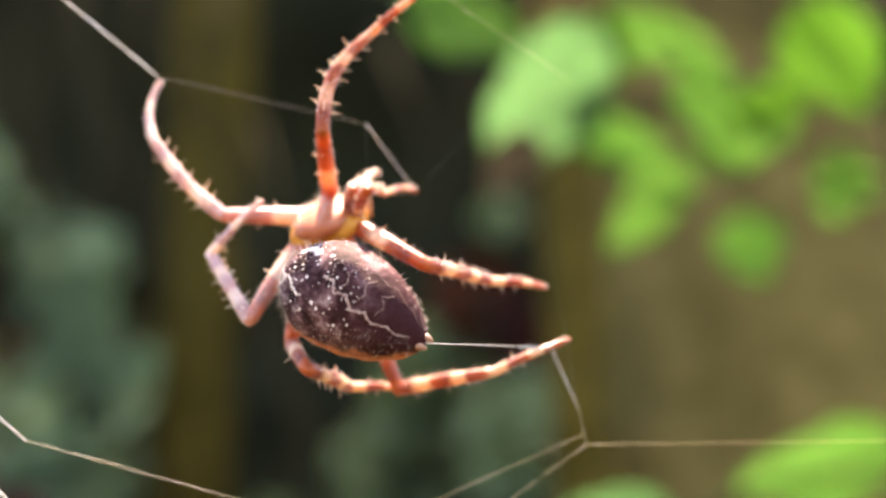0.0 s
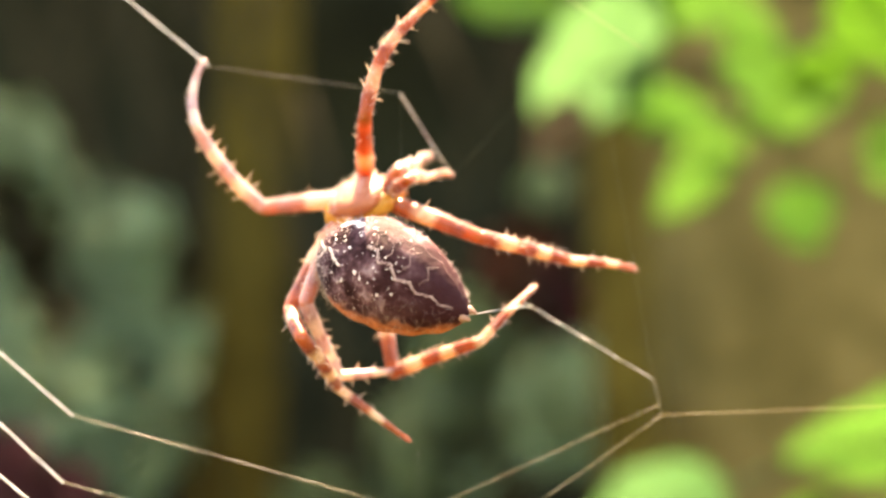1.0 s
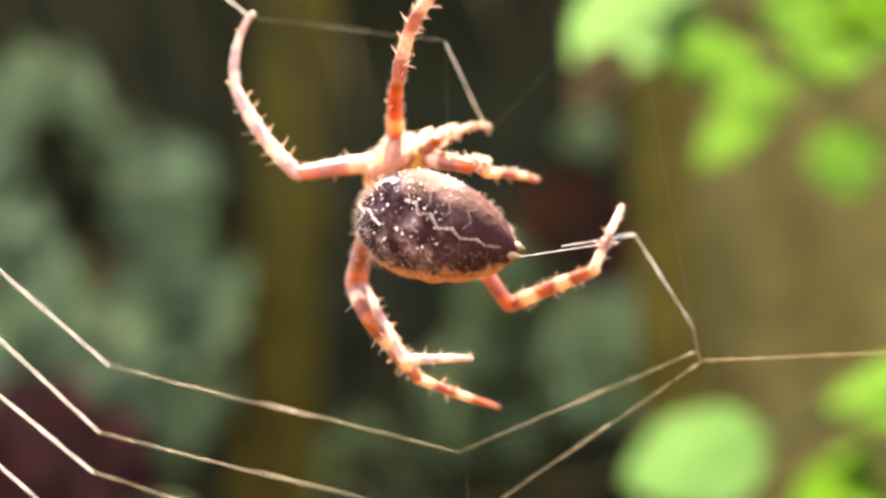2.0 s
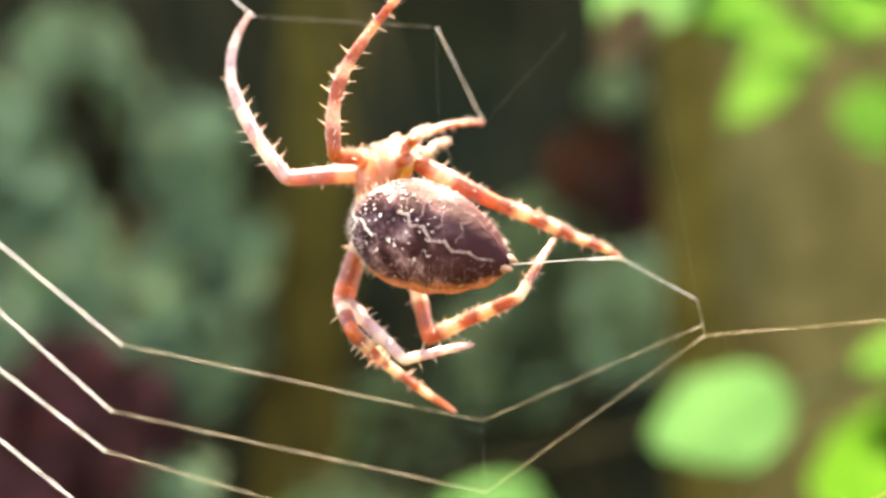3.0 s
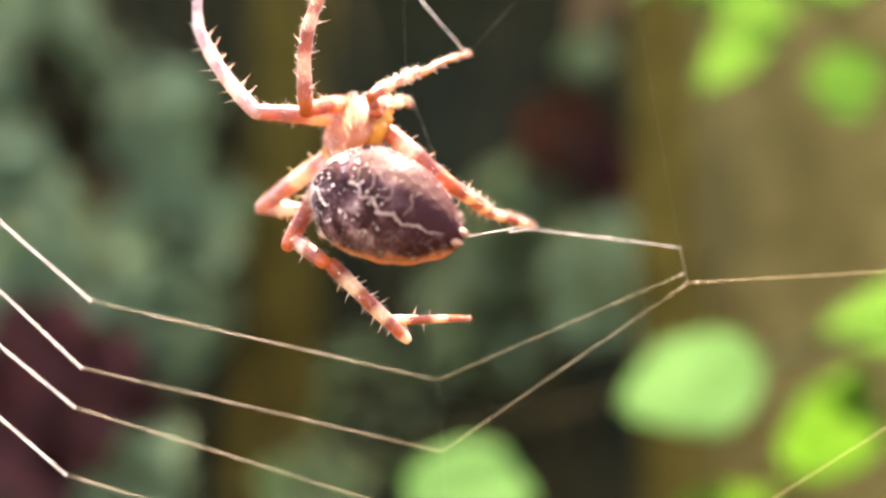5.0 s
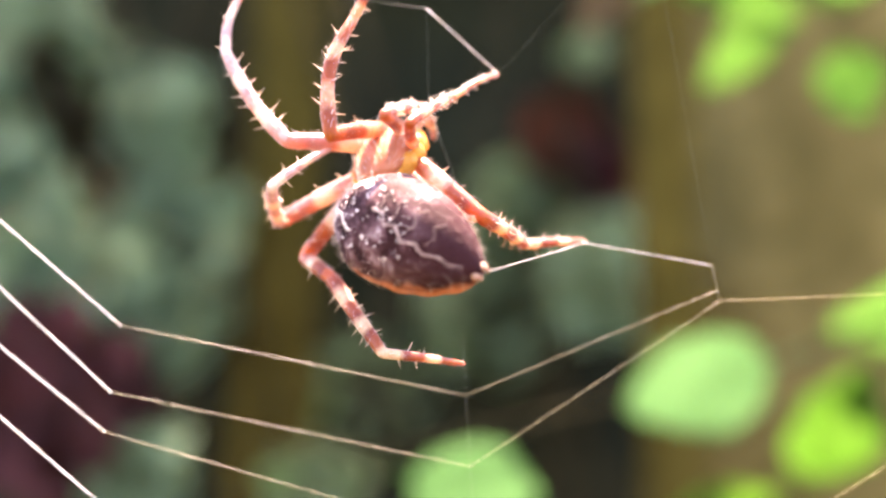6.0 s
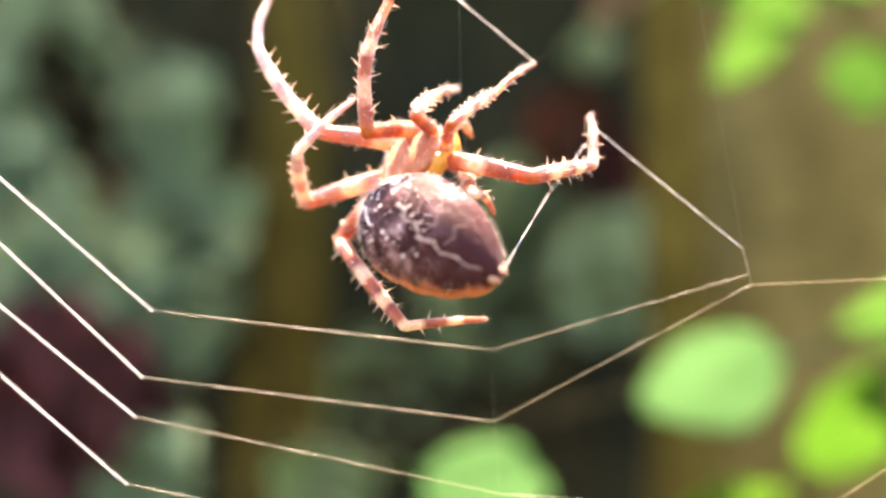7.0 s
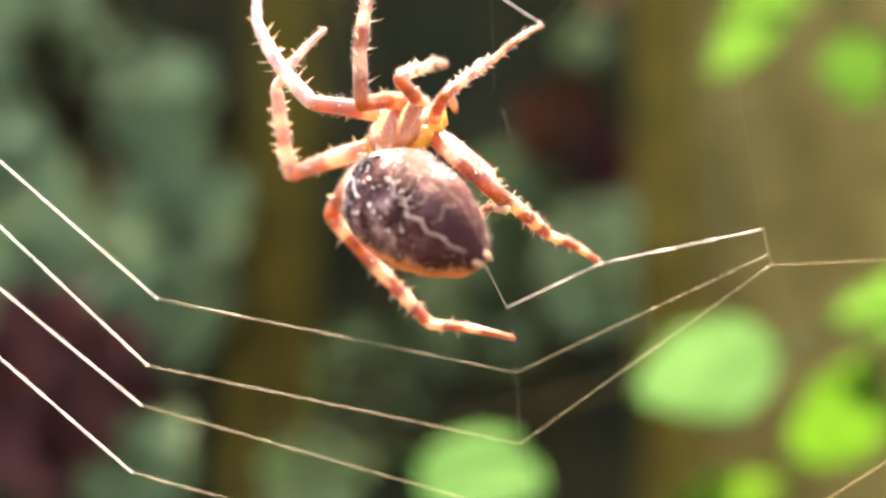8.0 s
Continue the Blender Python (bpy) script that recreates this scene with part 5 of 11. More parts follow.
    walk(legs['second_right'][2], [
        (0, pose(0.00959, 0.00189, -0.00248, -157.6, -45.4, 4.2)), (0.2, pose(0.00995, 0.00177, -0.00270, -158.7, -40.4, -0.2)), (0.4, pose(0.00993, 0.00186, -0.00229, -153.4, -45.0, -2.4)),
        (0.5, pose(0.01016, 0.00166, -0.00248, -152.0, -44.0, -5.2)), (0.7, pose(0.00984, 0.00086, -0.00295, -156.1, -42.4, -8.7)), (1, pose(0.01000, 0.00022, -0.00331, -159.2, -39.2, -4.9)),
        (1.2, pose(0.00925, 0.00067, -0.00354, -155.6, -37.8, -0.2)), (1.5, pose(0.00921, -0.00011, -0.00402, -160.3, -31.9, -1.9)), (1.7, pose(0.00864, -0.00053, -0.00429, -160.6, -30.6, -6.8)),
        (2.8, pose(0.00790, 0.00058, -0.00441, -158.1, -31.4, -22.5)), (3, pose(0.00762, 0.00043, -0.00455, -156.8, -32.5, -20.6)), (3.2, pose(0.00770, 0.00043, -0.00429, -155.7, -30.9, -19.5)),
        (3.5, pose(0.00789, 0.00046, -0.00409, -156.9, -32.6, -18.5)), (3.7, pose(0.00798, 0.00039, -0.00416, -156.4, -33.5, -16.7)), (4, pose(0.00708, 0.00064, -0.00508, -150.7, -24.8, -1.2)),
        (4.2, pose(0.00696, -0.00008, -0.00510, -157.3, -25.4, 2.9)), (4.5, pose(0.00738, 0.00013, -0.00483, -158.6, -26.6, 3.1)), (4.7, pose(0.00783, 0.00064, -0.00427, -157.0, -30.8, 6.6)),
        (5.8, pose(0.00946, 0.00191, -0.00218, -170.1, 9.7, -36.2)), (6, pose(0.00945, 0.00201, -0.00216, -179.3, 15.6, -80.5)), (6.5, pose(0.00933, 0.00222, -0.00202, 175.6, 13.8, -103.3)),
        (6.8, pose(0.00907, 0.00387, -0.00109, -140.1, 5.3, -60.7)), (7, pose(0.00915, 0.00387, -0.00095, -135.4, -13.4, -42.2)), (7.2, pose(0.00831, 0.00472, 0.00004, -131.1, -25.9, -34.1)),
        (7.5, pose(0.00809, 0.00553, 0.00046, -130.6, -33.3, -29.2)), (7.8, pose(0.00864, 0.00426, -0.00026, -144.5, -26.5, -14.0)), (8, pose(0.00934, 0.00432, -0.00109, -148.1, -31.6, -12.6))])
    walk(legs['third_right'][0], [
        (0, pose(0.00582, -0.00032, -0.00165, 100.4, -99.6, -12.7)), (0.2, pose(0.00571, -0.00067, -0.00187, 110.8, -98.7, -24.0)), (0.4, pose(0.00575, -0.00050, -0.00171, 83.7, -99.9, 7.1)),
        (0.5, pose(0.00586, -0.00035, -0.00172, 71.6, -99.1, 15.0)), (0.7, pose(0.00583, -0.00053, -0.00182, 83.7, -98.8, 3.6)), (1, pose(0.00567, -0.00074, -0.00189, 36.0, -107.8, 63.5)),
        (1.2, pose(0.00578, -0.00052, -0.00183, 115.7, -101.9, -20.3)), (1.5, pose(0.00555, -0.00103, -0.00212, -25.5, -67.1, 114.1)), (1.7, pose(0.00558, -0.00115, -0.00215, -14.2, -49.4, 96.7)),
        (2.8, pose(0.00580, -0.00010, -0.00205, 22.7, -113.8, 55.7)), (3, pose(0.00577, 0.00004, -0.00198, 23.9, -116.3, 61.3)), (3.2, pose(0.00576, -0.00024, -0.00204, 40.9, -110.3, 54.1)),
        (3.5, pose(0.00576, -0.00026, -0.00203, -16.5, -62.7, 92.1)), (3.7, pose(0.00576, -0.00033, -0.00204, -17.5, -66.2, 92.3)), (4, pose(0.00593, 0.00003, -0.00162, 49.3, -94.8, 20.8)),
        (4.2, pose(0.00582, -0.00050, -0.00182, 24.8, -97.1, 44.6)), (4.5, pose(0.00586, -0.00032, -0.00174, 18.2, -101.5, 55.3)), (4.7, pose(0.00591, -0.00003, -0.00160, 12.1, -108.3, 62.5)),
        (5.8, pose(0.00558, -0.00058, -0.00183, 25.3, -101.1, 52.6)), (6, pose(0.00560, -0.00046, -0.00180, 22.8, -102.5, 56.0)), (6.5, pose(0.00563, -0.00029, -0.00174, 38.9, -100.0, 44.7)),
        (6.8, pose(0.00568, -0.00004, -0.00161, 17.5, -122.4, 76.9)), (7, pose(0.00560, -0.00027, -0.00169, 78.4, -103.2, 25.9)), (7.2, pose(0.00575, 0.00020, -0.00128, 30.8, -113.6, 58.3)),
        (7.5, pose(0.00579, 0.00057, -0.00115, 45.7, -107.3, 47.7)), (7.8, pose(0.00577, 0.00024, -0.00117, 32.5, -107.3, 52.5)), (8, pose(0.00563, -0.00007, -0.00150, 47.6, -101.1, 35.8))])
    walk(legs['third_right'][1], [
        (0, pose(0.00553, -0.00731, -0.00144, -157.1, -27.7, -62.4)), (0.2, pose(0.00530, -0.00765, -0.00149, -160.3, -30.5, -69.3)), (0.4, pose(0.00585, -0.00750, -0.00184, -156.8, -38.4, -74.5)),
        (0.5, pose(0.00547, -0.00733, -0.00207, 27.4, -128.1, 93.0)), (0.7, pose(0.00552, -0.00752, -0.00194, 28.3, -120.6, 84.0)), (1, pose(0.00695, -0.00740, -0.00362, 23.6, -130.6, 93.5)),
        (1.2, pose(0.00637, -0.00747, -0.00120, -155.3, -17.7, -58.0)), (1.5, pose(0.00518, -0.00757, 0.00034, -157.6, -9.7, -50.5)), (1.7, pose(0.00448, -0.00647, 0.00227, -151.6, -14.6, -30.0)),
        (2.8, pose(0.00470, -0.00650, -0.00466, -175.5, -11.9, -59.3)), (3, pose(0.00550, -0.00635, -0.00482, 2.8, -147.2, 107.0)), (3.2, pose(0.00656, -0.00695, -0.00387, -167.1, -11.5, -74.3)),
        (3.5, pose(0.00399, -0.00630, 0.00104, -154.7, -6.2, -50.4)), (3.7, pose(0.00391, -0.00652, 0.00065, -158.2, -10.5, -47.6)), (4, pose(0.00357, -0.00655, -0.00200, -169.9, 8.5, -69.6)),
        (4.2, pose(0.00339, -0.00702, -0.00260, -173.9, 7.3, -87.7)), (4.5, pose(0.00394, -0.00692, -0.00307, -170.3, 3.2, -88.6)), (4.7, pose(0.00421, -0.00647, -0.00375, -166.1, 5.8, -82.1)),
        (5.8, pose(0.00419, -0.00733, -0.00305, -165.7, 4.1, -78.4)), (6, pose(0.00432, -0.00720, -0.00320, -163.9, 3.4, -76.0)), (6.5, pose(0.00490, -0.00719, -0.00268, -163.4, 3.9, -74.0)),
        (6.8, pose(0.00645, -0.00601, -0.00518, -148.1, -4.2, -59.0)), (7, pose(0.00736, -0.00704, -0.00201, -139.7, -19.9, -55.7)), (7.2, pose(0.00590, -0.00637, -0.00369, -146.9, -6.8, -42.5)),
        (7.5, pose(0.00636, -0.00625, -0.00261, -145.8, -4.5, -36.4)), (7.8, pose(0.00533, -0.00652, -0.00293, -157.8, -11.4, -47.8)), (8, pose(0.00489, -0.00697, -0.00241, -166.8, -10.3, -58.8))])
    walk(legs['third_right'][2], [
        (0, pose(0.00944, -0.00874, -0.00731, -154.0, -36.7, -65.1)), (0.2, pose(0.00878, -0.01001, -0.00734, -155.3, -40.0, -71.1)), (0.4, pose(0.00968, -0.01070, -0.00703, -152.9, -36.6, -69.0)),
        (0.5, pose(0.00904, -0.01218, -0.00601, -154.4, -31.9, -67.9)), (0.7, pose(0.00835, -0.01330, -0.00517, 22.5, -139.2, 105.1)), (1, pose(0.01014, -0.01222, -0.00792, 25.0, -133.9, 103.0)),
        (1.2, pose(0.00998, -0.00756, -0.00743, -157.9, -36.9, -74.8)), (1.5, pose(0.00801, -0.00669, -0.00622, -161.5, -28.5, -74.6)), (1.7, pose(0.00758, -0.00430, -0.00386, -156.1, -25.0, -68.8)),
        (2.8, pose(0.00593, -0.00748, -0.01168, 7.3, -160.9, 99.4)), (3, pose(0.00698, -0.00997, -0.01086, -168.0, -17.3, -82.2)), (3.2, pose(0.00848, -0.00786, -0.01075, 13.0, -160.7, 95.2)),
        (3.5, pose(0.00681, -0.00488, -0.00543, -162.6, -21.9, -82.2)), (3.7, pose(0.00671, -0.00562, -0.00592, -165.7, -10.6, -79.1)), (4, pose(0.00439, -0.00513, -0.00901, 6.9, 164.7, 91.5)),
        (4.2, pose(0.00412, -0.00608, -0.00970, 4.6, 170.7, 81.4)), (4.5, pose(0.00514, -0.00649, -0.01016, 9.6, 172.9, 86.6)), (4.7, pose(0.00583, -0.00553, -0.01070, -165.4, 2.5, -85.5)),
        (5.8, pose(0.00583, -0.00648, -0.01001, -145.5, -19.1, -79.3)), (6, pose(0.00616, -0.00631, -0.01010, -147.3, -25.8, -73.0)), (6.5, pose(0.00675, -0.00617, -0.00957, -145.1, -32.3, -70.7)),
        (6.8, pose(0.00995, -0.00443, -0.01128, -117.8, -38.5, -53.2)), (7, pose(0.01226, -0.00596, -0.00718, -106.8, -50.5, -30.0)), (7.2, pose(0.00908, -0.00396, -0.00968, -115.8, -54.2, -49.4)),
        (7.5, pose(0.00914, -0.00327, -0.00854, -137.2, -43.0, -39.0)), (7.8, pose(0.00823, -0.00567, -0.00946, -161.5, -29.7, -52.2)), (8, pose(0.00694, -0.00720, -0.00931, -165.5, -22.8, -66.1))])
    walk(legs['hind_right'][0], [
        (0, pose(0.00499, -0.00049, -0.00123, 175.1, -18.6, -126.3)), (0.2, pose(0.00489, -0.00080, -0.00141, 179.7, -12.7, -125.0)), (0.4, pose(0.00490, -0.00062, -0.00129, -176.0, -19.4, -117.0)),
        (0.5, pose(0.00503, -0.00054, -0.00131, 169.3, -11.6, -124.7)), (0.7, pose(0.00501, -0.00070, -0.00138, 151.8, -8.6, -152.3)), (1, pose(0.00486, -0.00085, -0.00142, 168.5, -22.5, -149.0)),
        (1.2, pose(0.00497, -0.00070, -0.00138, 174.8, -17.0, -141.7)), (1.5, pose(0.00476, -0.00113, -0.00160, 178.9, -17.3, -137.5)), (1.7, pose(0.00478, -0.00126, -0.00165, -174.1, -25.3, -130.4)),
        (2.8, pose(0.00508, -0.00054, -0.00163, 151.1, -26.3, -140.6)), (3, pose(0.00508, -0.00043, -0.00155, 160.8, -33.0, -143.0)), (3.2, pose(0.00503, -0.00064, -0.00159, 163.7, -29.0, -146.1)),
        (3.5, pose(0.00503, -0.00065, -0.00156, 172.0, -28.3, -142.3)), (3.7, pose(0.00502, -0.00069, -0.00156, 175.0, -24.8, -138.1)), (4, pose(0.00510, -0.00036, -0.00138, 163.9, -16.8, -135.3)),
        (4.2, pose(0.00497, -0.00080, -0.00152, 160.7, -23.2, -143.0)), (4.5, pose(0.00501, -0.00064, -0.00146, 148.4, -23.2, -155.2)), (4.7, pose(0.00508, -0.00042, -0.00135, 152.6, -12.5, -169.7)),
        (5.8, pose(0.00469, -0.00078, -0.00156, 140.8, -17.6, 136.4)), (6, pose(0.00472, -0.00069, -0.00153, 152.9, -34.4, 110.5)), (6.5, pose(0.00476, -0.00056, -0.00148, 162.2, -43.9, 93.0)),
        (6.8, pose(0.00481, -0.00034, -0.00138, 163.9, -60.1, 92.2)), (7, pose(0.00471, -0.00049, -0.00141, 166.2, -64.9, 91.9)), (7.2, pose(0.00486, -0.00011, -0.00115, 165.6, -69.4, 95.0)),
        (7.5, pose(0.00494, 0.00018, -0.00103, 168.0, -69.0, 90.9)), (7.8, pose(0.00487, -0.00005, -0.00104, 176.0, -58.9, 72.1)), (8, pose(0.00475, -0.00031, -0.00124, -175.8, -45.0, 49.9))])
    walk(legs['hind_right'][1], [
        (0, pose(0.00298, -0.00209, -0.00860, 175.9, -53.8, -118.9)), (0.2, pose(0.00387, -0.00219, -0.00902, -176.5, -72.5, -120.3)), (0.4, pose(0.00421, -0.00317, -0.00863, -170.0, -79.5, -120.3)),
        (0.5, pose(0.00296, -0.00098, -0.00882, 168.8, -73.0, -112.9)), (0.7, pose(0.00238, 0.00209, -0.00818, 152.3, -72.1, -114.5)), (1, pose(0.00155, -0.00102, -0.00848, 167.2, -65.7, -126.3)),
        (1.2, pose(0.00275, -0.00155, -0.00881, 173.3, -76.0, -117.5)), (1.5, pose(0.00294, -0.00258, -0.00904, 176.6, -69.3, -118.5)), (1.7, pose(0.00324, -0.00430, -0.00867, -178.1, -64.3, -117.8)),
        (2.8, pose(0.00035, 0.00046, -0.00775, 147.3, -57.8, -119.8)), (3, pose(0.00033, -0.00080, -0.00772, 144.3, -73.9, -106.7)), (3.2, pose(0.00079, -0.00085, -0.00814, 126.4, -80.3, -82.7)),
        (3.5, pose(0.00147, -0.00203, -0.00837, 157.6, -76.7, -107.1)), (3.7, pose(0.00215, -0.00237, -0.00862, 170.4, -72.2, -114.9)), (4, pose(0.00204, -0.00035, -0.00855, 150.4, -72.9, -95.6)),
        (4.2, pose(0.00111, -0.00049, -0.00829, 140.3, -77.2, -95.7)), (4.5, pose(0.00092, 0.00196, -0.00757, 119.8, -76.9, -86.3)), (4.7, pose(0.00296, 0.00284, -0.00812, 152.3, -76.5, -95.8)),
        (5.8, pose(0.00677, 0.00405, -0.00732, -169.2, -85.6, -114.5)), (6, pose(0.00668, 0.00423, -0.00726, -146.6, -85.8, -136.4)), (6.5, pose(0.00686, 0.00471, -0.00683, -122.7, -85.3, -156.7)),
        (6.8, pose(0.00673, 0.00623, -0.00511, -103.4, -81.8, -163.9)), (7, pose(0.00634, 0.00643, -0.00462, -112.3, -78.8, -152.1)), (7.2, pose(0.00617, 0.00711, -0.00380, -115.2, -75.3, -145.1)),
        (7.5, pose(0.00645, 0.00733, -0.00377, -113.9, -76.1, -152.2)), (7.8, pose(0.00744, 0.00612, -0.00505, -118.3, -77.0, -152.3)), (8, pose(0.00785, 0.00427, -0.00674, -83.7, -80.1, 169.8))])
    walk(legs['hind_right'][2], [
        (0, pose(0.00046, -0.00584, -0.01190, -62.9, -67.1, -169.6)), (0.2, pose(0.00148, -0.00697, -0.01070, -78.7, -70.4, -159.4)), (0.4, pose(0.00232, -0.00834, -0.00964, -109.6, -67.2, -124.8)),
        (0.5, pose(-0.00008, -0.00540, -0.01042, -129.8, -65.1, -114.7)), (0.7, pose(-0.00194, -0.00113, -0.00970, -42.6, -67.7, 143.3)), (1, pose(-0.00240, -0.00430, -0.01072, -29.7, -67.5, 159.1)),
        (1.2, pose(-0.00033, -0.00603, -0.01015, -47.6, -68.7, 179.8)), (1.5, pose(0.00016, -0.00702, -0.01102, -47.0, -67.6, 176.7)), (1.7, pose(0.00105, -0.00885, -0.01110, -43.2, -64.2, 170.6)),
        (2.8, pose(-0.00426, -0.00149, -0.01026, -64.7, -67.5, -177.9)), (3, pose(-0.00406, -0.00404, -0.00899, -64.9, -69.9, -164.0)), (3.2, pose(-0.00326, -0.00467, -0.00869, -77.3, -70.6, -150.2)),
        (3.5, pose(-0.00205, -0.00622, -0.00955, -70.3, -69.5, -155.5)), (3.7, pose(-0.00091, -0.00674, -0.01030, -53.0, -65.1, -174.7)), (4, pose(-0.00116, -0.00471, -0.00999, -99.6, -64.6, -132.9)),
        (4.2, pose(-0.00287, -0.00431, -0.00925, -106.7, -69.3, -136.1)), (4.5, pose(-0.00375, -0.00106, -0.00820, -125.7, -72.3, -139.6)), (4.7, pose(-0.00011, -0.00170, -0.00927, -24.2, -37.4, 134.4)),
        (5.8, pose(0.00544, -0.00138, -0.00775, -29.5, -41.6, 115.9)), (6, pose(0.00543, -0.00122, -0.00760, -22.4, -47.8, 105.0)), (6.5, pose(0.00596, -0.00081, -0.00708, -15.2, -50.0, 88.3)),
        (6.8, pose(0.00701, 0.00064, -0.00530, -8.9, -59.9, 72.8)), (7, pose(0.00692, 0.00088, -0.00504, 1.0, -60.0, 64.0)), (7.2, pose(0.00718, 0.00164, -0.00440, 10.4, -63.8, 51.8)),
        (7.5, pose(0.00689, 0.00177, -0.00431, 19.0, -66.4, 44.0)), (7.8, pose(0.00744, 0.00055, -0.00565, 13.1, -65.3, 56.0)), (8, pose(0.00746, -0.00131, -0.00664, 7.4, -66.4, 58.9))])
    walk(legs['hind_right'][3], [
        (0, pose(0.00464, -0.01168, -0.01060, -114.2, -65.7, -93.9)), (0.2, pose(0.00526, -0.01320, -0.01022, -135.0, -58.4, -72.7)), (0.4, pose(0.00668, -0.01412, -0.01059, -143.8, -45.8, -57.8)),
        (0.5, pose(0.00325, -0.01159, -0.01239, -113.7, -61.2, -91.4)), (0.7, pose(-0.00090, -0.00806, -0.00766, -130.1, -57.7, -47.8)), (1, pose(0.00179, -0.00977, -0.00830, -121.5, -68.2, -65.4)),
        (1.2, pose(0.00424, -0.01144, -0.00836, -134.4, -59.9, -47.2)), (1.5, pose(0.00445, -0.01262, -0.00912, -124.6, -66.2, -65.9)), (1.7, pose(0.00495, -0.01456, -0.00878, -138.3, -58.6, -44.3)),
        (2.8, pose(-0.00114, -0.00798, -0.00906, -102.9, -62.5, -68.6)), (3, pose(0.00056, -0.00959, -0.00792, -140.1, -57.0, -36.9)), (3.2, pose(0.00159, -0.01010, -0.00816, -137.2, -59.7, -42.1)),
        (3.5, pose(0.00290, -0.01152, -0.00869, -126.6, -65.8, -49.5)), (3.7, pose(0.00359, -0.01218, -0.00845, -130.6, -65.3, -45.2)), (4, pose(0.00336, -0.01042, -0.01051, -130.7, -55.2, -47.8)),
        (4.2, pose(0.00057, -0.01071, -0.00999, -140.0, -56.7, -48.9)), (4.5, pose(-0.00301, -0.00820, -0.00949, -153.5, -49.2, -54.5)), (4.7, pose(0.00057, -0.00668, -0.00398, -150.9, -24.0, -13.3)),
        (5.8, pose(0.00405, -0.00674, -0.00300, -152.9, -35.7, 45.9)), (6, pose(0.00403, -0.00677, -0.00307, -172.1, -45.5, 76.0)), (6.5, pose(0.00389, -0.00615, -0.00254, 174.0, -37.1, 87.4)),
        (6.8, pose(0.00409, -0.00499, -0.00168, 169.0, -31.1, 96.4)), (7, pose(0.00427, -0.00486, -0.00139, -168.4, -25.8, 35.4)), (7.2, pose(0.00423, -0.00424, -0.00123, -155.6, -30.5, 18.0)),
        (7.5, pose(0.00398, -0.00433, -0.00155, -159.5, -42.9, 53.3)), (7.8, pose(0.00520, -0.00573, -0.00268, -179.7, -42.3, 83.2)), (8, pose(0.00484, -0.00748, -0.00374, 171.9, -44.5, 101.0))])
    walk(legs['third_left'][0], [
        (0, pose(0.00365, 0.00248, -0.00227, 91.4, -71.8, -81.9)), (0.2, pose(0.00362, 0.00219, -0.00247, -82.4, -109.4, 73.5)), (0.4, pose(0.00379, 0.00247, -0.00227, -61.9, -114.7, 64.1)),
        (0.5, pose(0.00361, 0.00239, -0.00236, -52.4, -112.9, 72.8)), (0.7, pose(0.00359, 0.00222, -0.00246, 79.3, -70.9, -69.4)), (1, pose(0.00361, 0.00216, -0.00248, 78.4, -75.0, -59.7)),
        (1.2, pose(0.00351, 0.00220, -0.00248, -38.4, -116.5, 58.9)), (1.5, pose(0.00341, 0.00180, -0.00273, -33.9, -118.9, 47.8)), (1.7, pose(0.00348, 0.00171, -0.00275, -35.9, -117.3, 48.1)),
        (2.8, pose(0.00275, 0.00161, -0.00293, -39.6, -128.1, 36.7)), (3, pose(0.00263, 0.00154, -0.00289, -40.9, -116.4, 47.3)), (3.2, pose(0.00276, 0.00155, -0.00290, -38.0, -120.7, 39.2)),
        (3.5, pose(0.00278, 0.00157, -0.00288, -35.0, -121.5, 36.7)), (3.7, pose(0.00281, 0.00155, -0.00289, -41.7, -117.4, 42.6)), (4, pose(0.00331, 0.00238, -0.00237, -80.9, -121.2, 54.2)),
        (4.2, pose(0.00341, 0.00208, -0.00251, -75.3, -115.7, 46.1)), (4.5, pose(0.00336, 0.00218, -0.00246, -69.2, -116.8, 33.6)), (4.7, pose(0.00330, 0.00233, -0.00235, -58.5, -119.9, 21.0)),
        (5.8, pose(0.00351, 0.00231, -0.00242, -71.4, -120.0, 30.8)), (6, pose(0.00343, 0.00235, -0.00242, -72.8, -118.7, 33.0)), (6.5, pose(0.00335, 0.00242, -0.00239, -74.5, -118.4, 36.3)),
        (6.8, pose(0.00333, 0.00260, -0.00228, -90.4, -119.2, 47.4)), (7, pose(0.00349, 0.00258, -0.00229, -82.2, -118.5, 35.4)), (7.2, pose(0.00350, 0.00293, -0.00193, 82.8, -59.0, -127.5)),
        (7.5, pose(0.00329, 0.00306, -0.00186, 74.5, -56.6, -116.5)), (7.8, pose(0.00356, 0.00301, -0.00180, -91.3, -119.9, 53.6)), (8, pose(0.00345, 0.00273, -0.00213, -68.2, -117.8, 25.6))])
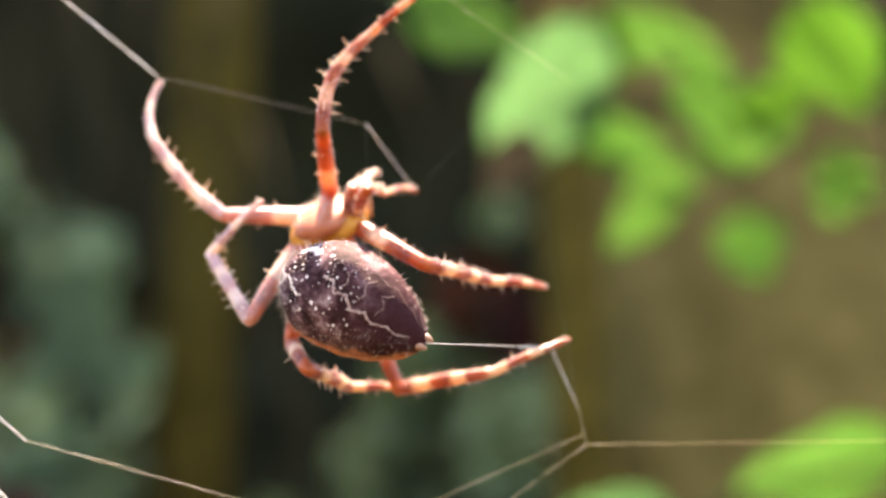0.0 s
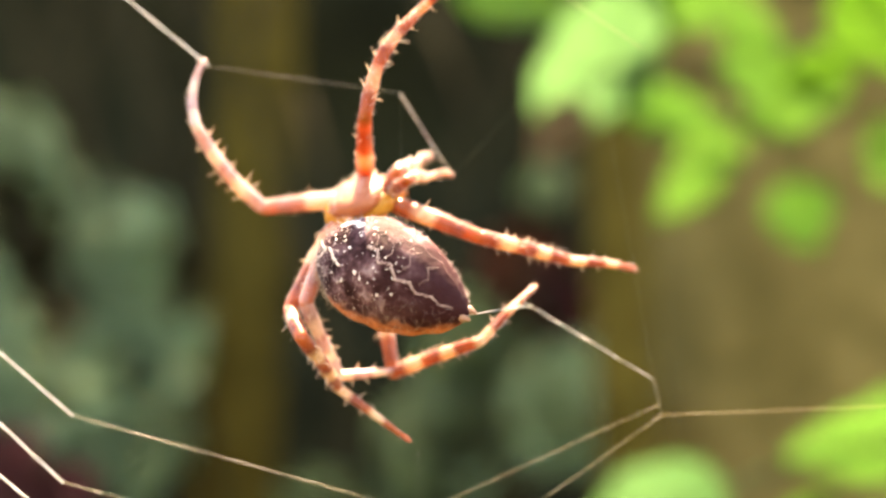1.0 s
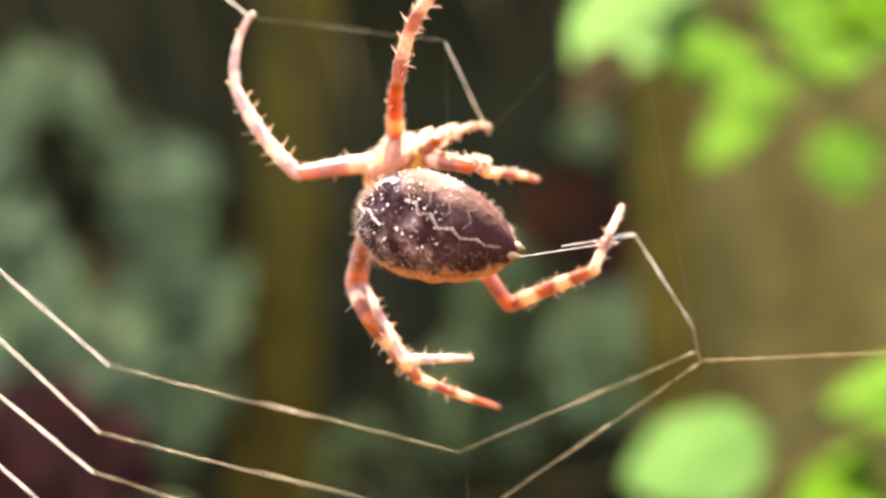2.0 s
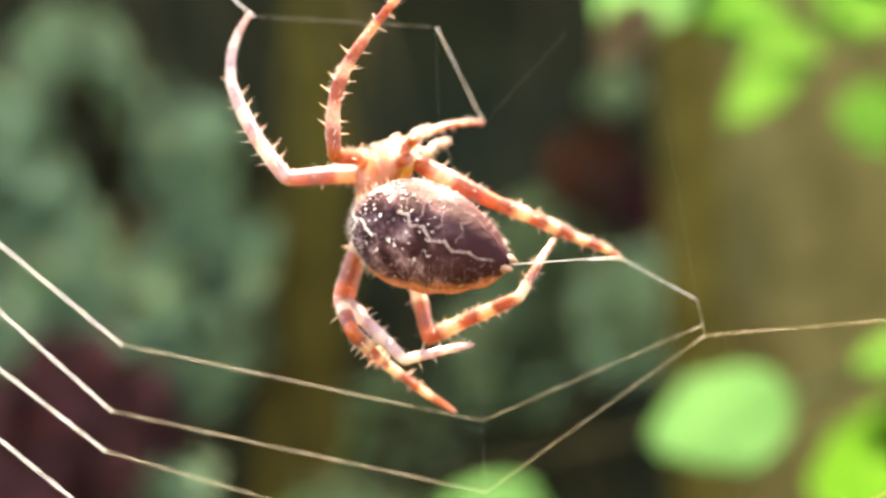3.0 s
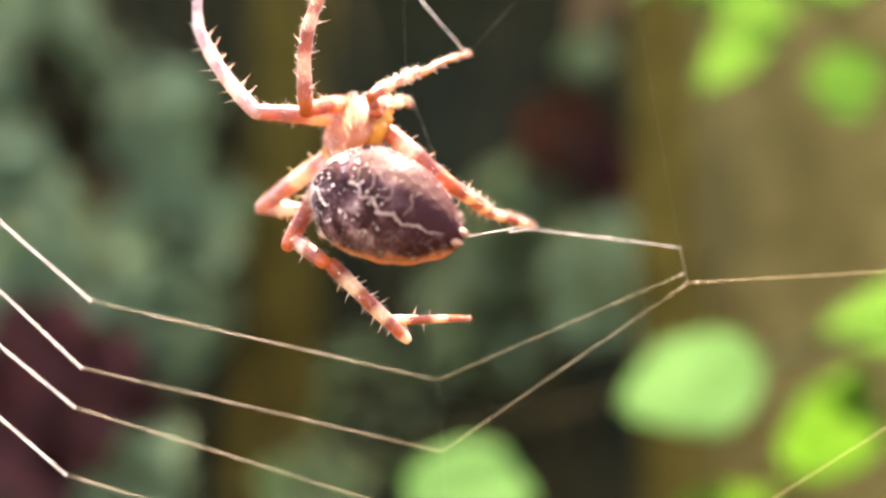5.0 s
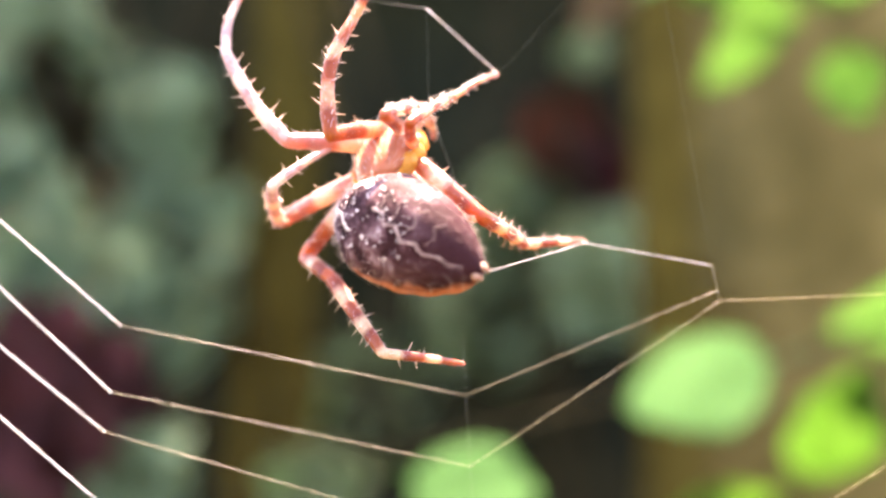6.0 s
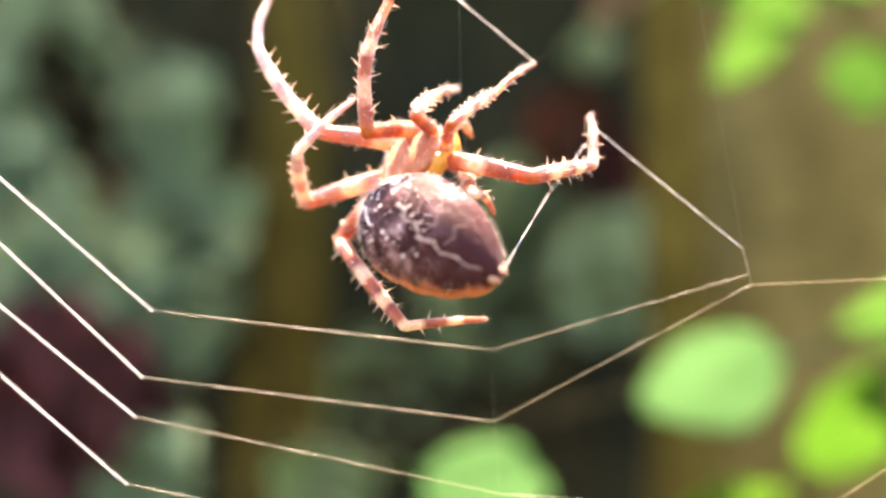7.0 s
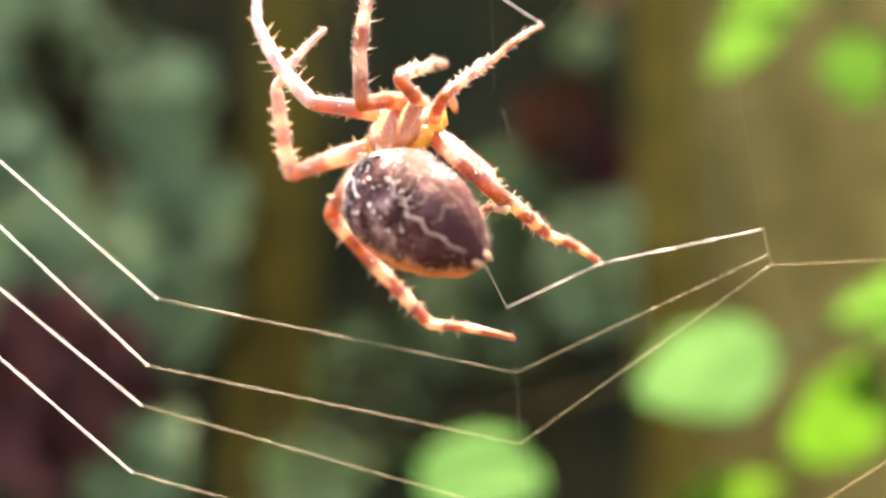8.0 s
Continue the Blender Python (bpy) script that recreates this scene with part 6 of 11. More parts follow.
    walk(legs['third_left'][1], [
        (0, pose(-0.00385, 0.00124, -0.00233, 9.2, -87.1, -121.9)), (0.2, pose(-0.00387, 0.00342, -0.00281, -11.2, -163.8, -29.5)), (0.4, pose(-0.00366, 0.00248, -0.00376, 29.2, -164.2, 21.9)),
        (0.5, pose(-0.00340, 0.00009, -0.00417, 11.2, 172.6, 57.5)), (0.7, pose(-0.00387, 0.00085, -0.00200, 17.5, -144.9, 54.7)), (1, pose(-0.00356, -0.00032, -0.00208, -2.3, -159.3, 53.0)),
        (1.2, pose(-0.00329, 0.00007, -0.00513, 43.9, -129.5, 43.3)), (1.5, pose(-0.00344, 0.00055, -0.00578, 36.7, -100.9, 21.8)), (1.7, pose(-0.00349, 0.00061, -0.00557, 11.8, -98.7, 42.7)),
        (2.8, pose(-0.00384, 0.00274, -0.00655, 31.4, -88.3, 32.3)), (3, pose(-0.00452, 0.00114, -0.00544, 120.1, -92.4, -50.3)), (3.2, pose(-0.00419, 0.00193, -0.00596, 39.7, -92.3, 26.2)),
        (3.5, pose(-0.00408, 0.00189, -0.00613, 24.1, -96.6, 45.0)), (3.7, pose(-0.00432, 0.00187, -0.00550, 16.4, -101.4, 54.1)), (4, pose(-0.00338, 0.00593, -0.00299, -45.9, -80.2, 133.1)),
        (4.2, pose(-0.00309, 0.00593, -0.00335, -21.7, -70.5, 105.5)), (4.5, pose(-0.00257, 0.00677, -0.00367, -24.8, -69.2, 113.0)), (4.7, pose(-0.00224, 0.00714, -0.00433, 19.4, -122.5, 68.5)),
        (5.8, pose(-0.00198, 0.00742, -0.00363, -28.5, -3.0, -172.8)), (6, pose(-0.00218, 0.00736, -0.00350, -29.1, -4.2, -179.6)), (6.5, pose(-0.00243, 0.00726, -0.00336, -26.8, -1.2, -178.7)),
        (6.8, pose(-0.00223, 0.00778, -0.00225, -28.3, -4.9, -173.5)), (7, pose(-0.00161, 0.00819, -0.00278, -26.8, -5.4, -170.0)), (7.2, pose(-0.00199, 0.00816, -0.00144, -25.1, -5.6, -158.8)),
        (7.5, pose(-0.00251, 0.00784, -0.00074, -22.4, -2.6, -149.0)), (7.8, pose(-0.00247, 0.00763, -0.00171, -16.5, -9.6, -141.0)), (8, pose(-0.00185, 0.00801, -0.00344, -11.8, -22.0, -136.8))])
    walk(legs['third_left'][2], [
        (0, pose(-0.00123, 0.00750, -0.00199, -56.8, -64.5, -133.8)), (0.2, pose(-0.00484, 0.00549, -0.00921, 69.9, -110.8, 49.5)), (0.4, pose(-0.00392, -0.00121, -0.00947, 46.4, -119.1, 73.2)),
        (0.5, pose(-0.00183, 0.00010, -0.01078, 123.9, -117.3, -3.4)), (0.7, pose(-0.00436, -0.00337, -0.00731, 27.6, -142.3, 78.5)), (1, pose(-0.00522, -0.00207, -0.00844, 42.0, -135.4, 91.3)),
        (1.2, pose(-0.00280, -0.00595, -0.00825, 63.4, -119.5, 66.3)), (1.5, pose(-0.00690, -0.00521, -0.00681, 23.7, -140.9, 93.7)), (1.7, pose(-0.00738, -0.00488, -0.00658, 23.5, -145.1, 98.6)),
        (2.8, pose(-0.00685, -0.00336, -0.00637, 37.6, -128.6, 83.7)), (3, pose(-0.00688, -0.00524, -0.00530, -148.7, -42.8, -76.6)), (3.2, pose(-0.00697, -0.00428, -0.00617, 34.2, -126.8, 94.6)),
        (3.5, pose(-0.00648, -0.00443, -0.00684, 39.4, -119.5, 86.4)), (3.7, pose(-0.00651, -0.00444, -0.00680, 33.7, -122.6, 90.2)), (4, pose(-0.00376, -0.00081, -0.00219, 16.2, -141.8, 92.9)),
        (4.2, pose(-0.00392, -0.00048, -0.00124, 15.8, -151.9, 95.3)), (4.5, pose(-0.00294, 0.00035, -0.00149, -161.9, -3.4, -71.6)), (4.7, pose(-0.00213, 0.00128, -0.00778, 35.2, -122.0, 80.6)),
        (5.8, pose(-0.00126, 0.00424, 0.00233, -135.1, -44.7, -52.5)), (6, pose(-0.00172, 0.00406, 0.00242, -131.9, -48.9, -53.9)), (6.5, pose(-0.00224, 0.00420, 0.00271, -132.4, -46.9, -43.0)),
        (6.8, pose(-0.00136, 0.00463, 0.00371, -135.5, -43.3, -36.0)), (7, pose(-0.00052, 0.00527, 0.00326, -99.2, -61.0, -83.5)), (7.2, pose(-0.00039, 0.00569, 0.00469, -109.6, -55.1, -70.6)),
        (7.5, pose(-0.00093, 0.00577, 0.00554, -98.0, -55.0, -71.8)), (7.8, pose(-0.00041, 0.00681, 0.00471, -94.5, -60.2, -76.6)), (8, pose(0.00092, 0.00871, 0.00273, -79.8, -65.1, -93.7))])
    walk(legs['hind_left'][0], [
        (0, pose(0.00318, 0.00184, -0.00175, -29.6, -116.0, 57.6)), (0.2, pose(0.00314, 0.00158, -0.00191, -42.9, -112.1, 63.6)), (0.4, pose(0.00327, 0.00186, -0.00176, -39.3, -113.0, 70.5)),
        (0.5, pose(0.00315, 0.00174, -0.00185, -44.7, -116.3, 64.8)), (0.7, pose(0.00314, 0.00159, -0.00192, -38.4, -125.9, 32.7)), (1, pose(0.00314, 0.00157, -0.00191, -59.8, -107.4, 65.6)),
        (1.2, pose(0.00307, 0.00156, -0.00192, -30.2, -121.9, 44.8)), (1.5, pose(0.00298, 0.00123, -0.00211, -57.4, -111.8, 60.3)), (1.7, pose(0.00303, 0.00113, -0.00215, -42.8, -114.0, 51.8)),
        (2.8, pose(0.00254, 0.00088, -0.00235, 95.1, -65.6, -100.5)), (3, pose(0.00246, 0.00082, -0.00230, -62.2, -111.3, 66.4)), (3.2, pose(0.00253, 0.00085, -0.00231, -77.2, -110.5, 74.2)),
        (3.5, pose(0.00254, 0.00087, -0.00228, 77.7, -69.6, -86.1)), (3.7, pose(0.00256, 0.00088, -0.00227, 76.4, -69.8, -80.1)), (4, pose(0.00291, 0.00159, -0.00201, 68.5, -60.1, -69.0)),
        (4.2, pose(0.00296, 0.00135, -0.00210, 54.4, -61.3, -55.0)), (4.5, pose(0.00293, 0.00143, -0.00206, 49.3, -58.7, -44.1)), (4.7, pose(0.00290, 0.00155, -0.00198, 58.2, -62.2, -46.3)),
        (5.8, pose(0.00297, 0.00162, -0.00206, -36.6, -118.1, 12.9)), (6, pose(0.00291, 0.00164, -0.00205, -40.3, -119.1, 19.0)), (6.5, pose(0.00286, 0.00170, -0.00202, -40.3, -118.7, 18.0)),
        (6.8, pose(0.00285, 0.00186, -0.00194, -12.4, -115.0, -23.2)), (7, pose(0.00296, 0.00189, -0.00192, 13.7, -121.4, -56.1)), (7.2, pose(0.00299, 0.00217, -0.00168, 6.1, -110.4, -47.4)),
        (7.5, pose(0.00285, 0.00226, -0.00162, -12.2, -106.3, -27.8)), (7.8, pose(0.00303, 0.00226, -0.00156, -25.2, -117.6, -6.1)), (8, pose(0.00293, 0.00203, -0.00176, 12.0, -130.0, -51.7))])
    walk(legs['hind_left'][1], [
        (0, pose(-0.00301, -0.00108, -0.00457, -4.6, -71.4, 71.7)), (0.2, pose(-0.00361, -0.00068, -0.00395, 1.4, -65.3, 54.4)), (0.4, pose(-0.00291, -0.00154, -0.00399, 4.4, -69.4, 68.2)),
        (0.5, pose(-0.00357, -0.00031, -0.00418, -1.2, -66.6, 81.6)), (0.7, pose(-0.00330, 0.00292, -0.00532, -10.5, -71.3, 87.7)), (1, pose(-0.00415, 0.00098, -0.00302, -16.6, -70.8, 76.8)),
        (1.2, pose(-0.00341, 0.00038, -0.00530, -24.7, -85.8, 96.4)), (1.5, pose(-0.00427, 0.00111, -0.00359, 2.2, -73.4, 50.6)), (1.7, pose(-0.00399, 0.00034, -0.00436, 46.4, -86.3, 5.8)),
        (2.8, pose(-0.00482, 0.00164, -0.00262, 27.0, -75.7, 26.5)), (3, pose(-0.00483, 0.00049, -0.00356, 12.3, -75.1, 40.6)), (3.2, pose(-0.00483, 0.00133, -0.00288, 27.2, -81.5, 22.5)),
        (3.5, pose(-0.00478, 0.00185, -0.00173, 9.4, -72.3, 43.7)), (3.7, pose(-0.00481, 0.00125, -0.00167, 31.0, -85.1, 33.4)), (4, pose(-0.00436, 0.00132, -0.00066, 30.1, -76.9, 27.3)),
        (4.2, pose(-0.00414, 0.00100, -0.00003, 10.1, -68.0, 53.1)), (4.5, pose(-0.00394, 0.00027, 0.00044, 4.7, -72.4, 63.8)), (4.7, pose(-0.00403, -0.00031, -0.00016, -7.6, -82.9, 84.8)),
        (5.8, pose(-0.00313, 0.00474, -0.00486, -36.6, -81.9, 118.0)), (6, pose(-0.00331, 0.00456, -0.00479, -37.0, -79.7, 120.2)), (6.5, pose(-0.00333, 0.00472, -0.00473, -48.1, -80.7, 131.9)),
        (6.8, pose(-0.00255, 0.00590, -0.00499, -46.9, -82.9, 121.2)), (7, pose(-0.00192, 0.00600, -0.00567, -10.1, -69.3, 85.2)), (7.2, pose(-0.00226, 0.00671, -0.00424, 47.9, -92.9, 24.9)),
        (7.5, pose(-0.00256, 0.00688, -0.00365, 13.3, -96.1, 64.4)), (7.8, pose(-0.00253, 0.00603, -0.00466, 5.6, -126.5, 73.7)), (8, pose(-0.00172, 0.00542, -0.00642, 11.2, -133.0, 71.1))])
    walk(legs['hind_left'][2], [
        (0, pose(-0.00434, -0.00422, -0.00343, -160.1, -7.1, -61.7)), (0.2, pose(-0.00544, -0.00339, -0.00244, -157.0, -3.2, -19.8)), (0.4, pose(-0.00391, -0.00476, -0.00273, -159.0, -2.3, -37.3)),
        (0.5, pose(-0.00413, -0.00356, -0.00275, -157.4, -14.6, -48.6)), (0.7, pose(-0.00409, -0.00040, -0.00418, -156.9, -7.4, -46.1)), (1, pose(-0.00589, -0.00196, -0.00189, 179.3, -4.0, -77.2)),
        (1.2, pose(-0.00453, -0.00303, -0.00506, -158.6, -13.3, -74.7)), (1.5, pose(-0.00635, -0.00164, -0.00256, -3.8, -176.5, 79.9)), (1.7, pose(-0.00619, -0.00250, -0.00420, -2.2, -162.6, 71.8)),
        (2.8, pose(-0.00687, -0.00121, -0.00183, -8.1, -173.3, 61.9)), (3, pose(-0.00690, -0.00231, -0.00265, -2.4, 174.3, 59.8)), (3.2, pose(-0.00713, -0.00140, -0.00241, -2.6, -172.5, 59.0)),
        (3.5, pose(-0.00682, -0.00092, -0.00065, -7.1, -175.4, 53.5)), (3.7, pose(-0.00635, -0.00199, -0.00141, 4.6, -173.1, 61.7)), (4, pose(-0.00623, -0.00168, 0.00005, -12.0, 166.5, 51.2)),
        (4.2, pose(-0.00561, -0.00200, 0.00130, -6.8, -174.7, 50.8)), (4.5, pose(-0.00518, -0.00293, 0.00153, -1.0, 178.4, 58.5)), (4.7, pose(-0.00482, -0.00379, 0.00028, 9.5, -157.3, 63.5)),
        (5.8, pose(-0.00368, 0.00121, -0.00445, 17.7, -102.2, 49.4)), (6, pose(-0.00376, 0.00103, -0.00428, 24.7, -102.2, 43.7)), (6.5, pose(-0.00374, 0.00116, -0.00434, 45.7, -102.8, 25.1)),
        (6.8, pose(-0.00353, 0.00245, -0.00469, 37.5, -108.7, 38.6)), (7, pose(-0.00283, 0.00275, -0.00441, 42.2, -105.3, 32.9)), (7.2, pose(-0.00332, 0.00327, -0.00436, 23.8, -116.1, 57.7)),
        (7.5, pose(-0.00332, 0.00338, -0.00402, 18.3, -114.2, 64.5)), (7.8, pose(-0.00301, 0.00316, -0.00680, 29.4, -110.8, 57.0)), (8, pose(-0.00189, 0.00275, -0.00882, 10.5, -128.0, 74.2))])
    walk(legs['hind_left'][3], [
        (0, pose(-0.00190, -0.00381, -0.00987, -155.8, -29.4, -57.5)), (0.2, pose(-0.00419, -0.00097, -0.00879, -147.3, -47.5, -72.8)), (0.4, pose(-0.00221, -0.00295, -0.00917, -144.0, -41.4, -62.7)),
        (0.5, pose(-0.00107, -0.00301, -0.00891, 79.7, -115.4, 61.2)), (0.7, pose(-0.00157, 0.00089, -0.01048, -20.8, -65.0, 106.1)), (1, pose(-0.00587, -0.00245, -0.00877, 22.0, -118.1, 63.7)),
        (1.2, pose(-0.00172, -0.00380, -0.01131, 135.6, -129.7, -4.3)), (1.5, pose(-0.00688, -0.00198, -0.00943, 41.8, -127.5, 35.8)), (1.7, pose(-0.00708, -0.00438, -0.01078, 33.4, -130.1, 59.8)),
        (2.8, pose(-0.00810, -0.00146, -0.00861, 4.9, -155.3, 69.2)), (3, pose(-0.00681, -0.00157, -0.00951, 9.3, -139.6, 68.9)), (3.2, pose(-0.00786, -0.00201, -0.00924, 20.3, -120.0, 62.7)),
        (3.5, pose(-0.00783, -0.00086, -0.00748, 6.8, -150.4, 71.3)), (3.7, pose(-0.00625, -0.00298, -0.00823, -160.0, -10.7, -86.8)), (4, pose(-0.00635, 0.00045, -0.00651, 23.4, -143.1, 84.7)),
        (4.2, pose(-0.00664, -0.00197, -0.00552, 14.2, -159.5, 90.9)), (4.5, pose(-0.00518, -0.00270, -0.00536, -160.9, -15.6, -81.2)), (4.7, pose(-0.00497, -0.00665, -0.00600, -148.7, -30.9, -80.3)),
        (5.8, pose(-0.00626, -0.00504, -0.00584, -159.8, -28.1, -77.8)), (6, pose(-0.00619, -0.00529, -0.00560, -157.5, -28.8, -77.2)), (6.5, pose(-0.00591, -0.00530, -0.00541, -154.8, -28.7, -75.3)),
        (6.8, pose(-0.00497, -0.00407, -0.00645, -147.8, -29.6, -71.7)), (7, pose(-0.00446, -0.00382, -0.00576, -145.3, -32.6, -69.1)), (7.2, pose(-0.00400, -0.00301, -0.00714, -133.8, -34.3, -65.3)),
        (7.5, pose(-0.00394, -0.00295, -0.00671, -135.2, -37.5, -67.0)), (7.8, pose(-0.00324, -0.00339, -0.00893, -148.5, -39.2, -67.9)), (8, pose(-0.00214, -0.00274, -0.01300, 54.5, -100.4, 63.7))])
    walk(threads[0], [
        (0, pose(-0.02154, 0.00000, -0.00386, 49.7, -0.0, -90.0)), (0.2, pose(-0.02184, 0.00000, -0.00490, 49.7, -0.0, -90.0)), (0.4, pose(-0.02156, 0.00000, -0.00408, 49.6, -0.0, -90.0)),
        (0.5, pose(-0.02094, 0.00000, -0.00424, 49.6, -0.0, -90.0)), (0.7, pose(-0.02039, 0.00000, -0.00403, 49.6, -0.0, -90.0)), (1, pose(-0.02222, 0.00000, -0.00441, 49.7, -0.0, -90.0)),
        (1.2, pose(-0.02373, 0.00000, -0.00358, 49.7, -0.0, -90.0)), (1.5, pose(-0.02286, 0.00000, -0.00459, 49.6, -0.0, -90.0)), (1.7, pose(-0.02199, 0.00000, -0.00427, 49.5, -0.0, -90.0)),
        (2.8, pose(-0.02222, 0.00000, -0.00423, 50.6, -0.0, -90.0)), (3, pose(-0.02252, 0.00000, -0.00532, 51.0, -0.0, -90.0)), (3.2, pose(-0.02324, 0.00000, -0.00444, 51.0, -0.0, -90.0)),
        (3.5, pose(-0.02217, 0.00000, -0.00494, 50.9, -0.0, -90.0)), (3.7, pose(-0.02137, 0.00000, -0.00418, 50.3, -0.0, -90.0)), (4, pose(-0.02290, 0.00000, -0.00462, 49.6, -0.0, -90.0)),
        (4.2, pose(-0.02348, 0.00000, -0.00509, 49.1, -0.0, -90.0)), (4.5, pose(-0.02278, 0.00000, -0.00483, 49.0, -0.0, -90.0)), (4.7, pose(-0.02254, 0.00000, -0.00442, 49.0, -0.0, -90.0)),
        (5.8, pose(-0.02225, 0.00000, -0.00533, 48.9, -0.0, -90.0)), (6, pose(-0.02222, 0.00000, -0.00514, 48.9, -0.0, -90.0)), (6.5, pose(-0.02291, 0.00000, -0.00518, 48.8, -0.0, -90.0)),
        (6.8, pose(-0.02233, 0.00000, -0.00509, 48.9, -0.0, -90.0)), (7, pose(-0.02229, 0.00000, -0.00510, 48.9, -0.0, -90.0)), (7.2, pose(-0.02267, 0.00000, -0.00480, 48.9, -0.0, -90.0)),
        (7.5, pose(-0.02179, 0.00000, -0.00494, 48.8, -0.0, -90.0)), (7.8, pose(-0.02194, 0.00000, -0.00514, 48.8, -0.0, -90.0)), (8, pose(-0.02299, 0.00000, -0.00530, 48.7, -0.0, -90.0))])
    walk(threads[1], [
        (0, pose(-0.02198, 0.00000, -0.00843, 47.8, -0.0, -90.0)), (0.2, pose(-0.02229, 0.00000, -0.00946, 47.8, -0.0, -90.0)), (0.4, pose(-0.02203, 0.00000, -0.00866, 47.7, -0.0, -90.0)),
        (0.5, pose(-0.02143, 0.00000, -0.00883, 47.7, -0.0, -90.0)), (0.7, pose(-0.02089, 0.00000, -0.00864, 47.7, -0.0, -90.0)), (1, pose(-0.02273, 0.00000, -0.00904, 47.8, -0.0, -90.0)),
        (1.2, pose(-0.02424, 0.00000, -0.00823, 47.8, -0.0, -90.0)), (1.5, pose(-0.02340, 0.00000, -0.00926, 47.7, -0.0, -90.0)), (1.7, pose(-0.02255, 0.00000, -0.00896, 47.6, -0.0, -90.0)),
        (2.8, pose(-0.02286, 0.00000, -0.00897, 48.6, -0.0, -90.0)), (3, pose(-0.02316, 0.00000, -0.01006, 49.0, -0.0, -90.0)), (3.2, pose(-0.02389, 0.00000, -0.00919, 49.1, -0.0, -90.0)),
        (3.5, pose(-0.02282, 0.00000, -0.00968, 48.9, -0.0, -90.0)), (3.7, pose(-0.02203, 0.00000, -0.00891, 48.3, -0.0, -90.0)), (4, pose(-0.02356, 0.00000, -0.00934, 47.6, -0.0, -90.0)),
        (4.2, pose(-0.02414, 0.00000, -0.00980, 47.1, -0.0, -90.0)), (4.5, pose(-0.02344, 0.00000, -0.00952, 46.9, -0.0, -90.0)), (4.7, pose(-0.02320, 0.00000, -0.00911, 46.9, -0.0, -90.0)),
        (5.8, pose(-0.02292, 0.00000, -0.00999, 46.8, -0.0, -90.0)), (6, pose(-0.02289, 0.00000, -0.00979, 46.8, -0.0, -90.0)), (6.5, pose(-0.02358, 0.00000, -0.00982, 46.7, -0.0, -90.0)),
        (6.8, pose(-0.02299, 0.00000, -0.00972, 46.8, -0.0, -90.0)), (7, pose(-0.02295, 0.00000, -0.00973, 46.8, -0.0, -90.0)), (7.2, pose(-0.02334, 0.00000, -0.00942, 46.8, -0.0, -90.0)),
        (7.5, pose(-0.02246, 0.00000, -0.00956, 46.7, -0.0, -90.0)), (7.8, pose(-0.02260, 0.00000, -0.00974, 46.7, -0.0, -90.0)), (8, pose(-0.02366, 0.00000, -0.00990, 46.6, -0.0, -90.0))])
    walk(threads[2], [
        (0, pose(-0.02231, 0.00000, -0.01110, 51.5, -0.0, -90.0)), (0.2, pose(-0.02263, 0.00000, -0.01213, 51.5, -0.0, -90.0)), (0.4, pose(-0.02238, 0.00000, -0.01135, 51.5, -0.0, -90.0)),
        (0.5, pose(-0.02178, 0.00000, -0.01152, 51.5, -0.0, -90.0)), (0.7, pose(-0.02126, 0.00000, -0.01135, 51.5, -0.0, -90.0)), (1, pose(-0.02310, 0.00000, -0.01175, 51.5, -0.0, -90.0)),
        (1.2, pose(-0.02462, 0.00000, -0.01097, 51.5, -0.0, -90.0)), (1.5, pose(-0.02380, 0.00000, -0.01200, 51.5, -0.0, -90.0)), (1.7, pose(-0.02296, 0.00000, -0.01172, 51.4, -0.0, -90.0)),
        (2.8, pose(-0.02331, 0.00000, -0.01177, 52.5, -0.0, -90.0)), (3, pose(-0.02362, 0.00000, -0.01287, 52.9, -0.0, -90.0)), (3.2, pose(-0.02435, 0.00000, -0.01199, 52.9, -0.0, -90.0)),
        (3.5, pose(-0.02329, 0.00000, -0.01248, 52.8, -0.0, -90.0)), (3.7, pose(-0.02249, 0.00000, -0.01171, 52.2, -0.0, -90.0)), (4, pose(-0.02402, 0.00000, -0.01214, 51.5, -0.0, -90.0)),
        (4.2, pose(-0.02460, 0.00000, -0.01259, 50.9, -0.0, -90.0)), (4.5, pose(-0.02391, 0.00000, -0.01231, 50.8, -0.0, -90.0)), (4.7, pose(-0.02367, 0.00000, -0.01190, 50.7, -0.0, -90.0)),
        (5.8, pose(-0.02339, 0.00000, -0.01275, 50.6, -0.0, -90.0)), (6, pose(-0.02336, 0.00000, -0.01255, 50.6, -0.0, -90.0)), (6.5, pose(-0.02405, 0.00000, -0.01257, 50.6, -0.0, -90.0)),
        (6.8, pose(-0.02346, 0.00000, -0.01247, 50.6, -0.0, -90.0)), (7, pose(-0.02342, 0.00000, -0.01248, 50.6, -0.0, -90.0)), (7.2, pose(-0.02381, 0.00000, -0.01217, 50.6, -0.0, -90.0)),
        (7.5, pose(-0.02293, 0.00000, -0.01229, 50.6, -0.0, -90.0)), (7.8, pose(-0.02307, 0.00000, -0.01247, 50.5, -0.0, -90.0)), (8, pose(-0.02412, 0.00000, -0.01262, 50.4, -0.0, -90.0))])
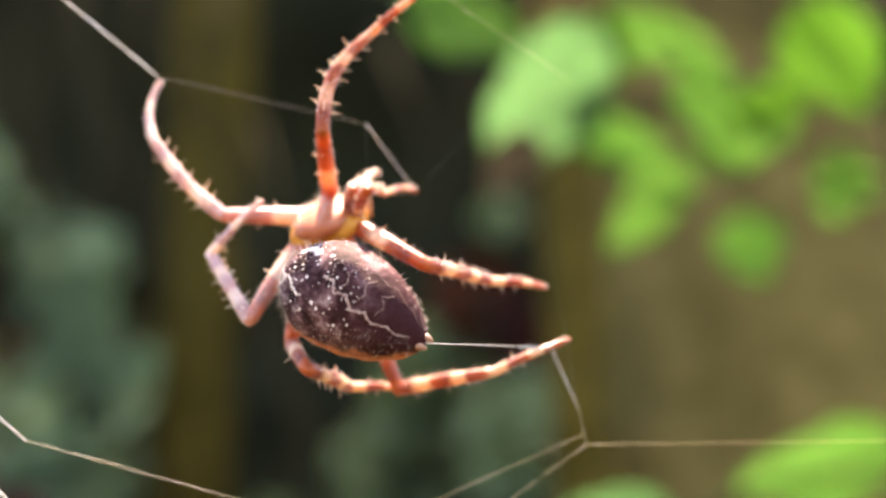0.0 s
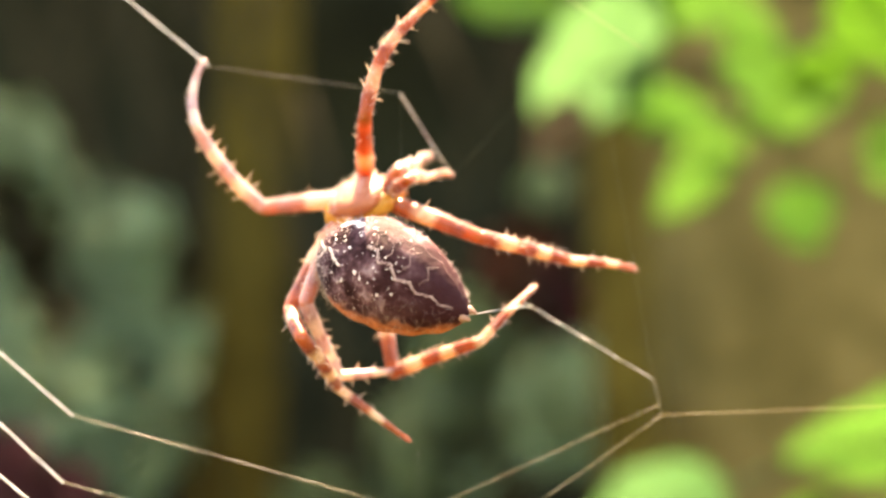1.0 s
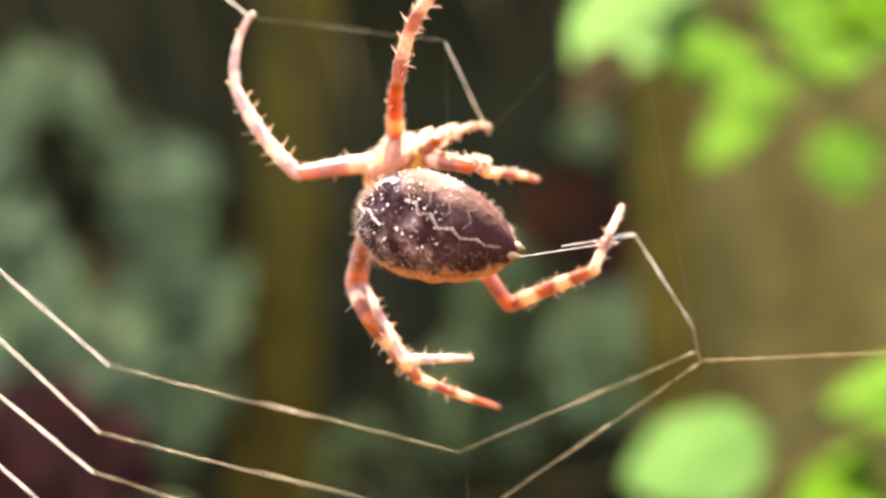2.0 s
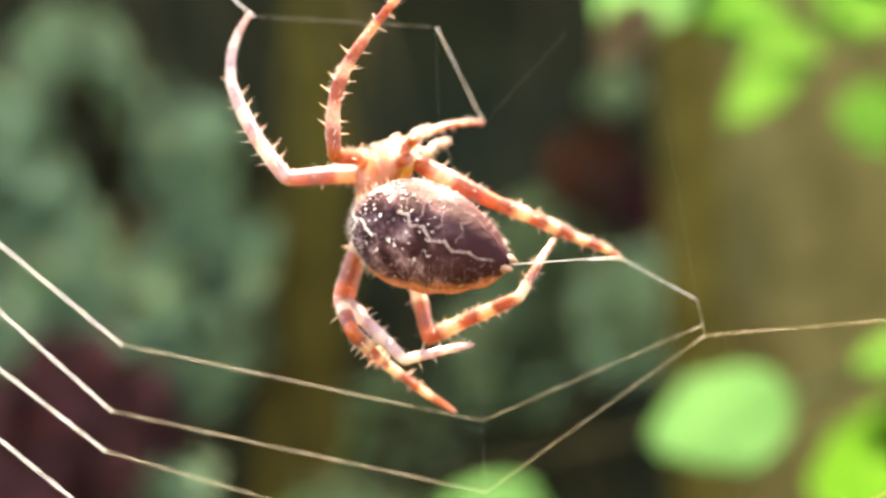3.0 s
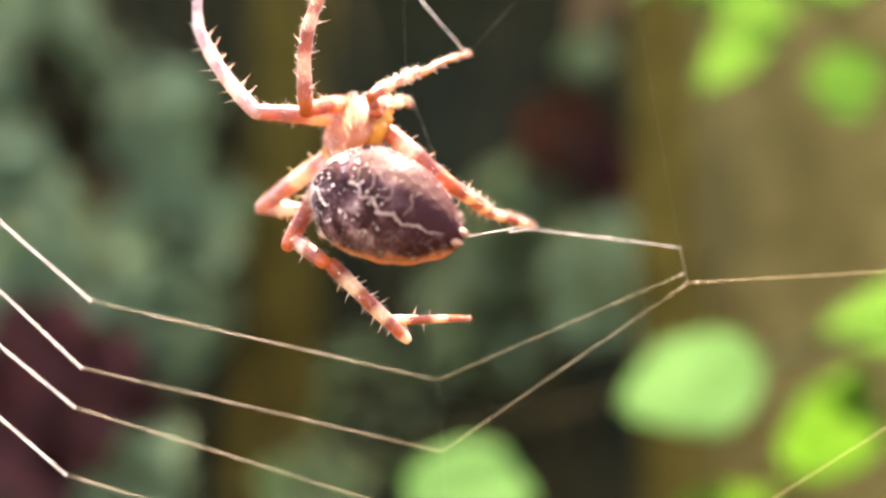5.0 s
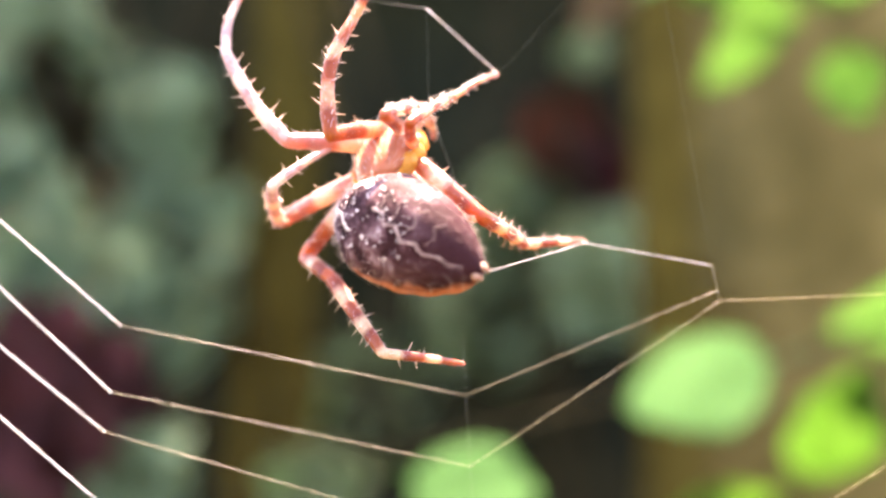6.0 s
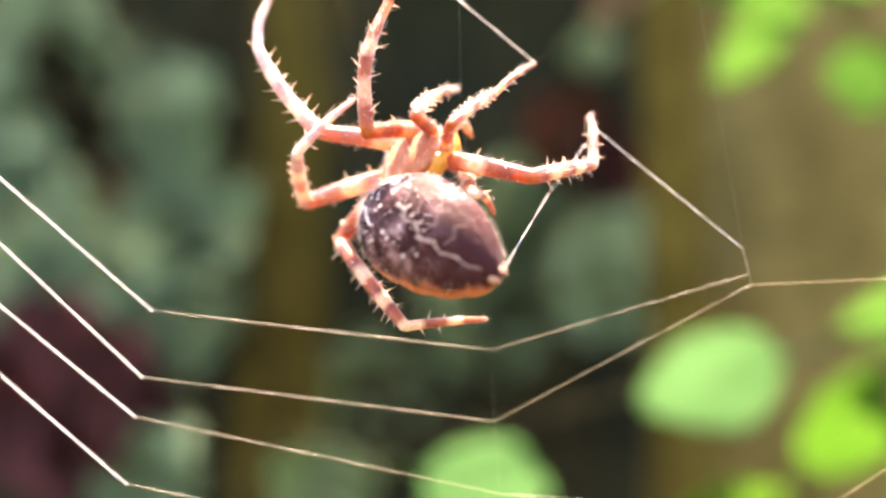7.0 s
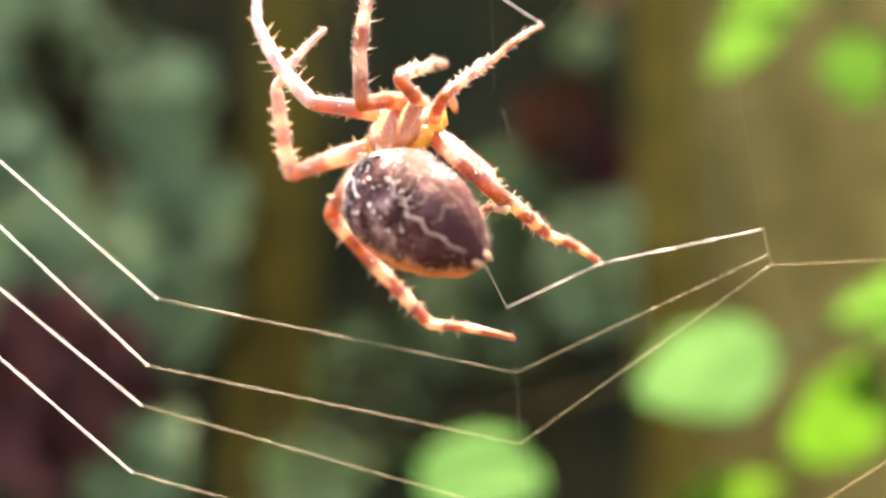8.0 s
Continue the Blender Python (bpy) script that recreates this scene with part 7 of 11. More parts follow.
    walk(threads[3], [
        (0, pose(-0.02270, 0.00000, -0.01560, 50.2, -0.0, -90.0)), (0.2, pose(-0.02303, 0.00000, -0.01662, 50.2, -0.0, -90.0)), (0.4, pose(-0.02280, 0.00000, -0.01587, 50.1, -0.0, -90.0)),
        (0.5, pose(-0.02222, 0.00000, -0.01605, 50.1, -0.0, -90.0)), (0.7, pose(-0.02171, 0.00000, -0.01590, 50.1, -0.0, -90.0)), (1, pose(-0.02356, 0.00000, -0.01633, 50.2, -0.0, -90.0)),
        (1.2, pose(-0.02508, 0.00000, -0.01558, 50.2, -0.0, -90.0)), (1.5, pose(-0.02429, 0.00000, -0.01664, 50.2, -0.0, -90.0)), (1.7, pose(-0.02348, 0.00000, -0.01638, 50.1, -0.0, -90.0)),
        (2.8, pose(-0.02391, 0.00000, -0.01652, 51.1, -0.0, -90.0)), (3, pose(-0.02422, 0.00000, -0.01762, 51.5, -0.0, -90.0)), (3.2, pose(-0.02496, 0.00000, -0.01675, 51.5, -0.0, -90.0)),
        (3.5, pose(-0.02390, 0.00000, -0.01723, 51.4, -0.0, -90.0)), (3.7, pose(-0.02311, 0.00000, -0.01646, 50.7, -0.0, -90.0)), (4, pose(-0.02464, 0.00000, -0.01688, 50.0, -0.0, -90.0)),
        (4.2, pose(-0.02522, 0.00000, -0.01733, 49.4, -0.0, -90.0)), (4.5, pose(-0.02454, 0.00000, -0.01704, 49.3, -0.0, -90.0)), (4.7, pose(-0.02430, 0.00000, -0.01662, 49.2, -0.0, -90.0)),
        (5.8, pose(-0.02402, 0.00000, -0.01744, 49.1, -0.0, -90.0)), (6, pose(-0.02399, 0.00000, -0.01724, 49.1, -0.0, -90.0)), (6.5, pose(-0.02468, 0.00000, -0.01725, 49.1, -0.0, -90.0)),
        (6.8, pose(-0.02409, 0.00000, -0.01714, 49.1, -0.0, -90.0)), (7, pose(-0.02405, 0.00000, -0.01714, 49.1, -0.0, -90.0)), (7.2, pose(-0.02443, 0.00000, -0.01683, 49.1, -0.0, -90.0)),
        (7.5, pose(-0.02355, 0.00000, -0.01695, 49.1, -0.0, -90.0)), (7.8, pose(-0.02370, 0.00000, -0.01711, 49.0, -0.0, -90.0)), (8, pose(-0.02475, 0.00000, -0.01726, 48.9, -0.0, -90.0))])
    walk(threads[4], [
        (0, pose(-0.02154, 0.00000, -0.00386, -105.6, -0.0, -90.0)), (0.2, pose(-0.02184, 0.00000, -0.00490, -105.0, -0.0, -90.0)), (0.4, pose(-0.02156, 0.00000, -0.00408, -105.5, -0.0, -90.0)),
        (0.5, pose(-0.02094, 0.00000, -0.00424, -105.4, -0.0, -90.0)), (0.7, pose(-0.02039, 0.00000, -0.00403, -105.6, -0.0, -90.0)), (1, pose(-0.02222, 0.00000, -0.00441, -105.5, -0.0, -90.0)),
        (1.2, pose(-0.02373, 0.00000, -0.00358, -105.4, -0.0, -90.0)), (1.5, pose(-0.02286, 0.00000, -0.00459, -104.4, -0.0, -90.0)), (1.7, pose(-0.02199, 0.00000, -0.00427, -104.3, -0.0, -90.0)),
        (2.8, pose(-0.02222, 0.00000, -0.00423, -102.5, -0.0, -90.0)), (3, pose(-0.02252, 0.00000, -0.00532, -101.8, -0.0, -90.0)), (3.2, pose(-0.02324, 0.00000, -0.00444, -102.5, -0.0, -90.0)),
        (3.5, pose(-0.02217, 0.00000, -0.00494, -102.6, -0.0, -90.0)), (3.7, pose(-0.02137, 0.00000, -0.00418, -103.1, -0.0, -90.0)), (4, pose(-0.02290, 0.00000, -0.00462, -103.6, -0.0, -90.0)),
        (4.2, pose(-0.02348, 0.00000, -0.00509, -103.7, -0.0, -90.0)), (4.5, pose(-0.02278, 0.00000, -0.00483, -103.1, -0.0, -90.0)), (4.7, pose(-0.02254, 0.00000, -0.00442, -103.0, -0.0, -90.0)),
        (5.8, pose(-0.02225, 0.00000, -0.00533, -101.8, -0.0, -90.0)), (6, pose(-0.02222, 0.00000, -0.00514, -101.5, -0.0, -90.0)), (6.5, pose(-0.02291, 0.00000, -0.00518, -100.7, -0.0, -90.0)),
        (6.8, pose(-0.02233, 0.00000, -0.00509, -98.5, -0.0, -90.0)), (7, pose(-0.02229, 0.00000, -0.00510, -96.6, -0.0, -90.0)), (7.2, pose(-0.02267, 0.00000, -0.00480, -95.5, -0.0, -90.0)),
        (7.5, pose(-0.02179, 0.00000, -0.00494, -96.4, -0.0, -90.0)), (7.8, pose(-0.02194, 0.00000, -0.00514, -99.7, -0.0, -90.0)), (8, pose(-0.02299, 0.00000, -0.00530, -101.7, -0.0, -90.0))])
    walk(threads[5], [
        (0, pose(-0.01241, 0.00000, -0.00640, -105.6, -0.0, -90.0)), (0.2, pose(-0.01260, 0.00000, -0.00737, -105.0, -0.0, -90.0)), (0.4, pose(-0.01231, 0.00000, -0.00665, -105.5, -0.0, -90.0)),
        (0.5, pose(-0.01163, 0.00000, -0.00680, -105.4, -0.0, -90.0)), (0.7, pose(-0.01115, 0.00000, -0.00662, -105.6, -0.0, -90.0)), (1, pose(-0.01199, 0.00000, -0.00725, -105.5, -0.0, -90.0)),
        (1.2, pose(-0.01344, 0.00000, -0.00640, -105.4, -0.0, -90.0)), (1.5, pose(-0.01251, 0.00000, -0.00725, -104.4, -0.0, -90.0)), (1.7, pose(-0.01129, 0.00000, -0.00699, -104.3, -0.0, -90.0)),
        (2.8, pose(-0.01108, 0.00000, -0.00669, -102.5, -0.0, -90.0)), (3, pose(-0.01141, 0.00000, -0.00765, -101.8, -0.0, -90.0)), (3.2, pose(-0.01177, 0.00000, -0.00699, -102.5, -0.0, -90.0)),
        (3.5, pose(-0.01072, 0.00000, -0.00750, -102.6, -0.0, -90.0)), (3.7, pose(-0.01030, 0.00000, -0.00675, -103.1, -0.0, -90.0)), (4, pose(-0.01272, 0.00000, -0.00710, -103.6, -0.0, -90.0)),
        (4.2, pose(-0.01333, 0.00000, -0.00757, -103.7, -0.0, -90.0)), (4.5, pose(-0.01275, 0.00000, -0.00716, -103.1, -0.0, -90.0)), (4.7, pose(-0.01260, 0.00000, -0.00672, -103.0, -0.0, -90.0)),
        (5.8, pose(-0.01262, 0.00000, -0.00733, -101.8, -0.0, -90.0)), (6, pose(-0.01274, 0.00000, -0.00706, -101.5, -0.0, -90.0)), (6.5, pose(-0.01350, 0.00000, -0.00696, -100.7, -0.0, -90.0)),
        (6.8, pose(-0.01316, 0.00000, -0.00646, -98.5, -0.0, -90.0)), (7, pose(-0.01360, 0.00000, -0.00611, -96.6, -0.0, -90.0)), (7.2, pose(-0.01397, 0.00000, -0.00564, -95.5, -0.0, -90.0)),
        (7.5, pose(-0.01249, 0.00000, -0.00598, -96.4, -0.0, -90.0)), (7.8, pose(-0.01214, 0.00000, -0.00681, -99.7, -0.0, -90.0)), (8, pose(-0.01287, 0.00000, -0.00740, -101.7, -0.0, -90.0))])
    walk(threads[6], [
        (0, pose(0.00200, 0.00000, -0.01042, -66.5, -0.0, -90.0)), (0.2, pose(0.00185, 0.00000, -0.01123, -67.1, -0.0, -90.0)), (0.4, pose(0.00210, 0.00000, -0.01065, -67.3, -0.0, -90.0)),
        (0.5, pose(0.00279, 0.00000, -0.01077, -67.6, -0.0, -90.0)), (0.7, pose(0.00325, 0.00000, -0.01065, -68.1, -0.0, -90.0)), (1, pose(0.00242, 0.00000, -0.01126, -66.1, -0.0, -90.0)),
        (1.2, pose(0.00098, 0.00000, -0.01036, -66.5, -0.0, -90.0)), (1.5, pose(0.00197, 0.00000, -0.01098, -66.5, -0.0, -90.0)), (1.7, pose(0.00321, 0.00000, -0.01068, -66.9, -0.0, -90.0)),
        (2.8, pose(0.00352, 0.00000, -0.00992, -65.9, -0.0, -90.0)), (3, pose(0.00323, 0.00000, -0.01071, -66.4, -0.0, -90.0)), (3.2, pose(0.00283, 0.00000, -0.01024, -65.3, -0.0, -90.0)),
        (3.5, pose(0.00387, 0.00000, -0.01077, -64.9, -0.0, -90.0)), (3.7, pose(0.00426, 0.00000, -0.01013, -64.5, -0.0, -90.0)), (4, pose(0.00181, 0.00000, -0.01062, -65.7, -0.0, -90.0)),
        (4.2, pose(0.00120, 0.00000, -0.01113, -65.5, -0.0, -90.0)), (4.5, pose(0.00181, 0.00000, -0.01054, -65.1, -0.0, -90.0)), (4.7, pose(0.00197, 0.00000, -0.01010, -66.1, -0.0, -90.0)),
        (5.8, pose(0.00203, 0.00000, -0.01038, -67.0, -0.0, -90.0)), (6, pose(0.00191, 0.00000, -0.01003, -67.3, -0.0, -90.0)), (6.5, pose(0.00119, 0.00000, -0.00975, -68.3, -0.0, -90.0)),
        (6.8, pose(0.00163, 0.00000, -0.00866, -71.1, -0.0, -90.0)), (7, pose(0.00125, 0.00000, -0.00785, -73.6, -0.0, -90.0)), (7.2, pose(0.00092, 0.00000, -0.00707, -74.8, -0.0, -90.0)),
        (7.5, pose(0.00237, 0.00000, -0.00765, -73.9, -0.0, -90.0)), (7.8, pose(0.00260, 0.00000, -0.00933, -68.3, -0.0, -90.0)), (8, pose(0.00178, 0.00000, -0.01043, -64.9, -0.0, -90.0))])
    walk(threads[7], [
        (0, pose(0.00801, 0.00000, -0.00780, -66.5, -0.0, -90.0)), (0.2, pose(0.00837, 0.00000, -0.00848, -67.1, -0.0, -90.0)), (0.4, pose(0.00910, 0.00000, -0.00772, -67.3, -0.0, -90.0)),
        (0.5, pose(0.00999, 0.00000, -0.00780, -67.6, -0.0, -90.0)), (0.7, pose(0.01095, 0.00000, -0.00756, -68.1, -0.0, -90.0)), (1, pose(0.00957, 0.00000, -0.00808, -66.1, -0.0, -90.0)),
        (1.2, pose(0.00809, 0.00000, -0.00728, -66.5, -0.0, -90.0)), (1.5, pose(0.00870, 0.00000, -0.00805, -66.5, -0.0, -90.0)), (1.7, pose(0.01002, 0.00000, -0.00778, -66.9, -0.0, -90.0)),
        (2.8, pose(0.00931, 0.00000, -0.00733, -65.9, -0.0, -90.0)), (3, pose(0.00887, 0.00000, -0.00824, -66.4, -0.0, -90.0)), (3.2, pose(0.00850, 0.00000, -0.00763, -65.3, -0.0, -90.0)),
        (3.5, pose(0.00963, 0.00000, -0.00808, -64.9, -0.0, -90.0)), (3.7, pose(0.01022, 0.00000, -0.00729, -64.5, -0.0, -90.0)), (4, pose(0.00930, 0.00000, -0.00725, -65.7, -0.0, -90.0)),
        (4.2, pose(0.00866, 0.00000, -0.00772, -65.5, -0.0, -90.0)), (4.5, pose(0.00894, 0.00000, -0.00724, -65.1, -0.0, -90.0)), (4.7, pose(0.00928, 0.00000, -0.00687, -66.1, -0.0, -90.0)),
        (5.8, pose(0.00950, 0.00000, -0.00721, -67.0, -0.0, -90.0)), (6, pose(0.00946, 0.00000, -0.00688, -67.3, -0.0, -90.0)), (6.5, pose(0.00878, 0.00000, -0.00673, -68.3, -0.0, -90.0)),
        (6.8, pose(0.00903, 0.00000, -0.00613, -71.1, -0.0, -90.0)), (7, pose(0.00876, 0.00000, -0.00563, -73.6, -0.0, -90.0)), (7.2, pose(0.00792, 0.00000, -0.00516, -74.8, -0.0, -90.0)),
        (7.5, pose(0.00960, 0.00000, -0.00555, -73.9, -0.0, -90.0)), (7.8, pose(0.00975, 0.00000, -0.00648, -68.3, -0.0, -90.0)), (8, pose(0.00944, 0.00000, -0.00684, -64.9, -0.0, -90.0))])
    walk(threads[8], [
        (0, pose(-0.02198, 0.00000, -0.00843, -105.8, -0.0, -90.0)), (0.2, pose(-0.02229, 0.00000, -0.00946, -105.2, -0.0, -90.0)), (0.4, pose(-0.02203, 0.00000, -0.00866, -105.7, -0.0, -90.0)),
        (0.5, pose(-0.02143, 0.00000, -0.00883, -105.6, -0.0, -90.0)), (0.7, pose(-0.02089, 0.00000, -0.00864, -105.8, -0.0, -90.0)), (1, pose(-0.02273, 0.00000, -0.00904, -105.6, -0.0, -90.0)),
        (1.2, pose(-0.02424, 0.00000, -0.00823, -105.4, -0.0, -90.0)), (1.5, pose(-0.02340, 0.00000, -0.00926, -104.5, -0.0, -90.0)), (1.7, pose(-0.02255, 0.00000, -0.00896, -104.4, -0.0, -90.0)),
        (2.8, pose(-0.02286, 0.00000, -0.00897, -102.6, -0.0, -90.0)), (3, pose(-0.02316, 0.00000, -0.01006, -102.0, -0.0, -90.0)), (3.2, pose(-0.02389, 0.00000, -0.00919, -102.6, -0.0, -90.0)),
        (3.5, pose(-0.02282, 0.00000, -0.00968, -102.7, -0.0, -90.0)), (3.7, pose(-0.02203, 0.00000, -0.00891, -103.2, -0.0, -90.0)), (4, pose(-0.02356, 0.00000, -0.00934, -103.8, -0.0, -90.0)),
        (4.2, pose(-0.02414, 0.00000, -0.00980, -103.9, -0.0, -90.0)), (4.5, pose(-0.02344, 0.00000, -0.00952, -103.3, -0.0, -90.0)), (4.7, pose(-0.02320, 0.00000, -0.00911, -103.2, -0.0, -90.0)),
        (5.8, pose(-0.02292, 0.00000, -0.00999, -102.0, -0.0, -90.0)), (6, pose(-0.02289, 0.00000, -0.00979, -101.7, -0.0, -90.0)), (6.5, pose(-0.02358, 0.00000, -0.00982, -101.0, -0.0, -90.0)),
        (6.8, pose(-0.02299, 0.00000, -0.00972, -98.9, -0.0, -90.0)), (7, pose(-0.02295, 0.00000, -0.00973, -97.1, -0.0, -90.0)), (7.2, pose(-0.02334, 0.00000, -0.00942, -96.0, -0.0, -90.0)),
        (7.5, pose(-0.02246, 0.00000, -0.00956, -96.9, -0.0, -90.0)), (7.8, pose(-0.02260, 0.00000, -0.00974, -100.0, -0.0, -90.0)), (8, pose(-0.02366, 0.00000, -0.00990, -102.0, -0.0, -90.0))])
    walk(threads[9], [
        (0, pose(-0.01259, 0.00000, -0.01108, -105.8, -0.0, -90.0)), (0.2, pose(-0.01279, 0.00000, -0.01204, -105.2, -0.0, -90.0)), (0.4, pose(-0.01251, 0.00000, -0.01134, -105.7, -0.0, -90.0)),
        (0.5, pose(-0.01184, 0.00000, -0.01150, -105.6, -0.0, -90.0)), (0.7, pose(-0.01137, 0.00000, -0.01133, -105.8, -0.0, -90.0)), (1, pose(-0.01221, 0.00000, -0.01198, -105.6, -0.0, -90.0)),
        (1.2, pose(-0.01366, 0.00000, -0.01116, -105.4, -0.0, -90.0)), (1.5, pose(-0.01274, 0.00000, -0.01202, -104.5, -0.0, -90.0)), (1.7, pose(-0.01152, 0.00000, -0.01178, -104.4, -0.0, -90.0)),
        (2.8, pose(-0.01133, 0.00000, -0.01155, -102.6, -0.0, -90.0)), (3, pose(-0.01166, 0.00000, -0.01250, -102.0, -0.0, -90.0)), (3.2, pose(-0.01201, 0.00000, -0.01185, -102.6, -0.0, -90.0)),
        (3.5, pose(-0.01097, 0.00000, -0.01235, -102.7, -0.0, -90.0)), (3.7, pose(-0.01054, 0.00000, -0.01160, -103.2, -0.0, -90.0)), (4, pose(-0.01295, 0.00000, -0.01194, -103.8, -0.0, -90.0)),
        (4.2, pose(-0.01356, 0.00000, -0.01241, -103.9, -0.0, -90.0)), (4.5, pose(-0.01299, 0.00000, -0.01199, -103.3, -0.0, -90.0)), (4.7, pose(-0.01283, 0.00000, -0.01155, -103.2, -0.0, -90.0)),
        (5.8, pose(-0.01285, 0.00000, -0.01213, -102.0, -0.0, -90.0)), (6, pose(-0.01298, 0.00000, -0.01185, -101.7, -0.0, -90.0)), (6.5, pose(-0.01374, 0.00000, -0.01174, -101.0, -0.0, -90.0)),
        (6.8, pose(-0.01340, 0.00000, -0.01122, -98.9, -0.0, -90.0)), (7, pose(-0.01385, 0.00000, -0.01087, -97.1, -0.0, -90.0)), (7.2, pose(-0.01422, 0.00000, -0.01038, -96.0, -0.0, -90.0)),
        (7.5, pose(-0.01274, 0.00000, -0.01073, -96.9, -0.0, -90.0)), (7.8, pose(-0.01238, 0.00000, -0.01155, -100.0, -0.0, -90.0)), (8, pose(-0.01310, 0.00000, -0.01214, -102.0, -0.0, -90.0))])
    walk(threads[10], [
        (0, pose(0.00232, 0.00000, -0.01529, -55.0, -0.0, -90.0)), (0.2, pose(0.00216, 0.00000, -0.01609, -55.9, -0.0, -90.0)), (0.4, pose(0.00240, 0.00000, -0.01553, -56.3, -0.0, -90.0)),
        (0.5, pose(0.00308, 0.00000, -0.01566, -56.6, -0.0, -90.0)), (0.7, pose(0.00353, 0.00000, -0.01555, -57.4, -0.0, -90.0)), (1, pose(0.00270, 0.00000, -0.01616, -55.3, -0.0, -90.0)),
        (1.2, pose(0.00127, 0.00000, -0.01528, -55.6, -0.0, -90.0)), (1.5, pose(0.00226, 0.00000, -0.01591, -55.4, -0.0, -90.0)), (1.7, pose(0.00349, 0.00000, -0.01563, -55.8, -0.0, -90.0)),
        (2.8, pose(0.00380, 0.00000, -0.01492, -54.1, -0.0, -90.0)), (3, pose(0.00350, 0.00000, -0.01571, -54.4, -0.0, -90.0)), (3.2, pose(0.00310, 0.00000, -0.01524, -53.5, -0.0, -90.0)),
        (3.5, pose(0.00415, 0.00000, -0.01577, -53.3, -0.0, -90.0)), (3.7, pose(0.00454, 0.00000, -0.01513, -53.0, -0.0, -90.0)), (4, pose(0.00209, 0.00000, -0.01563, -55.0, -0.0, -90.0)),
        (4.2, pose(0.00148, 0.00000, -0.01613, -54.7, -0.0, -90.0)), (4.5, pose(0.00209, 0.00000, -0.01554, -54.3, -0.0, -90.0)), (4.7, pose(0.00225, 0.00000, -0.01510, -55.3, -0.0, -90.0)),
        (5.8, pose(0.00230, 0.00000, -0.01536, -56.1, -0.0, -90.0)), (6, pose(0.00219, 0.00000, -0.01500, -56.5, -0.0, -90.0)), (6.5, pose(0.00147, 0.00000, -0.01470, -57.3, -0.0, -90.0)),
        (6.8, pose(0.00190, 0.00000, -0.01361, -59.7, -0.0, -90.0)), (7, pose(0.00152, 0.00000, -0.01279, -61.9, -0.0, -90.0)), (7.2, pose(0.00119, 0.00000, -0.01201, -62.7, -0.0, -90.0)),
        (7.5, pose(0.00264, 0.00000, -0.01257, -62.0, -0.0, -90.0)), (7.8, pose(0.00288, 0.00000, -0.01426, -57.1, -0.0, -90.0)), (8, pose(0.00206, 0.00000, -0.01535, -54.5, -0.0, -90.0))])
    walk(threads[11], [
        (0, pose(0.00833, 0.00000, -0.01108, -55.0, -0.0, -90.0)), (0.2, pose(0.00863, 0.00000, -0.01171, -55.9, -0.0, -90.0)), (0.4, pose(0.00932, 0.00000, -0.01092, -56.3, -0.0, -90.0)),
        (0.5, pose(0.01020, 0.00000, -0.01098, -56.6, -0.0, -90.0)), (0.7, pose(0.01111, 0.00000, -0.01071, -57.4, -0.0, -90.0)), (1, pose(0.00982, 0.00000, -0.01123, -55.3, -0.0, -90.0)),
        (1.2, pose(0.00834, 0.00000, -0.01045, -55.6, -0.0, -90.0)), (1.5, pose(0.00898, 0.00000, -0.01127, -55.4, -0.0, -90.0)), (1.7, pose(0.01029, 0.00000, -0.01100, -55.8, -0.0, -90.0)),
        (2.8, pose(0.00969, 0.00000, -0.01065, -54.1, -0.0, -90.0)), (3, pose(0.00925, 0.00000, -0.01159, -54.4, -0.0, -90.0)), (3.2, pose(0.00891, 0.00000, -0.01095, -53.5, -0.0, -90.0)),
        (3.5, pose(0.01004, 0.00000, -0.01137, -53.3, -0.0, -90.0)), (3.7, pose(0.01063, 0.00000, -0.01055, -53.0, -0.0, -90.0)), (4, pose(0.00957, 0.00000, -0.01039, -55.0, -0.0, -90.0)),
        (4.2, pose(0.00894, 0.00000, -0.01086, -54.7, -0.0, -90.0)), (4.5, pose(0.00924, 0.00000, -0.01040, -54.3, -0.0, -90.0)), (4.7, pose(0.00954, 0.00000, -0.01003, -55.3, -0.0, -90.0)),
        (5.8, pose(0.00973, 0.00000, -0.01037, -56.1, -0.0, -90.0)), (6, pose(0.00967, 0.00000, -0.01004, -56.5, -0.0, -90.0)), (6.5, pose(0.00896, 0.00000, -0.00990, -57.3, -0.0, -90.0)),
        (6.8, pose(0.00914, 0.00000, -0.00938, -59.7, -0.0, -90.0)), (7, pose(0.00879, 0.00000, -0.00892, -61.9, -0.0, -90.0)), (7.2, pose(0.00793, 0.00000, -0.00852, -62.7, -0.0, -90.0)),
        (7.5, pose(0.00963, 0.00000, -0.00887, -62.0, -0.0, -90.0)), (7.8, pose(0.00995, 0.00000, -0.00968, -57.1, -0.0, -90.0)), (8, pose(0.00970, 0.00000, -0.00991, -54.5, -0.0, -90.0))])
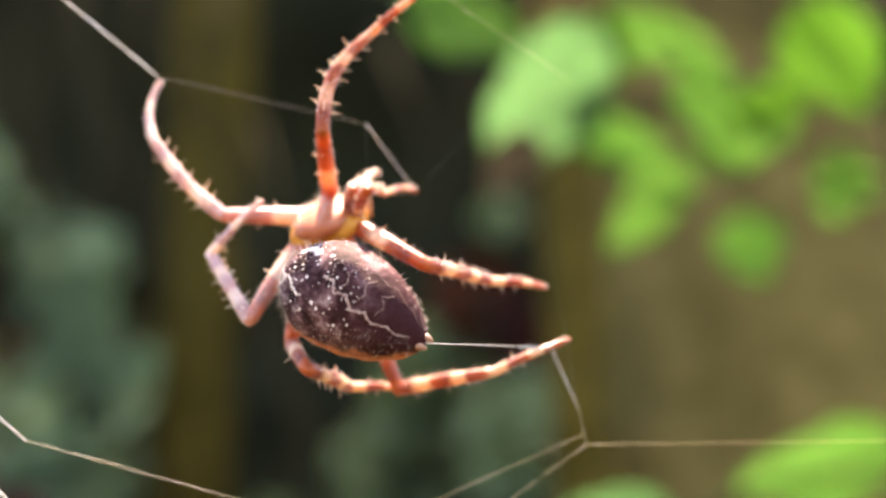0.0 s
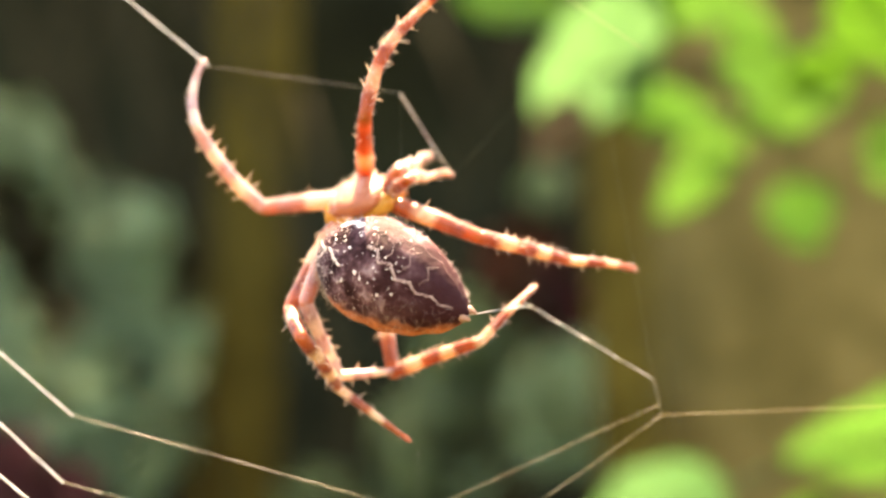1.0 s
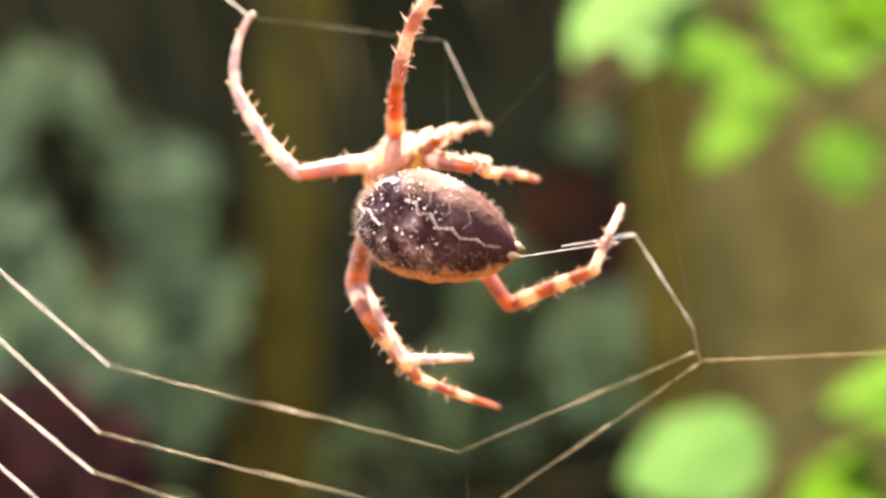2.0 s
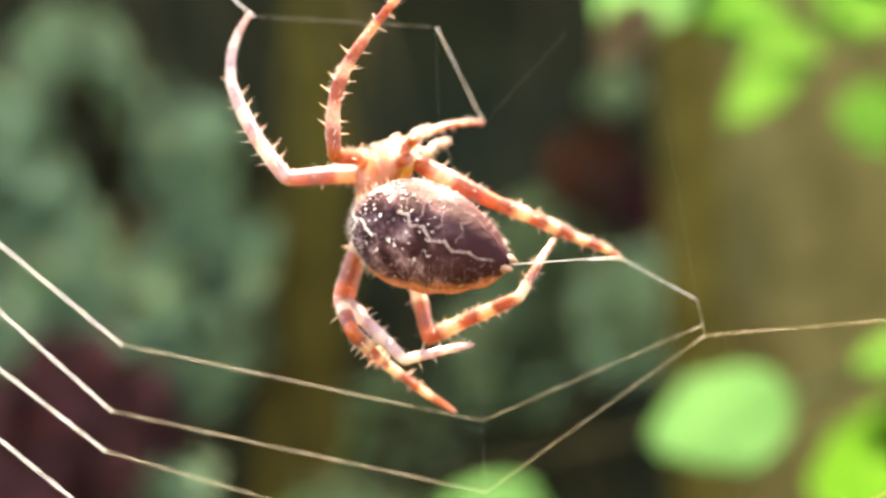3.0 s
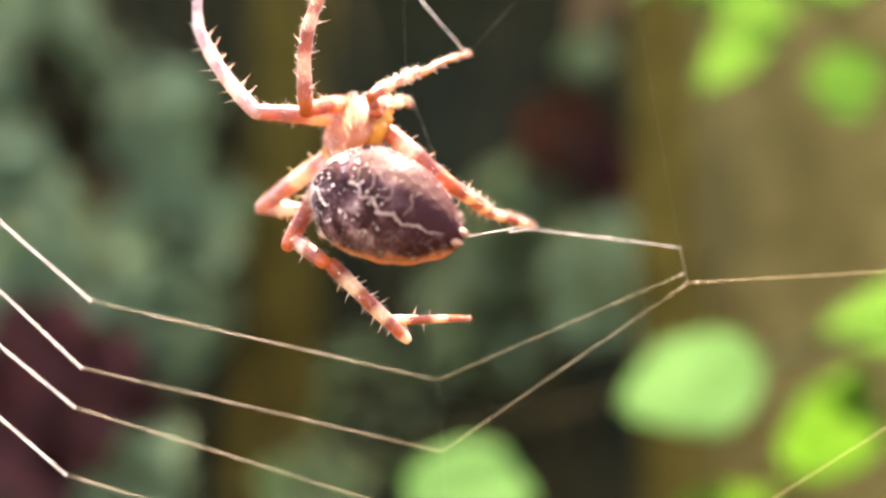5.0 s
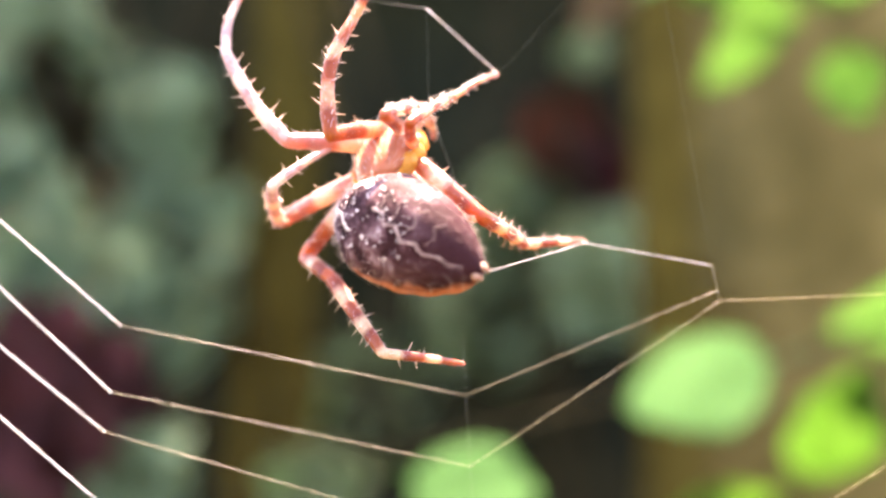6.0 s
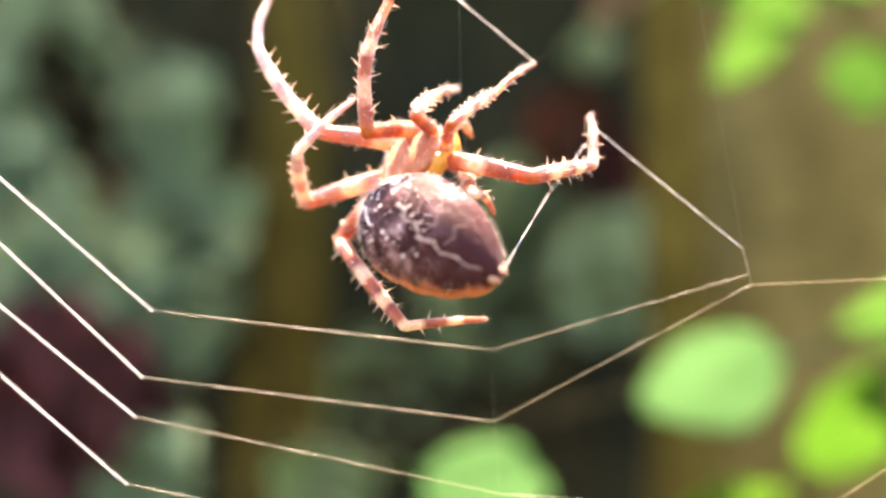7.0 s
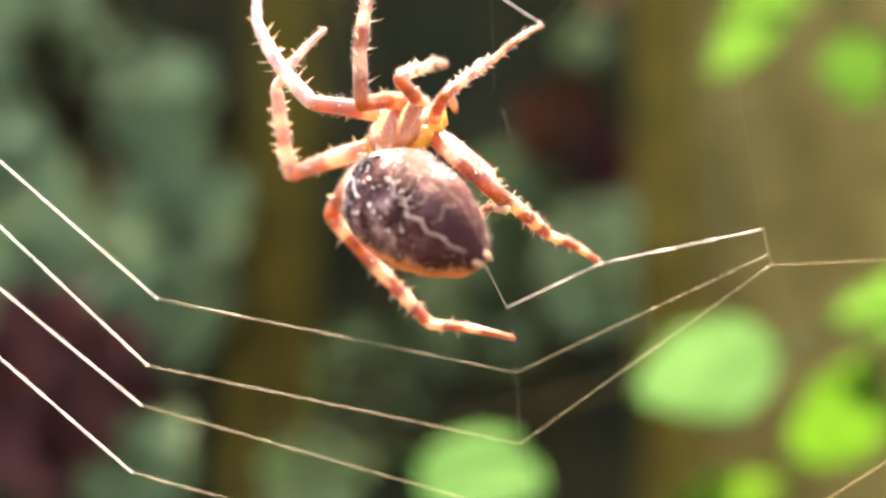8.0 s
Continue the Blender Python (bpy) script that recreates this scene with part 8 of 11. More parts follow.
    walk(threads[12], [
        (0, pose(-0.02231, 0.00000, -0.01110, -109.9, -0.0, -90.0)), (0.2, pose(-0.02263, 0.00000, -0.01213, -109.3, -0.0, -90.0)), (0.4, pose(-0.02238, 0.00000, -0.01135, -109.8, -0.0, -90.0)),
        (0.5, pose(-0.02178, 0.00000, -0.01152, -109.7, -0.0, -90.0)), (0.7, pose(-0.02126, 0.00000, -0.01135, -109.9, -0.0, -90.0)), (1, pose(-0.02310, 0.00000, -0.01175, -109.6, -0.0, -90.0)),
        (1.2, pose(-0.02462, 0.00000, -0.01097, -109.4, -0.0, -90.0)), (1.5, pose(-0.02380, 0.00000, -0.01200, -108.5, -0.0, -90.0)), (1.7, pose(-0.02296, 0.00000, -0.01172, -108.3, -0.0, -90.0)),
        (2.8, pose(-0.02331, 0.00000, -0.01177, -106.6, -0.0, -90.0)), (3, pose(-0.02362, 0.00000, -0.01287, -106.0, -0.0, -90.0)), (3.2, pose(-0.02435, 0.00000, -0.01199, -106.6, -0.0, -90.0)),
        (3.5, pose(-0.02329, 0.00000, -0.01248, -106.7, -0.0, -90.0)), (3.7, pose(-0.02249, 0.00000, -0.01171, -107.2, -0.0, -90.0)), (4, pose(-0.02402, 0.00000, -0.01214, -107.9, -0.0, -90.0)),
        (4.2, pose(-0.02460, 0.00000, -0.01259, -108.0, -0.0, -90.0)), (4.5, pose(-0.02391, 0.00000, -0.01231, -107.5, -0.0, -90.0)), (4.7, pose(-0.02367, 0.00000, -0.01190, -107.4, -0.0, -90.0)),
        (5.8, pose(-0.02339, 0.00000, -0.01275, -106.4, -0.0, -90.0)), (6, pose(-0.02336, 0.00000, -0.01255, -106.1, -0.0, -90.0)), (6.5, pose(-0.02405, 0.00000, -0.01257, -105.5, -0.0, -90.0)),
        (6.8, pose(-0.02346, 0.00000, -0.01247, -103.5, -0.0, -90.0)), (7, pose(-0.02342, 0.00000, -0.01248, -101.9, -0.0, -90.0)), (7.2, pose(-0.02381, 0.00000, -0.01217, -100.8, -0.0, -90.0)),
        (7.5, pose(-0.02293, 0.00000, -0.01229, -101.5, -0.0, -90.0)), (7.8, pose(-0.02307, 0.00000, -0.01247, -104.5, -0.0, -90.0)), (8, pose(-0.02412, 0.00000, -0.01262, -106.2, -0.0, -90.0))])
    walk(threads[13], [
        (0, pose(-0.01255, 0.00000, -0.01463, -109.9, -0.0, -90.0)), (0.2, pose(-0.01277, 0.00000, -0.01558, -109.3, -0.0, -90.0)), (0.4, pose(-0.01249, 0.00000, -0.01491, -109.8, -0.0, -90.0)),
        (0.5, pose(-0.01183, 0.00000, -0.01508, -109.7, -0.0, -90.0)), (0.7, pose(-0.01137, 0.00000, -0.01492, -109.9, -0.0, -90.0)), (1, pose(-0.01223, 0.00000, -0.01562, -109.6, -0.0, -90.0)),
        (1.2, pose(-0.01367, 0.00000, -0.01482, -109.4, -0.0, -90.0)), (1.5, pose(-0.01277, 0.00000, -0.01570, -108.5, -0.0, -90.0)), (1.7, pose(-0.01157, 0.00000, -0.01549, -108.3, -0.0, -90.0)),
        (2.8, pose(-0.01141, 0.00000, -0.01532, -106.6, -0.0, -90.0)), (3, pose(-0.01175, 0.00000, -0.01628, -106.0, -0.0, -90.0)), (3.2, pose(-0.01210, 0.00000, -0.01565, -106.6, -0.0, -90.0)),
        (3.5, pose(-0.01105, 0.00000, -0.01615, -106.7, -0.0, -90.0)), (3.7, pose(-0.01062, 0.00000, -0.01538, -107.2, -0.0, -90.0)), (4, pose(-0.01300, 0.00000, -0.01570, -107.9, -0.0, -90.0)),
        (4.2, pose(-0.01360, 0.00000, -0.01617, -108.0, -0.0, -90.0)), (4.5, pose(-0.01303, 0.00000, -0.01573, -107.5, -0.0, -90.0)), (4.7, pose(-0.01288, 0.00000, -0.01529, -107.4, -0.0, -90.0)),
        (5.8, pose(-0.01292, 0.00000, -0.01582, -106.4, -0.0, -90.0)), (6, pose(-0.01305, 0.00000, -0.01553, -106.1, -0.0, -90.0)), (6.5, pose(-0.01382, 0.00000, -0.01540, -105.5, -0.0, -90.0)),
        (6.8, pose(-0.01353, 0.00000, -0.01485, -103.5, -0.0, -90.0)), (7, pose(-0.01401, 0.00000, -0.01446, -101.9, -0.0, -90.0)), (7.2, pose(-0.01440, 0.00000, -0.01396, -100.8, -0.0, -90.0)),
        (7.5, pose(-0.01291, 0.00000, -0.01433, -101.5, -0.0, -90.0)), (7.8, pose(-0.01249, 0.00000, -0.01520, -104.5, -0.0, -90.0)), (8, pose(-0.01318, 0.00000, -0.01581, -106.2, -0.0, -90.0))])
    walk(threads[14], [
        (0, pose(-0.02270, 0.00000, -0.01560, -109.3, -0.0, -90.0)), (0.2, pose(-0.02303, 0.00000, -0.01662, -108.7, -0.0, -90.0)), (0.4, pose(-0.02280, 0.00000, -0.01587, -109.2, -0.0, -90.0)),
        (0.5, pose(-0.02222, 0.00000, -0.01605, -109.0, -0.0, -90.0)), (0.7, pose(-0.02171, 0.00000, -0.01590, -109.2, -0.0, -90.0)), (1, pose(-0.02356, 0.00000, -0.01633, -108.9, -0.0, -90.0)),
        (1.2, pose(-0.02508, 0.00000, -0.01558, -108.7, -0.0, -90.0)), (1.5, pose(-0.02429, 0.00000, -0.01664, -107.9, -0.0, -90.0)), (1.7, pose(-0.02348, 0.00000, -0.01638, -107.7, -0.0, -90.0)),
        (2.8, pose(-0.02391, 0.00000, -0.01652, -105.9, -0.0, -90.0)), (3, pose(-0.02422, 0.00000, -0.01762, -105.4, -0.0, -90.0)), (3.2, pose(-0.02496, 0.00000, -0.01675, -106.0, -0.0, -90.0)),
        (3.5, pose(-0.02390, 0.00000, -0.01723, -106.1, -0.0, -90.0)), (3.7, pose(-0.02311, 0.00000, -0.01646, -106.6, -0.0, -90.0)), (4, pose(-0.02464, 0.00000, -0.01688, -107.2, -0.0, -90.0)),
        (4.2, pose(-0.02522, 0.00000, -0.01733, -107.3, -0.0, -90.0)), (4.5, pose(-0.02454, 0.00000, -0.01704, -106.8, -0.0, -90.0)), (4.7, pose(-0.02430, 0.00000, -0.01662, -106.8, -0.0, -90.0)),
        (5.8, pose(-0.02402, 0.00000, -0.01744, -105.8, -0.0, -90.0)), (6, pose(-0.02399, 0.00000, -0.01724, -105.6, -0.0, -90.0)), (6.5, pose(-0.02468, 0.00000, -0.01725, -104.9, -0.0, -90.0)),
        (6.8, pose(-0.02409, 0.00000, -0.01714, -103.0, -0.0, -90.0)), (7, pose(-0.02405, 0.00000, -0.01714, -101.5, -0.0, -90.0)), (7.2, pose(-0.02443, 0.00000, -0.01683, -100.5, -0.0, -90.0)),
        (7.5, pose(-0.02355, 0.00000, -0.01695, -101.1, -0.0, -90.0)), (7.8, pose(-0.02370, 0.00000, -0.01711, -104.0, -0.0, -90.0)), (8, pose(-0.02475, 0.00000, -0.01726, -105.7, -0.0, -90.0))])
    walk(threads[15], [
        (0, pose(-0.01265, 0.00000, -0.01911, -109.3, -0.0, -90.0)), (0.2, pose(-0.01287, 0.00000, -0.02006, -108.7, -0.0, -90.0)), (0.4, pose(-0.01261, 0.00000, -0.01942, -109.2, -0.0, -90.0)),
        (0.5, pose(-0.01195, 0.00000, -0.01959, -109.0, -0.0, -90.0)), (0.7, pose(-0.01150, 0.00000, -0.01946, -109.2, -0.0, -90.0)), (1, pose(-0.01236, 0.00000, -0.02017, -108.9, -0.0, -90.0)),
        (1.2, pose(-0.01379, 0.00000, -0.01940, -108.7, -0.0, -90.0)), (1.5, pose(-0.01290, 0.00000, -0.02031, -107.9, -0.0, -90.0)), (1.7, pose(-0.01171, 0.00000, -0.02013, -107.7, -0.0, -90.0)),
        (2.8, pose(-0.01155, 0.00000, -0.02005, -105.9, -0.0, -90.0)), (3, pose(-0.01188, 0.00000, -0.02102, -105.4, -0.0, -90.0)), (3.2, pose(-0.01223, 0.00000, -0.02040, -106.0, -0.0, -90.0)),
        (3.5, pose(-0.01118, 0.00000, -0.02089, -106.1, -0.0, -90.0)), (3.7, pose(-0.01075, 0.00000, -0.02013, -106.6, -0.0, -90.0)), (4, pose(-0.01313, 0.00000, -0.02045, -107.2, -0.0, -90.0)),
        (4.2, pose(-0.01373, 0.00000, -0.02092, -107.3, -0.0, -90.0)), (4.5, pose(-0.01316, 0.00000, -0.02049, -106.8, -0.0, -90.0)), (4.7, pose(-0.01301, 0.00000, -0.02004, -106.8, -0.0, -90.0)),
        (5.8, pose(-0.01304, 0.00000, -0.02055, -105.8, -0.0, -90.0)), (6, pose(-0.01317, 0.00000, -0.02025, -105.6, -0.0, -90.0)), (6.5, pose(-0.01394, 0.00000, -0.02011, -104.9, -0.0, -90.0)),
        (6.8, pose(-0.01365, 0.00000, -0.01955, -103.0, -0.0, -90.0)), (7, pose(-0.01412, 0.00000, -0.01916, -101.5, -0.0, -90.0)), (7.2, pose(-0.01452, 0.00000, -0.01866, -100.5, -0.0, -90.0)),
        (7.5, pose(-0.01302, 0.00000, -0.01902, -101.1, -0.0, -90.0)), (7.8, pose(-0.01261, 0.00000, -0.01988, -104.0, -0.0, -90.0)), (8, pose(-0.01330, 0.00000, -0.02049, -105.7, -0.0, -90.0))])
    walk(threads[16], [
        (0, pose(0.01811, 0.00000, -0.00423, -89.4, 0.0, -90.0)), (0.2, pose(0.01852, 0.00000, -0.00502, -89.2, 0.0, -90.0)), (0.4, pose(0.01926, 0.00000, -0.00429, -88.8, 0.0, -90.0)),
        (0.5, pose(0.02018, 0.00000, -0.00441, -88.7, 0.0, -90.0)), (0.7, pose(0.02117, 0.00000, -0.00427, -88.3, 0.0, -90.0)), (1, pose(0.01964, 0.00000, -0.00444, -87.7, -0.0, -90.0)),
        (1.2, pose(0.01820, 0.00000, -0.00371, -87.7, -0.0, -90.0)), (1.5, pose(0.01881, 0.00000, -0.00448, -87.6, -0.0, -90.0)), (1.7, pose(0.02016, 0.00000, -0.00428, -87.6, -0.0, -90.0)),
        (2.8, pose(0.01937, 0.00000, -0.00365, -85.6, -0.0, -90.0)), (3, pose(0.01897, 0.00000, -0.00464, -85.1, -0.0, -90.0)), (3.2, pose(0.01852, 0.00000, -0.00385, -85.1, -0.0, -90.0)),
        (3.5, pose(0.01962, 0.00000, -0.00423, -85.0, -0.0, -90.0)), (3.7, pose(0.02017, 0.00000, -0.00336, -85.4, -0.0, -90.0)), (4, pose(0.01935, 0.00000, -0.00353, -86.0, -0.0, -90.0)),
        (4.2, pose(0.01869, 0.00000, -0.00396, -85.8, -0.0, -90.0)), (4.5, pose(0.01894, 0.00000, -0.00343, -85.6, -0.0, -90.0)), (4.7, pose(0.01936, 0.00000, -0.00323, -86.0, -0.0, -90.0)),
        (5.8, pose(0.01964, 0.00000, -0.00371, -87.6, -0.0, -90.0)), (6, pose(0.01963, 0.00000, -0.00344, -87.6, -0.0, -90.0)), (6.5, pose(0.01902, 0.00000, -0.00345, -87.6, -0.0, -90.0)),
        (6.8, pose(0.01946, 0.00000, -0.00336, -87.6, -0.0, -90.0)), (7, pose(0.01933, 0.00000, -0.00330, -87.6, -0.0, -90.0)), (7.2, pose(0.01854, 0.00000, -0.00304, -87.6, -0.0, -90.0)),
        (7.5, pose(0.02018, 0.00000, -0.00326, -87.6, -0.0, -90.0)), (7.8, pose(0.01998, 0.00000, -0.00320, -87.6, -0.0, -90.0)), (8, pose(0.01943, 0.00000, -0.00298, -87.6, -0.0, -90.0))])
    walk(threads[17], [
        (0, pose(0.01758, 0.00000, -0.00169, -168.1, -0.0, -90.0)), (0.2, pose(0.01799, 0.00000, -0.00248, -168.2, -0.0, -90.0)), (0.4, pose(0.01874, 0.00000, -0.00175, -168.3, -0.0, -90.0)),
        (0.5, pose(0.01965, 0.00000, -0.00187, -168.4, -0.0, -90.0)), (0.7, pose(0.02065, 0.00000, -0.00173, -168.5, -0.0, -90.0)), (1, pose(0.01912, 0.00000, -0.00190, -168.4, -0.0, -90.0)),
        (1.2, pose(0.01768, 0.00000, -0.00118, -168.3, -0.0, -90.0)), (1.5, pose(0.01828, 0.00000, -0.00195, -168.3, -0.0, -90.0)), (1.7, pose(0.01964, 0.00000, -0.00175, -168.3, -0.0, -90.0)),
        (2.8, pose(0.01884, 0.00000, -0.00114, -168.0, -0.0, -90.0)), (3, pose(0.01843, 0.00000, -0.00213, -167.9, -0.0, -90.0)), (3.2, pose(0.01798, 0.00000, -0.00134, -167.9, -0.0, -90.0)),
        (3.5, pose(0.01908, 0.00000, -0.00172, -167.8, -0.0, -90.0)), (3.7, pose(0.01963, 0.00000, -0.00085, -167.8, -0.0, -90.0)), (4, pose(0.01881, 0.00000, -0.00103, -167.7, -0.0, -90.0)),
        (4.2, pose(0.01814, 0.00000, -0.00146, -167.6, -0.0, -90.0)), (4.5, pose(0.01839, 0.00000, -0.00092, -167.6, -0.0, -90.0)), (4.7, pose(0.01881, 0.00000, -0.00073, -167.6, -0.0, -90.0)),
        (5.8, pose(0.01909, 0.00000, -0.00122, -167.5, -0.0, -90.0)), (6, pose(0.01908, 0.00000, -0.00096, -167.5, -0.0, -90.0)), (6.5, pose(0.01847, 0.00000, -0.00098, -167.5, -0.0, -90.0)),
        (6.8, pose(0.01891, 0.00000, -0.00089, -167.5, -0.0, -90.0)), (7, pose(0.01878, 0.00000, -0.00083, -167.5, -0.0, -90.0)), (7.2, pose(0.01800, 0.00000, -0.00057, -167.5, -0.0, -90.0)),
        (7.5, pose(0.01963, 0.00000, -0.00080, -167.5, -0.0, -90.0)), (7.8, pose(0.01943, 0.00000, -0.00073, -167.4, -0.0, -90.0)), (8, pose(0.01887, 0.00000, -0.00051, -167.4, -0.0, -90.0))])
    walk(threads[18], [
        (0, pose(0.01781, 0.00000, -0.00281, -168.1, -0.0, -90.0)), (0.2, pose(0.01822, 0.00000, -0.00360, -168.2, -0.0, -90.0)), (0.4, pose(0.01897, 0.00000, -0.00287, -168.3, -0.0, -90.0)),
        (0.5, pose(0.01988, 0.00000, -0.00298, -168.4, -0.0, -90.0)), (0.7, pose(0.02088, 0.00000, -0.00284, -168.5, -0.0, -90.0)), (1, pose(0.01935, 0.00000, -0.00301, -168.4, -0.0, -90.0)),
        (1.2, pose(0.01791, 0.00000, -0.00229, -168.3, -0.0, -90.0)), (1.5, pose(0.01851, 0.00000, -0.00306, -168.3, -0.0, -90.0)), (1.7, pose(0.01987, 0.00000, -0.00285, -168.3, -0.0, -90.0)),
        (2.8, pose(0.01907, 0.00000, -0.00223, -168.0, -0.0, -90.0)), (3, pose(0.01866, 0.00000, -0.00322, -167.9, -0.0, -90.0)), (3.2, pose(0.01821, 0.00000, -0.00243, -167.9, -0.0, -90.0)),
        (3.5, pose(0.01931, 0.00000, -0.00281, -167.8, -0.0, -90.0)), (3.7, pose(0.01986, 0.00000, -0.00194, -167.8, -0.0, -90.0)), (4, pose(0.01904, 0.00000, -0.00211, -167.7, -0.0, -90.0)),
        (4.2, pose(0.01838, 0.00000, -0.00254, -167.6, -0.0, -90.0)), (4.5, pose(0.01863, 0.00000, -0.00200, -167.6, -0.0, -90.0)), (4.7, pose(0.01905, 0.00000, -0.00181, -167.6, -0.0, -90.0)),
        (5.8, pose(0.01933, 0.00000, -0.00229, -167.5, -0.0, -90.0)), (6, pose(0.01932, 0.00000, -0.00202, -167.5, -0.0, -90.0)), (6.5, pose(0.01870, 0.00000, -0.00203, -167.5, -0.0, -90.0)),
        (6.8, pose(0.01914, 0.00000, -0.00194, -167.5, -0.0, -90.0)), (7, pose(0.01901, 0.00000, -0.00188, -167.5, -0.0, -90.0)), (7.2, pose(0.01823, 0.00000, -0.00162, -167.5, -0.0, -90.0)),
        (7.5, pose(0.01986, 0.00000, -0.00184, -167.5, -0.0, -90.0)), (7.8, pose(0.01967, 0.00000, -0.00178, -167.4, -0.0, -90.0)), (8, pose(0.01911, 0.00000, -0.00156, -167.4, -0.0, -90.0))])
    walk(threads[19], [
        (0, pose(0.03568, 0.00000, -0.01259, 119.9, -0.0, -90.0)), (0.2, pose(0.03604, 0.00000, -0.01336, 119.9, -0.0, -90.0)), (0.4, pose(0.03676, 0.00000, -0.01263, 120.0, -0.0, -90.0)),
        (0.5, pose(0.03765, 0.00000, -0.01275, 120.0, -0.0, -90.0)), (0.7, pose(0.03858, 0.00000, -0.01260, 120.2, -0.0, -90.0)), (1, pose(0.03691, 0.00000, -0.01272, 120.5, -0.0, -90.0)),
        (1.2, pose(0.03542, 0.00000, -0.01198, 120.8, -0.0, -90.0)), (1.5, pose(0.03593, 0.00000, -0.01272, 121.0, -0.0, -90.0)), (1.7, pose(0.03724, 0.00000, -0.01252, 121.2, -0.0, -90.0)),
        (2.8, pose(0.03625, 0.00000, -0.01182, 122.1, -0.0, -90.0)), (3, pose(0.03581, 0.00000, -0.01279, 122.2, -0.0, -90.0)), (3.2, pose(0.03537, 0.00000, -0.01201, 122.2, -0.0, -90.0)),
        (3.5, pose(0.03646, 0.00000, -0.01238, 122.3, -0.0, -90.0)), (3.7, pose(0.03705, 0.00000, -0.01153, 122.2, -0.0, -90.0)), (4, pose(0.03630, 0.00000, -0.01172, 122.2, -0.0, -90.0)),
        (4.2, pose(0.03567, 0.00000, -0.01215, 122.2, -0.0, -90.0)), (4.5, pose(0.03596, 0.00000, -0.01163, 122.2, -0.0, -90.0)), (4.7, pose(0.03638, 0.00000, -0.01143, 122.2, -0.0, -90.0)),
        (5.8, pose(0.03663, 0.00000, -0.01189, 122.1, -0.0, -90.0)), (6, pose(0.03660, 0.00000, -0.01161, 122.1, -0.0, -90.0)), (6.5, pose(0.03595, 0.00000, -0.01160, 122.1, -0.0, -90.0)),
        (6.8, pose(0.03633, 0.00000, -0.01149, 122.2, -0.0, -90.0)), (7, pose(0.03617, 0.00000, -0.01141, 122.2, -0.0, -90.0)), (7.2, pose(0.03538, 0.00000, -0.01114, 122.2, -0.0, -90.0)),
        (7.5, pose(0.03702, 0.00000, -0.01137, 122.1, -0.0, -90.0)), (7.8, pose(0.03688, 0.00000, -0.01131, 122.1, -0.0, -90.0)), (8, pose(0.03634, 0.00000, -0.01109, 122.0, -0.0, -90.0))])
    walk(threads[20], [
        (0, pose(-0.01330, 0.00030, 0.02259, 50.9, 0.5, -89.4)), (0.2, pose(-0.01357, 0.00030, 0.02128, 50.9, 0.5, -89.4)), (0.4, pose(-0.01293, 0.00030, 0.02178, 50.8, 0.5, -89.4)),
        (0.5, pose(-0.01201, 0.00030, 0.02095, 50.8, 0.5, -89.4)), (0.7, pose(-0.01144, 0.00030, 0.02133, 50.7, 0.5, -89.4)), (1, pose(-0.01320, 0.00030, 0.02096, 50.7, 0.5, -89.4)),
        (1.2, pose(-0.01445, 0.00030, 0.02181, 50.6, 0.5, -89.4)), (1.5, pose(-0.01367, 0.00030, 0.02072, 50.6, 0.5, -89.4)), (1.7, pose(-0.01221, 0.00030, 0.02095, 50.5, 0.5, -89.4)),
        (2.8, pose(-0.01216, 0.00030, 0.02000, 50.5, 0.5, -89.4)), (3, pose(-0.01313, 0.00030, 0.01826, 50.5, 0.5, -89.4)), (3.2, pose(-0.01424, 0.00030, 0.01973, 50.5, 0.5, -89.4)),
        (3.5, pose(-0.01330, 0.00030, 0.01895, 50.5, 0.5, -89.4)), (3.7, pose(-0.01230, 0.00030, 0.01982, 50.5, 0.5, -89.4)), (4, pose(-0.01458, 0.00030, 0.01972, 50.6, 0.5, -89.4)),
        (4.2, pose(-0.01511, 0.00030, 0.01934, 50.6, 0.5, -89.4)), (4.5, pose(-0.01427, 0.00030, 0.01951, 50.6, 0.5, -89.4)), (4.7, pose(-0.01403, 0.00030, 0.01969, 50.6, 0.5, -89.4)),
        (5.8, pose(-0.01305, 0.00030, 0.01868, 50.7, 0.5, -89.4)), (6, pose(-0.01339, 0.00030, 0.01877, 50.7, 0.5, -89.4)), (6.5, pose(-0.01416, 0.00030, 0.01858, 50.7, 0.5, -89.4)),
        (6.8, pose(-0.01375, 0.00030, 0.01844, 50.7, 0.5, -89.4)), (7, pose(-0.01360, 0.00030, 0.01787, 50.7, 0.5, -89.4)), (7.2, pose(-0.01400, 0.00030, 0.01830, 50.7, 0.5, -89.4)),
        (7.5, pose(-0.01276, 0.00030, 0.01851, 50.7, 0.5, -89.4)), (7.8, pose(-0.01366, 0.00030, 0.01844, 50.7, 0.5, -89.4)), (8, pose(-0.01491, 0.00030, 0.01818, 50.7, 0.5, -89.4))])
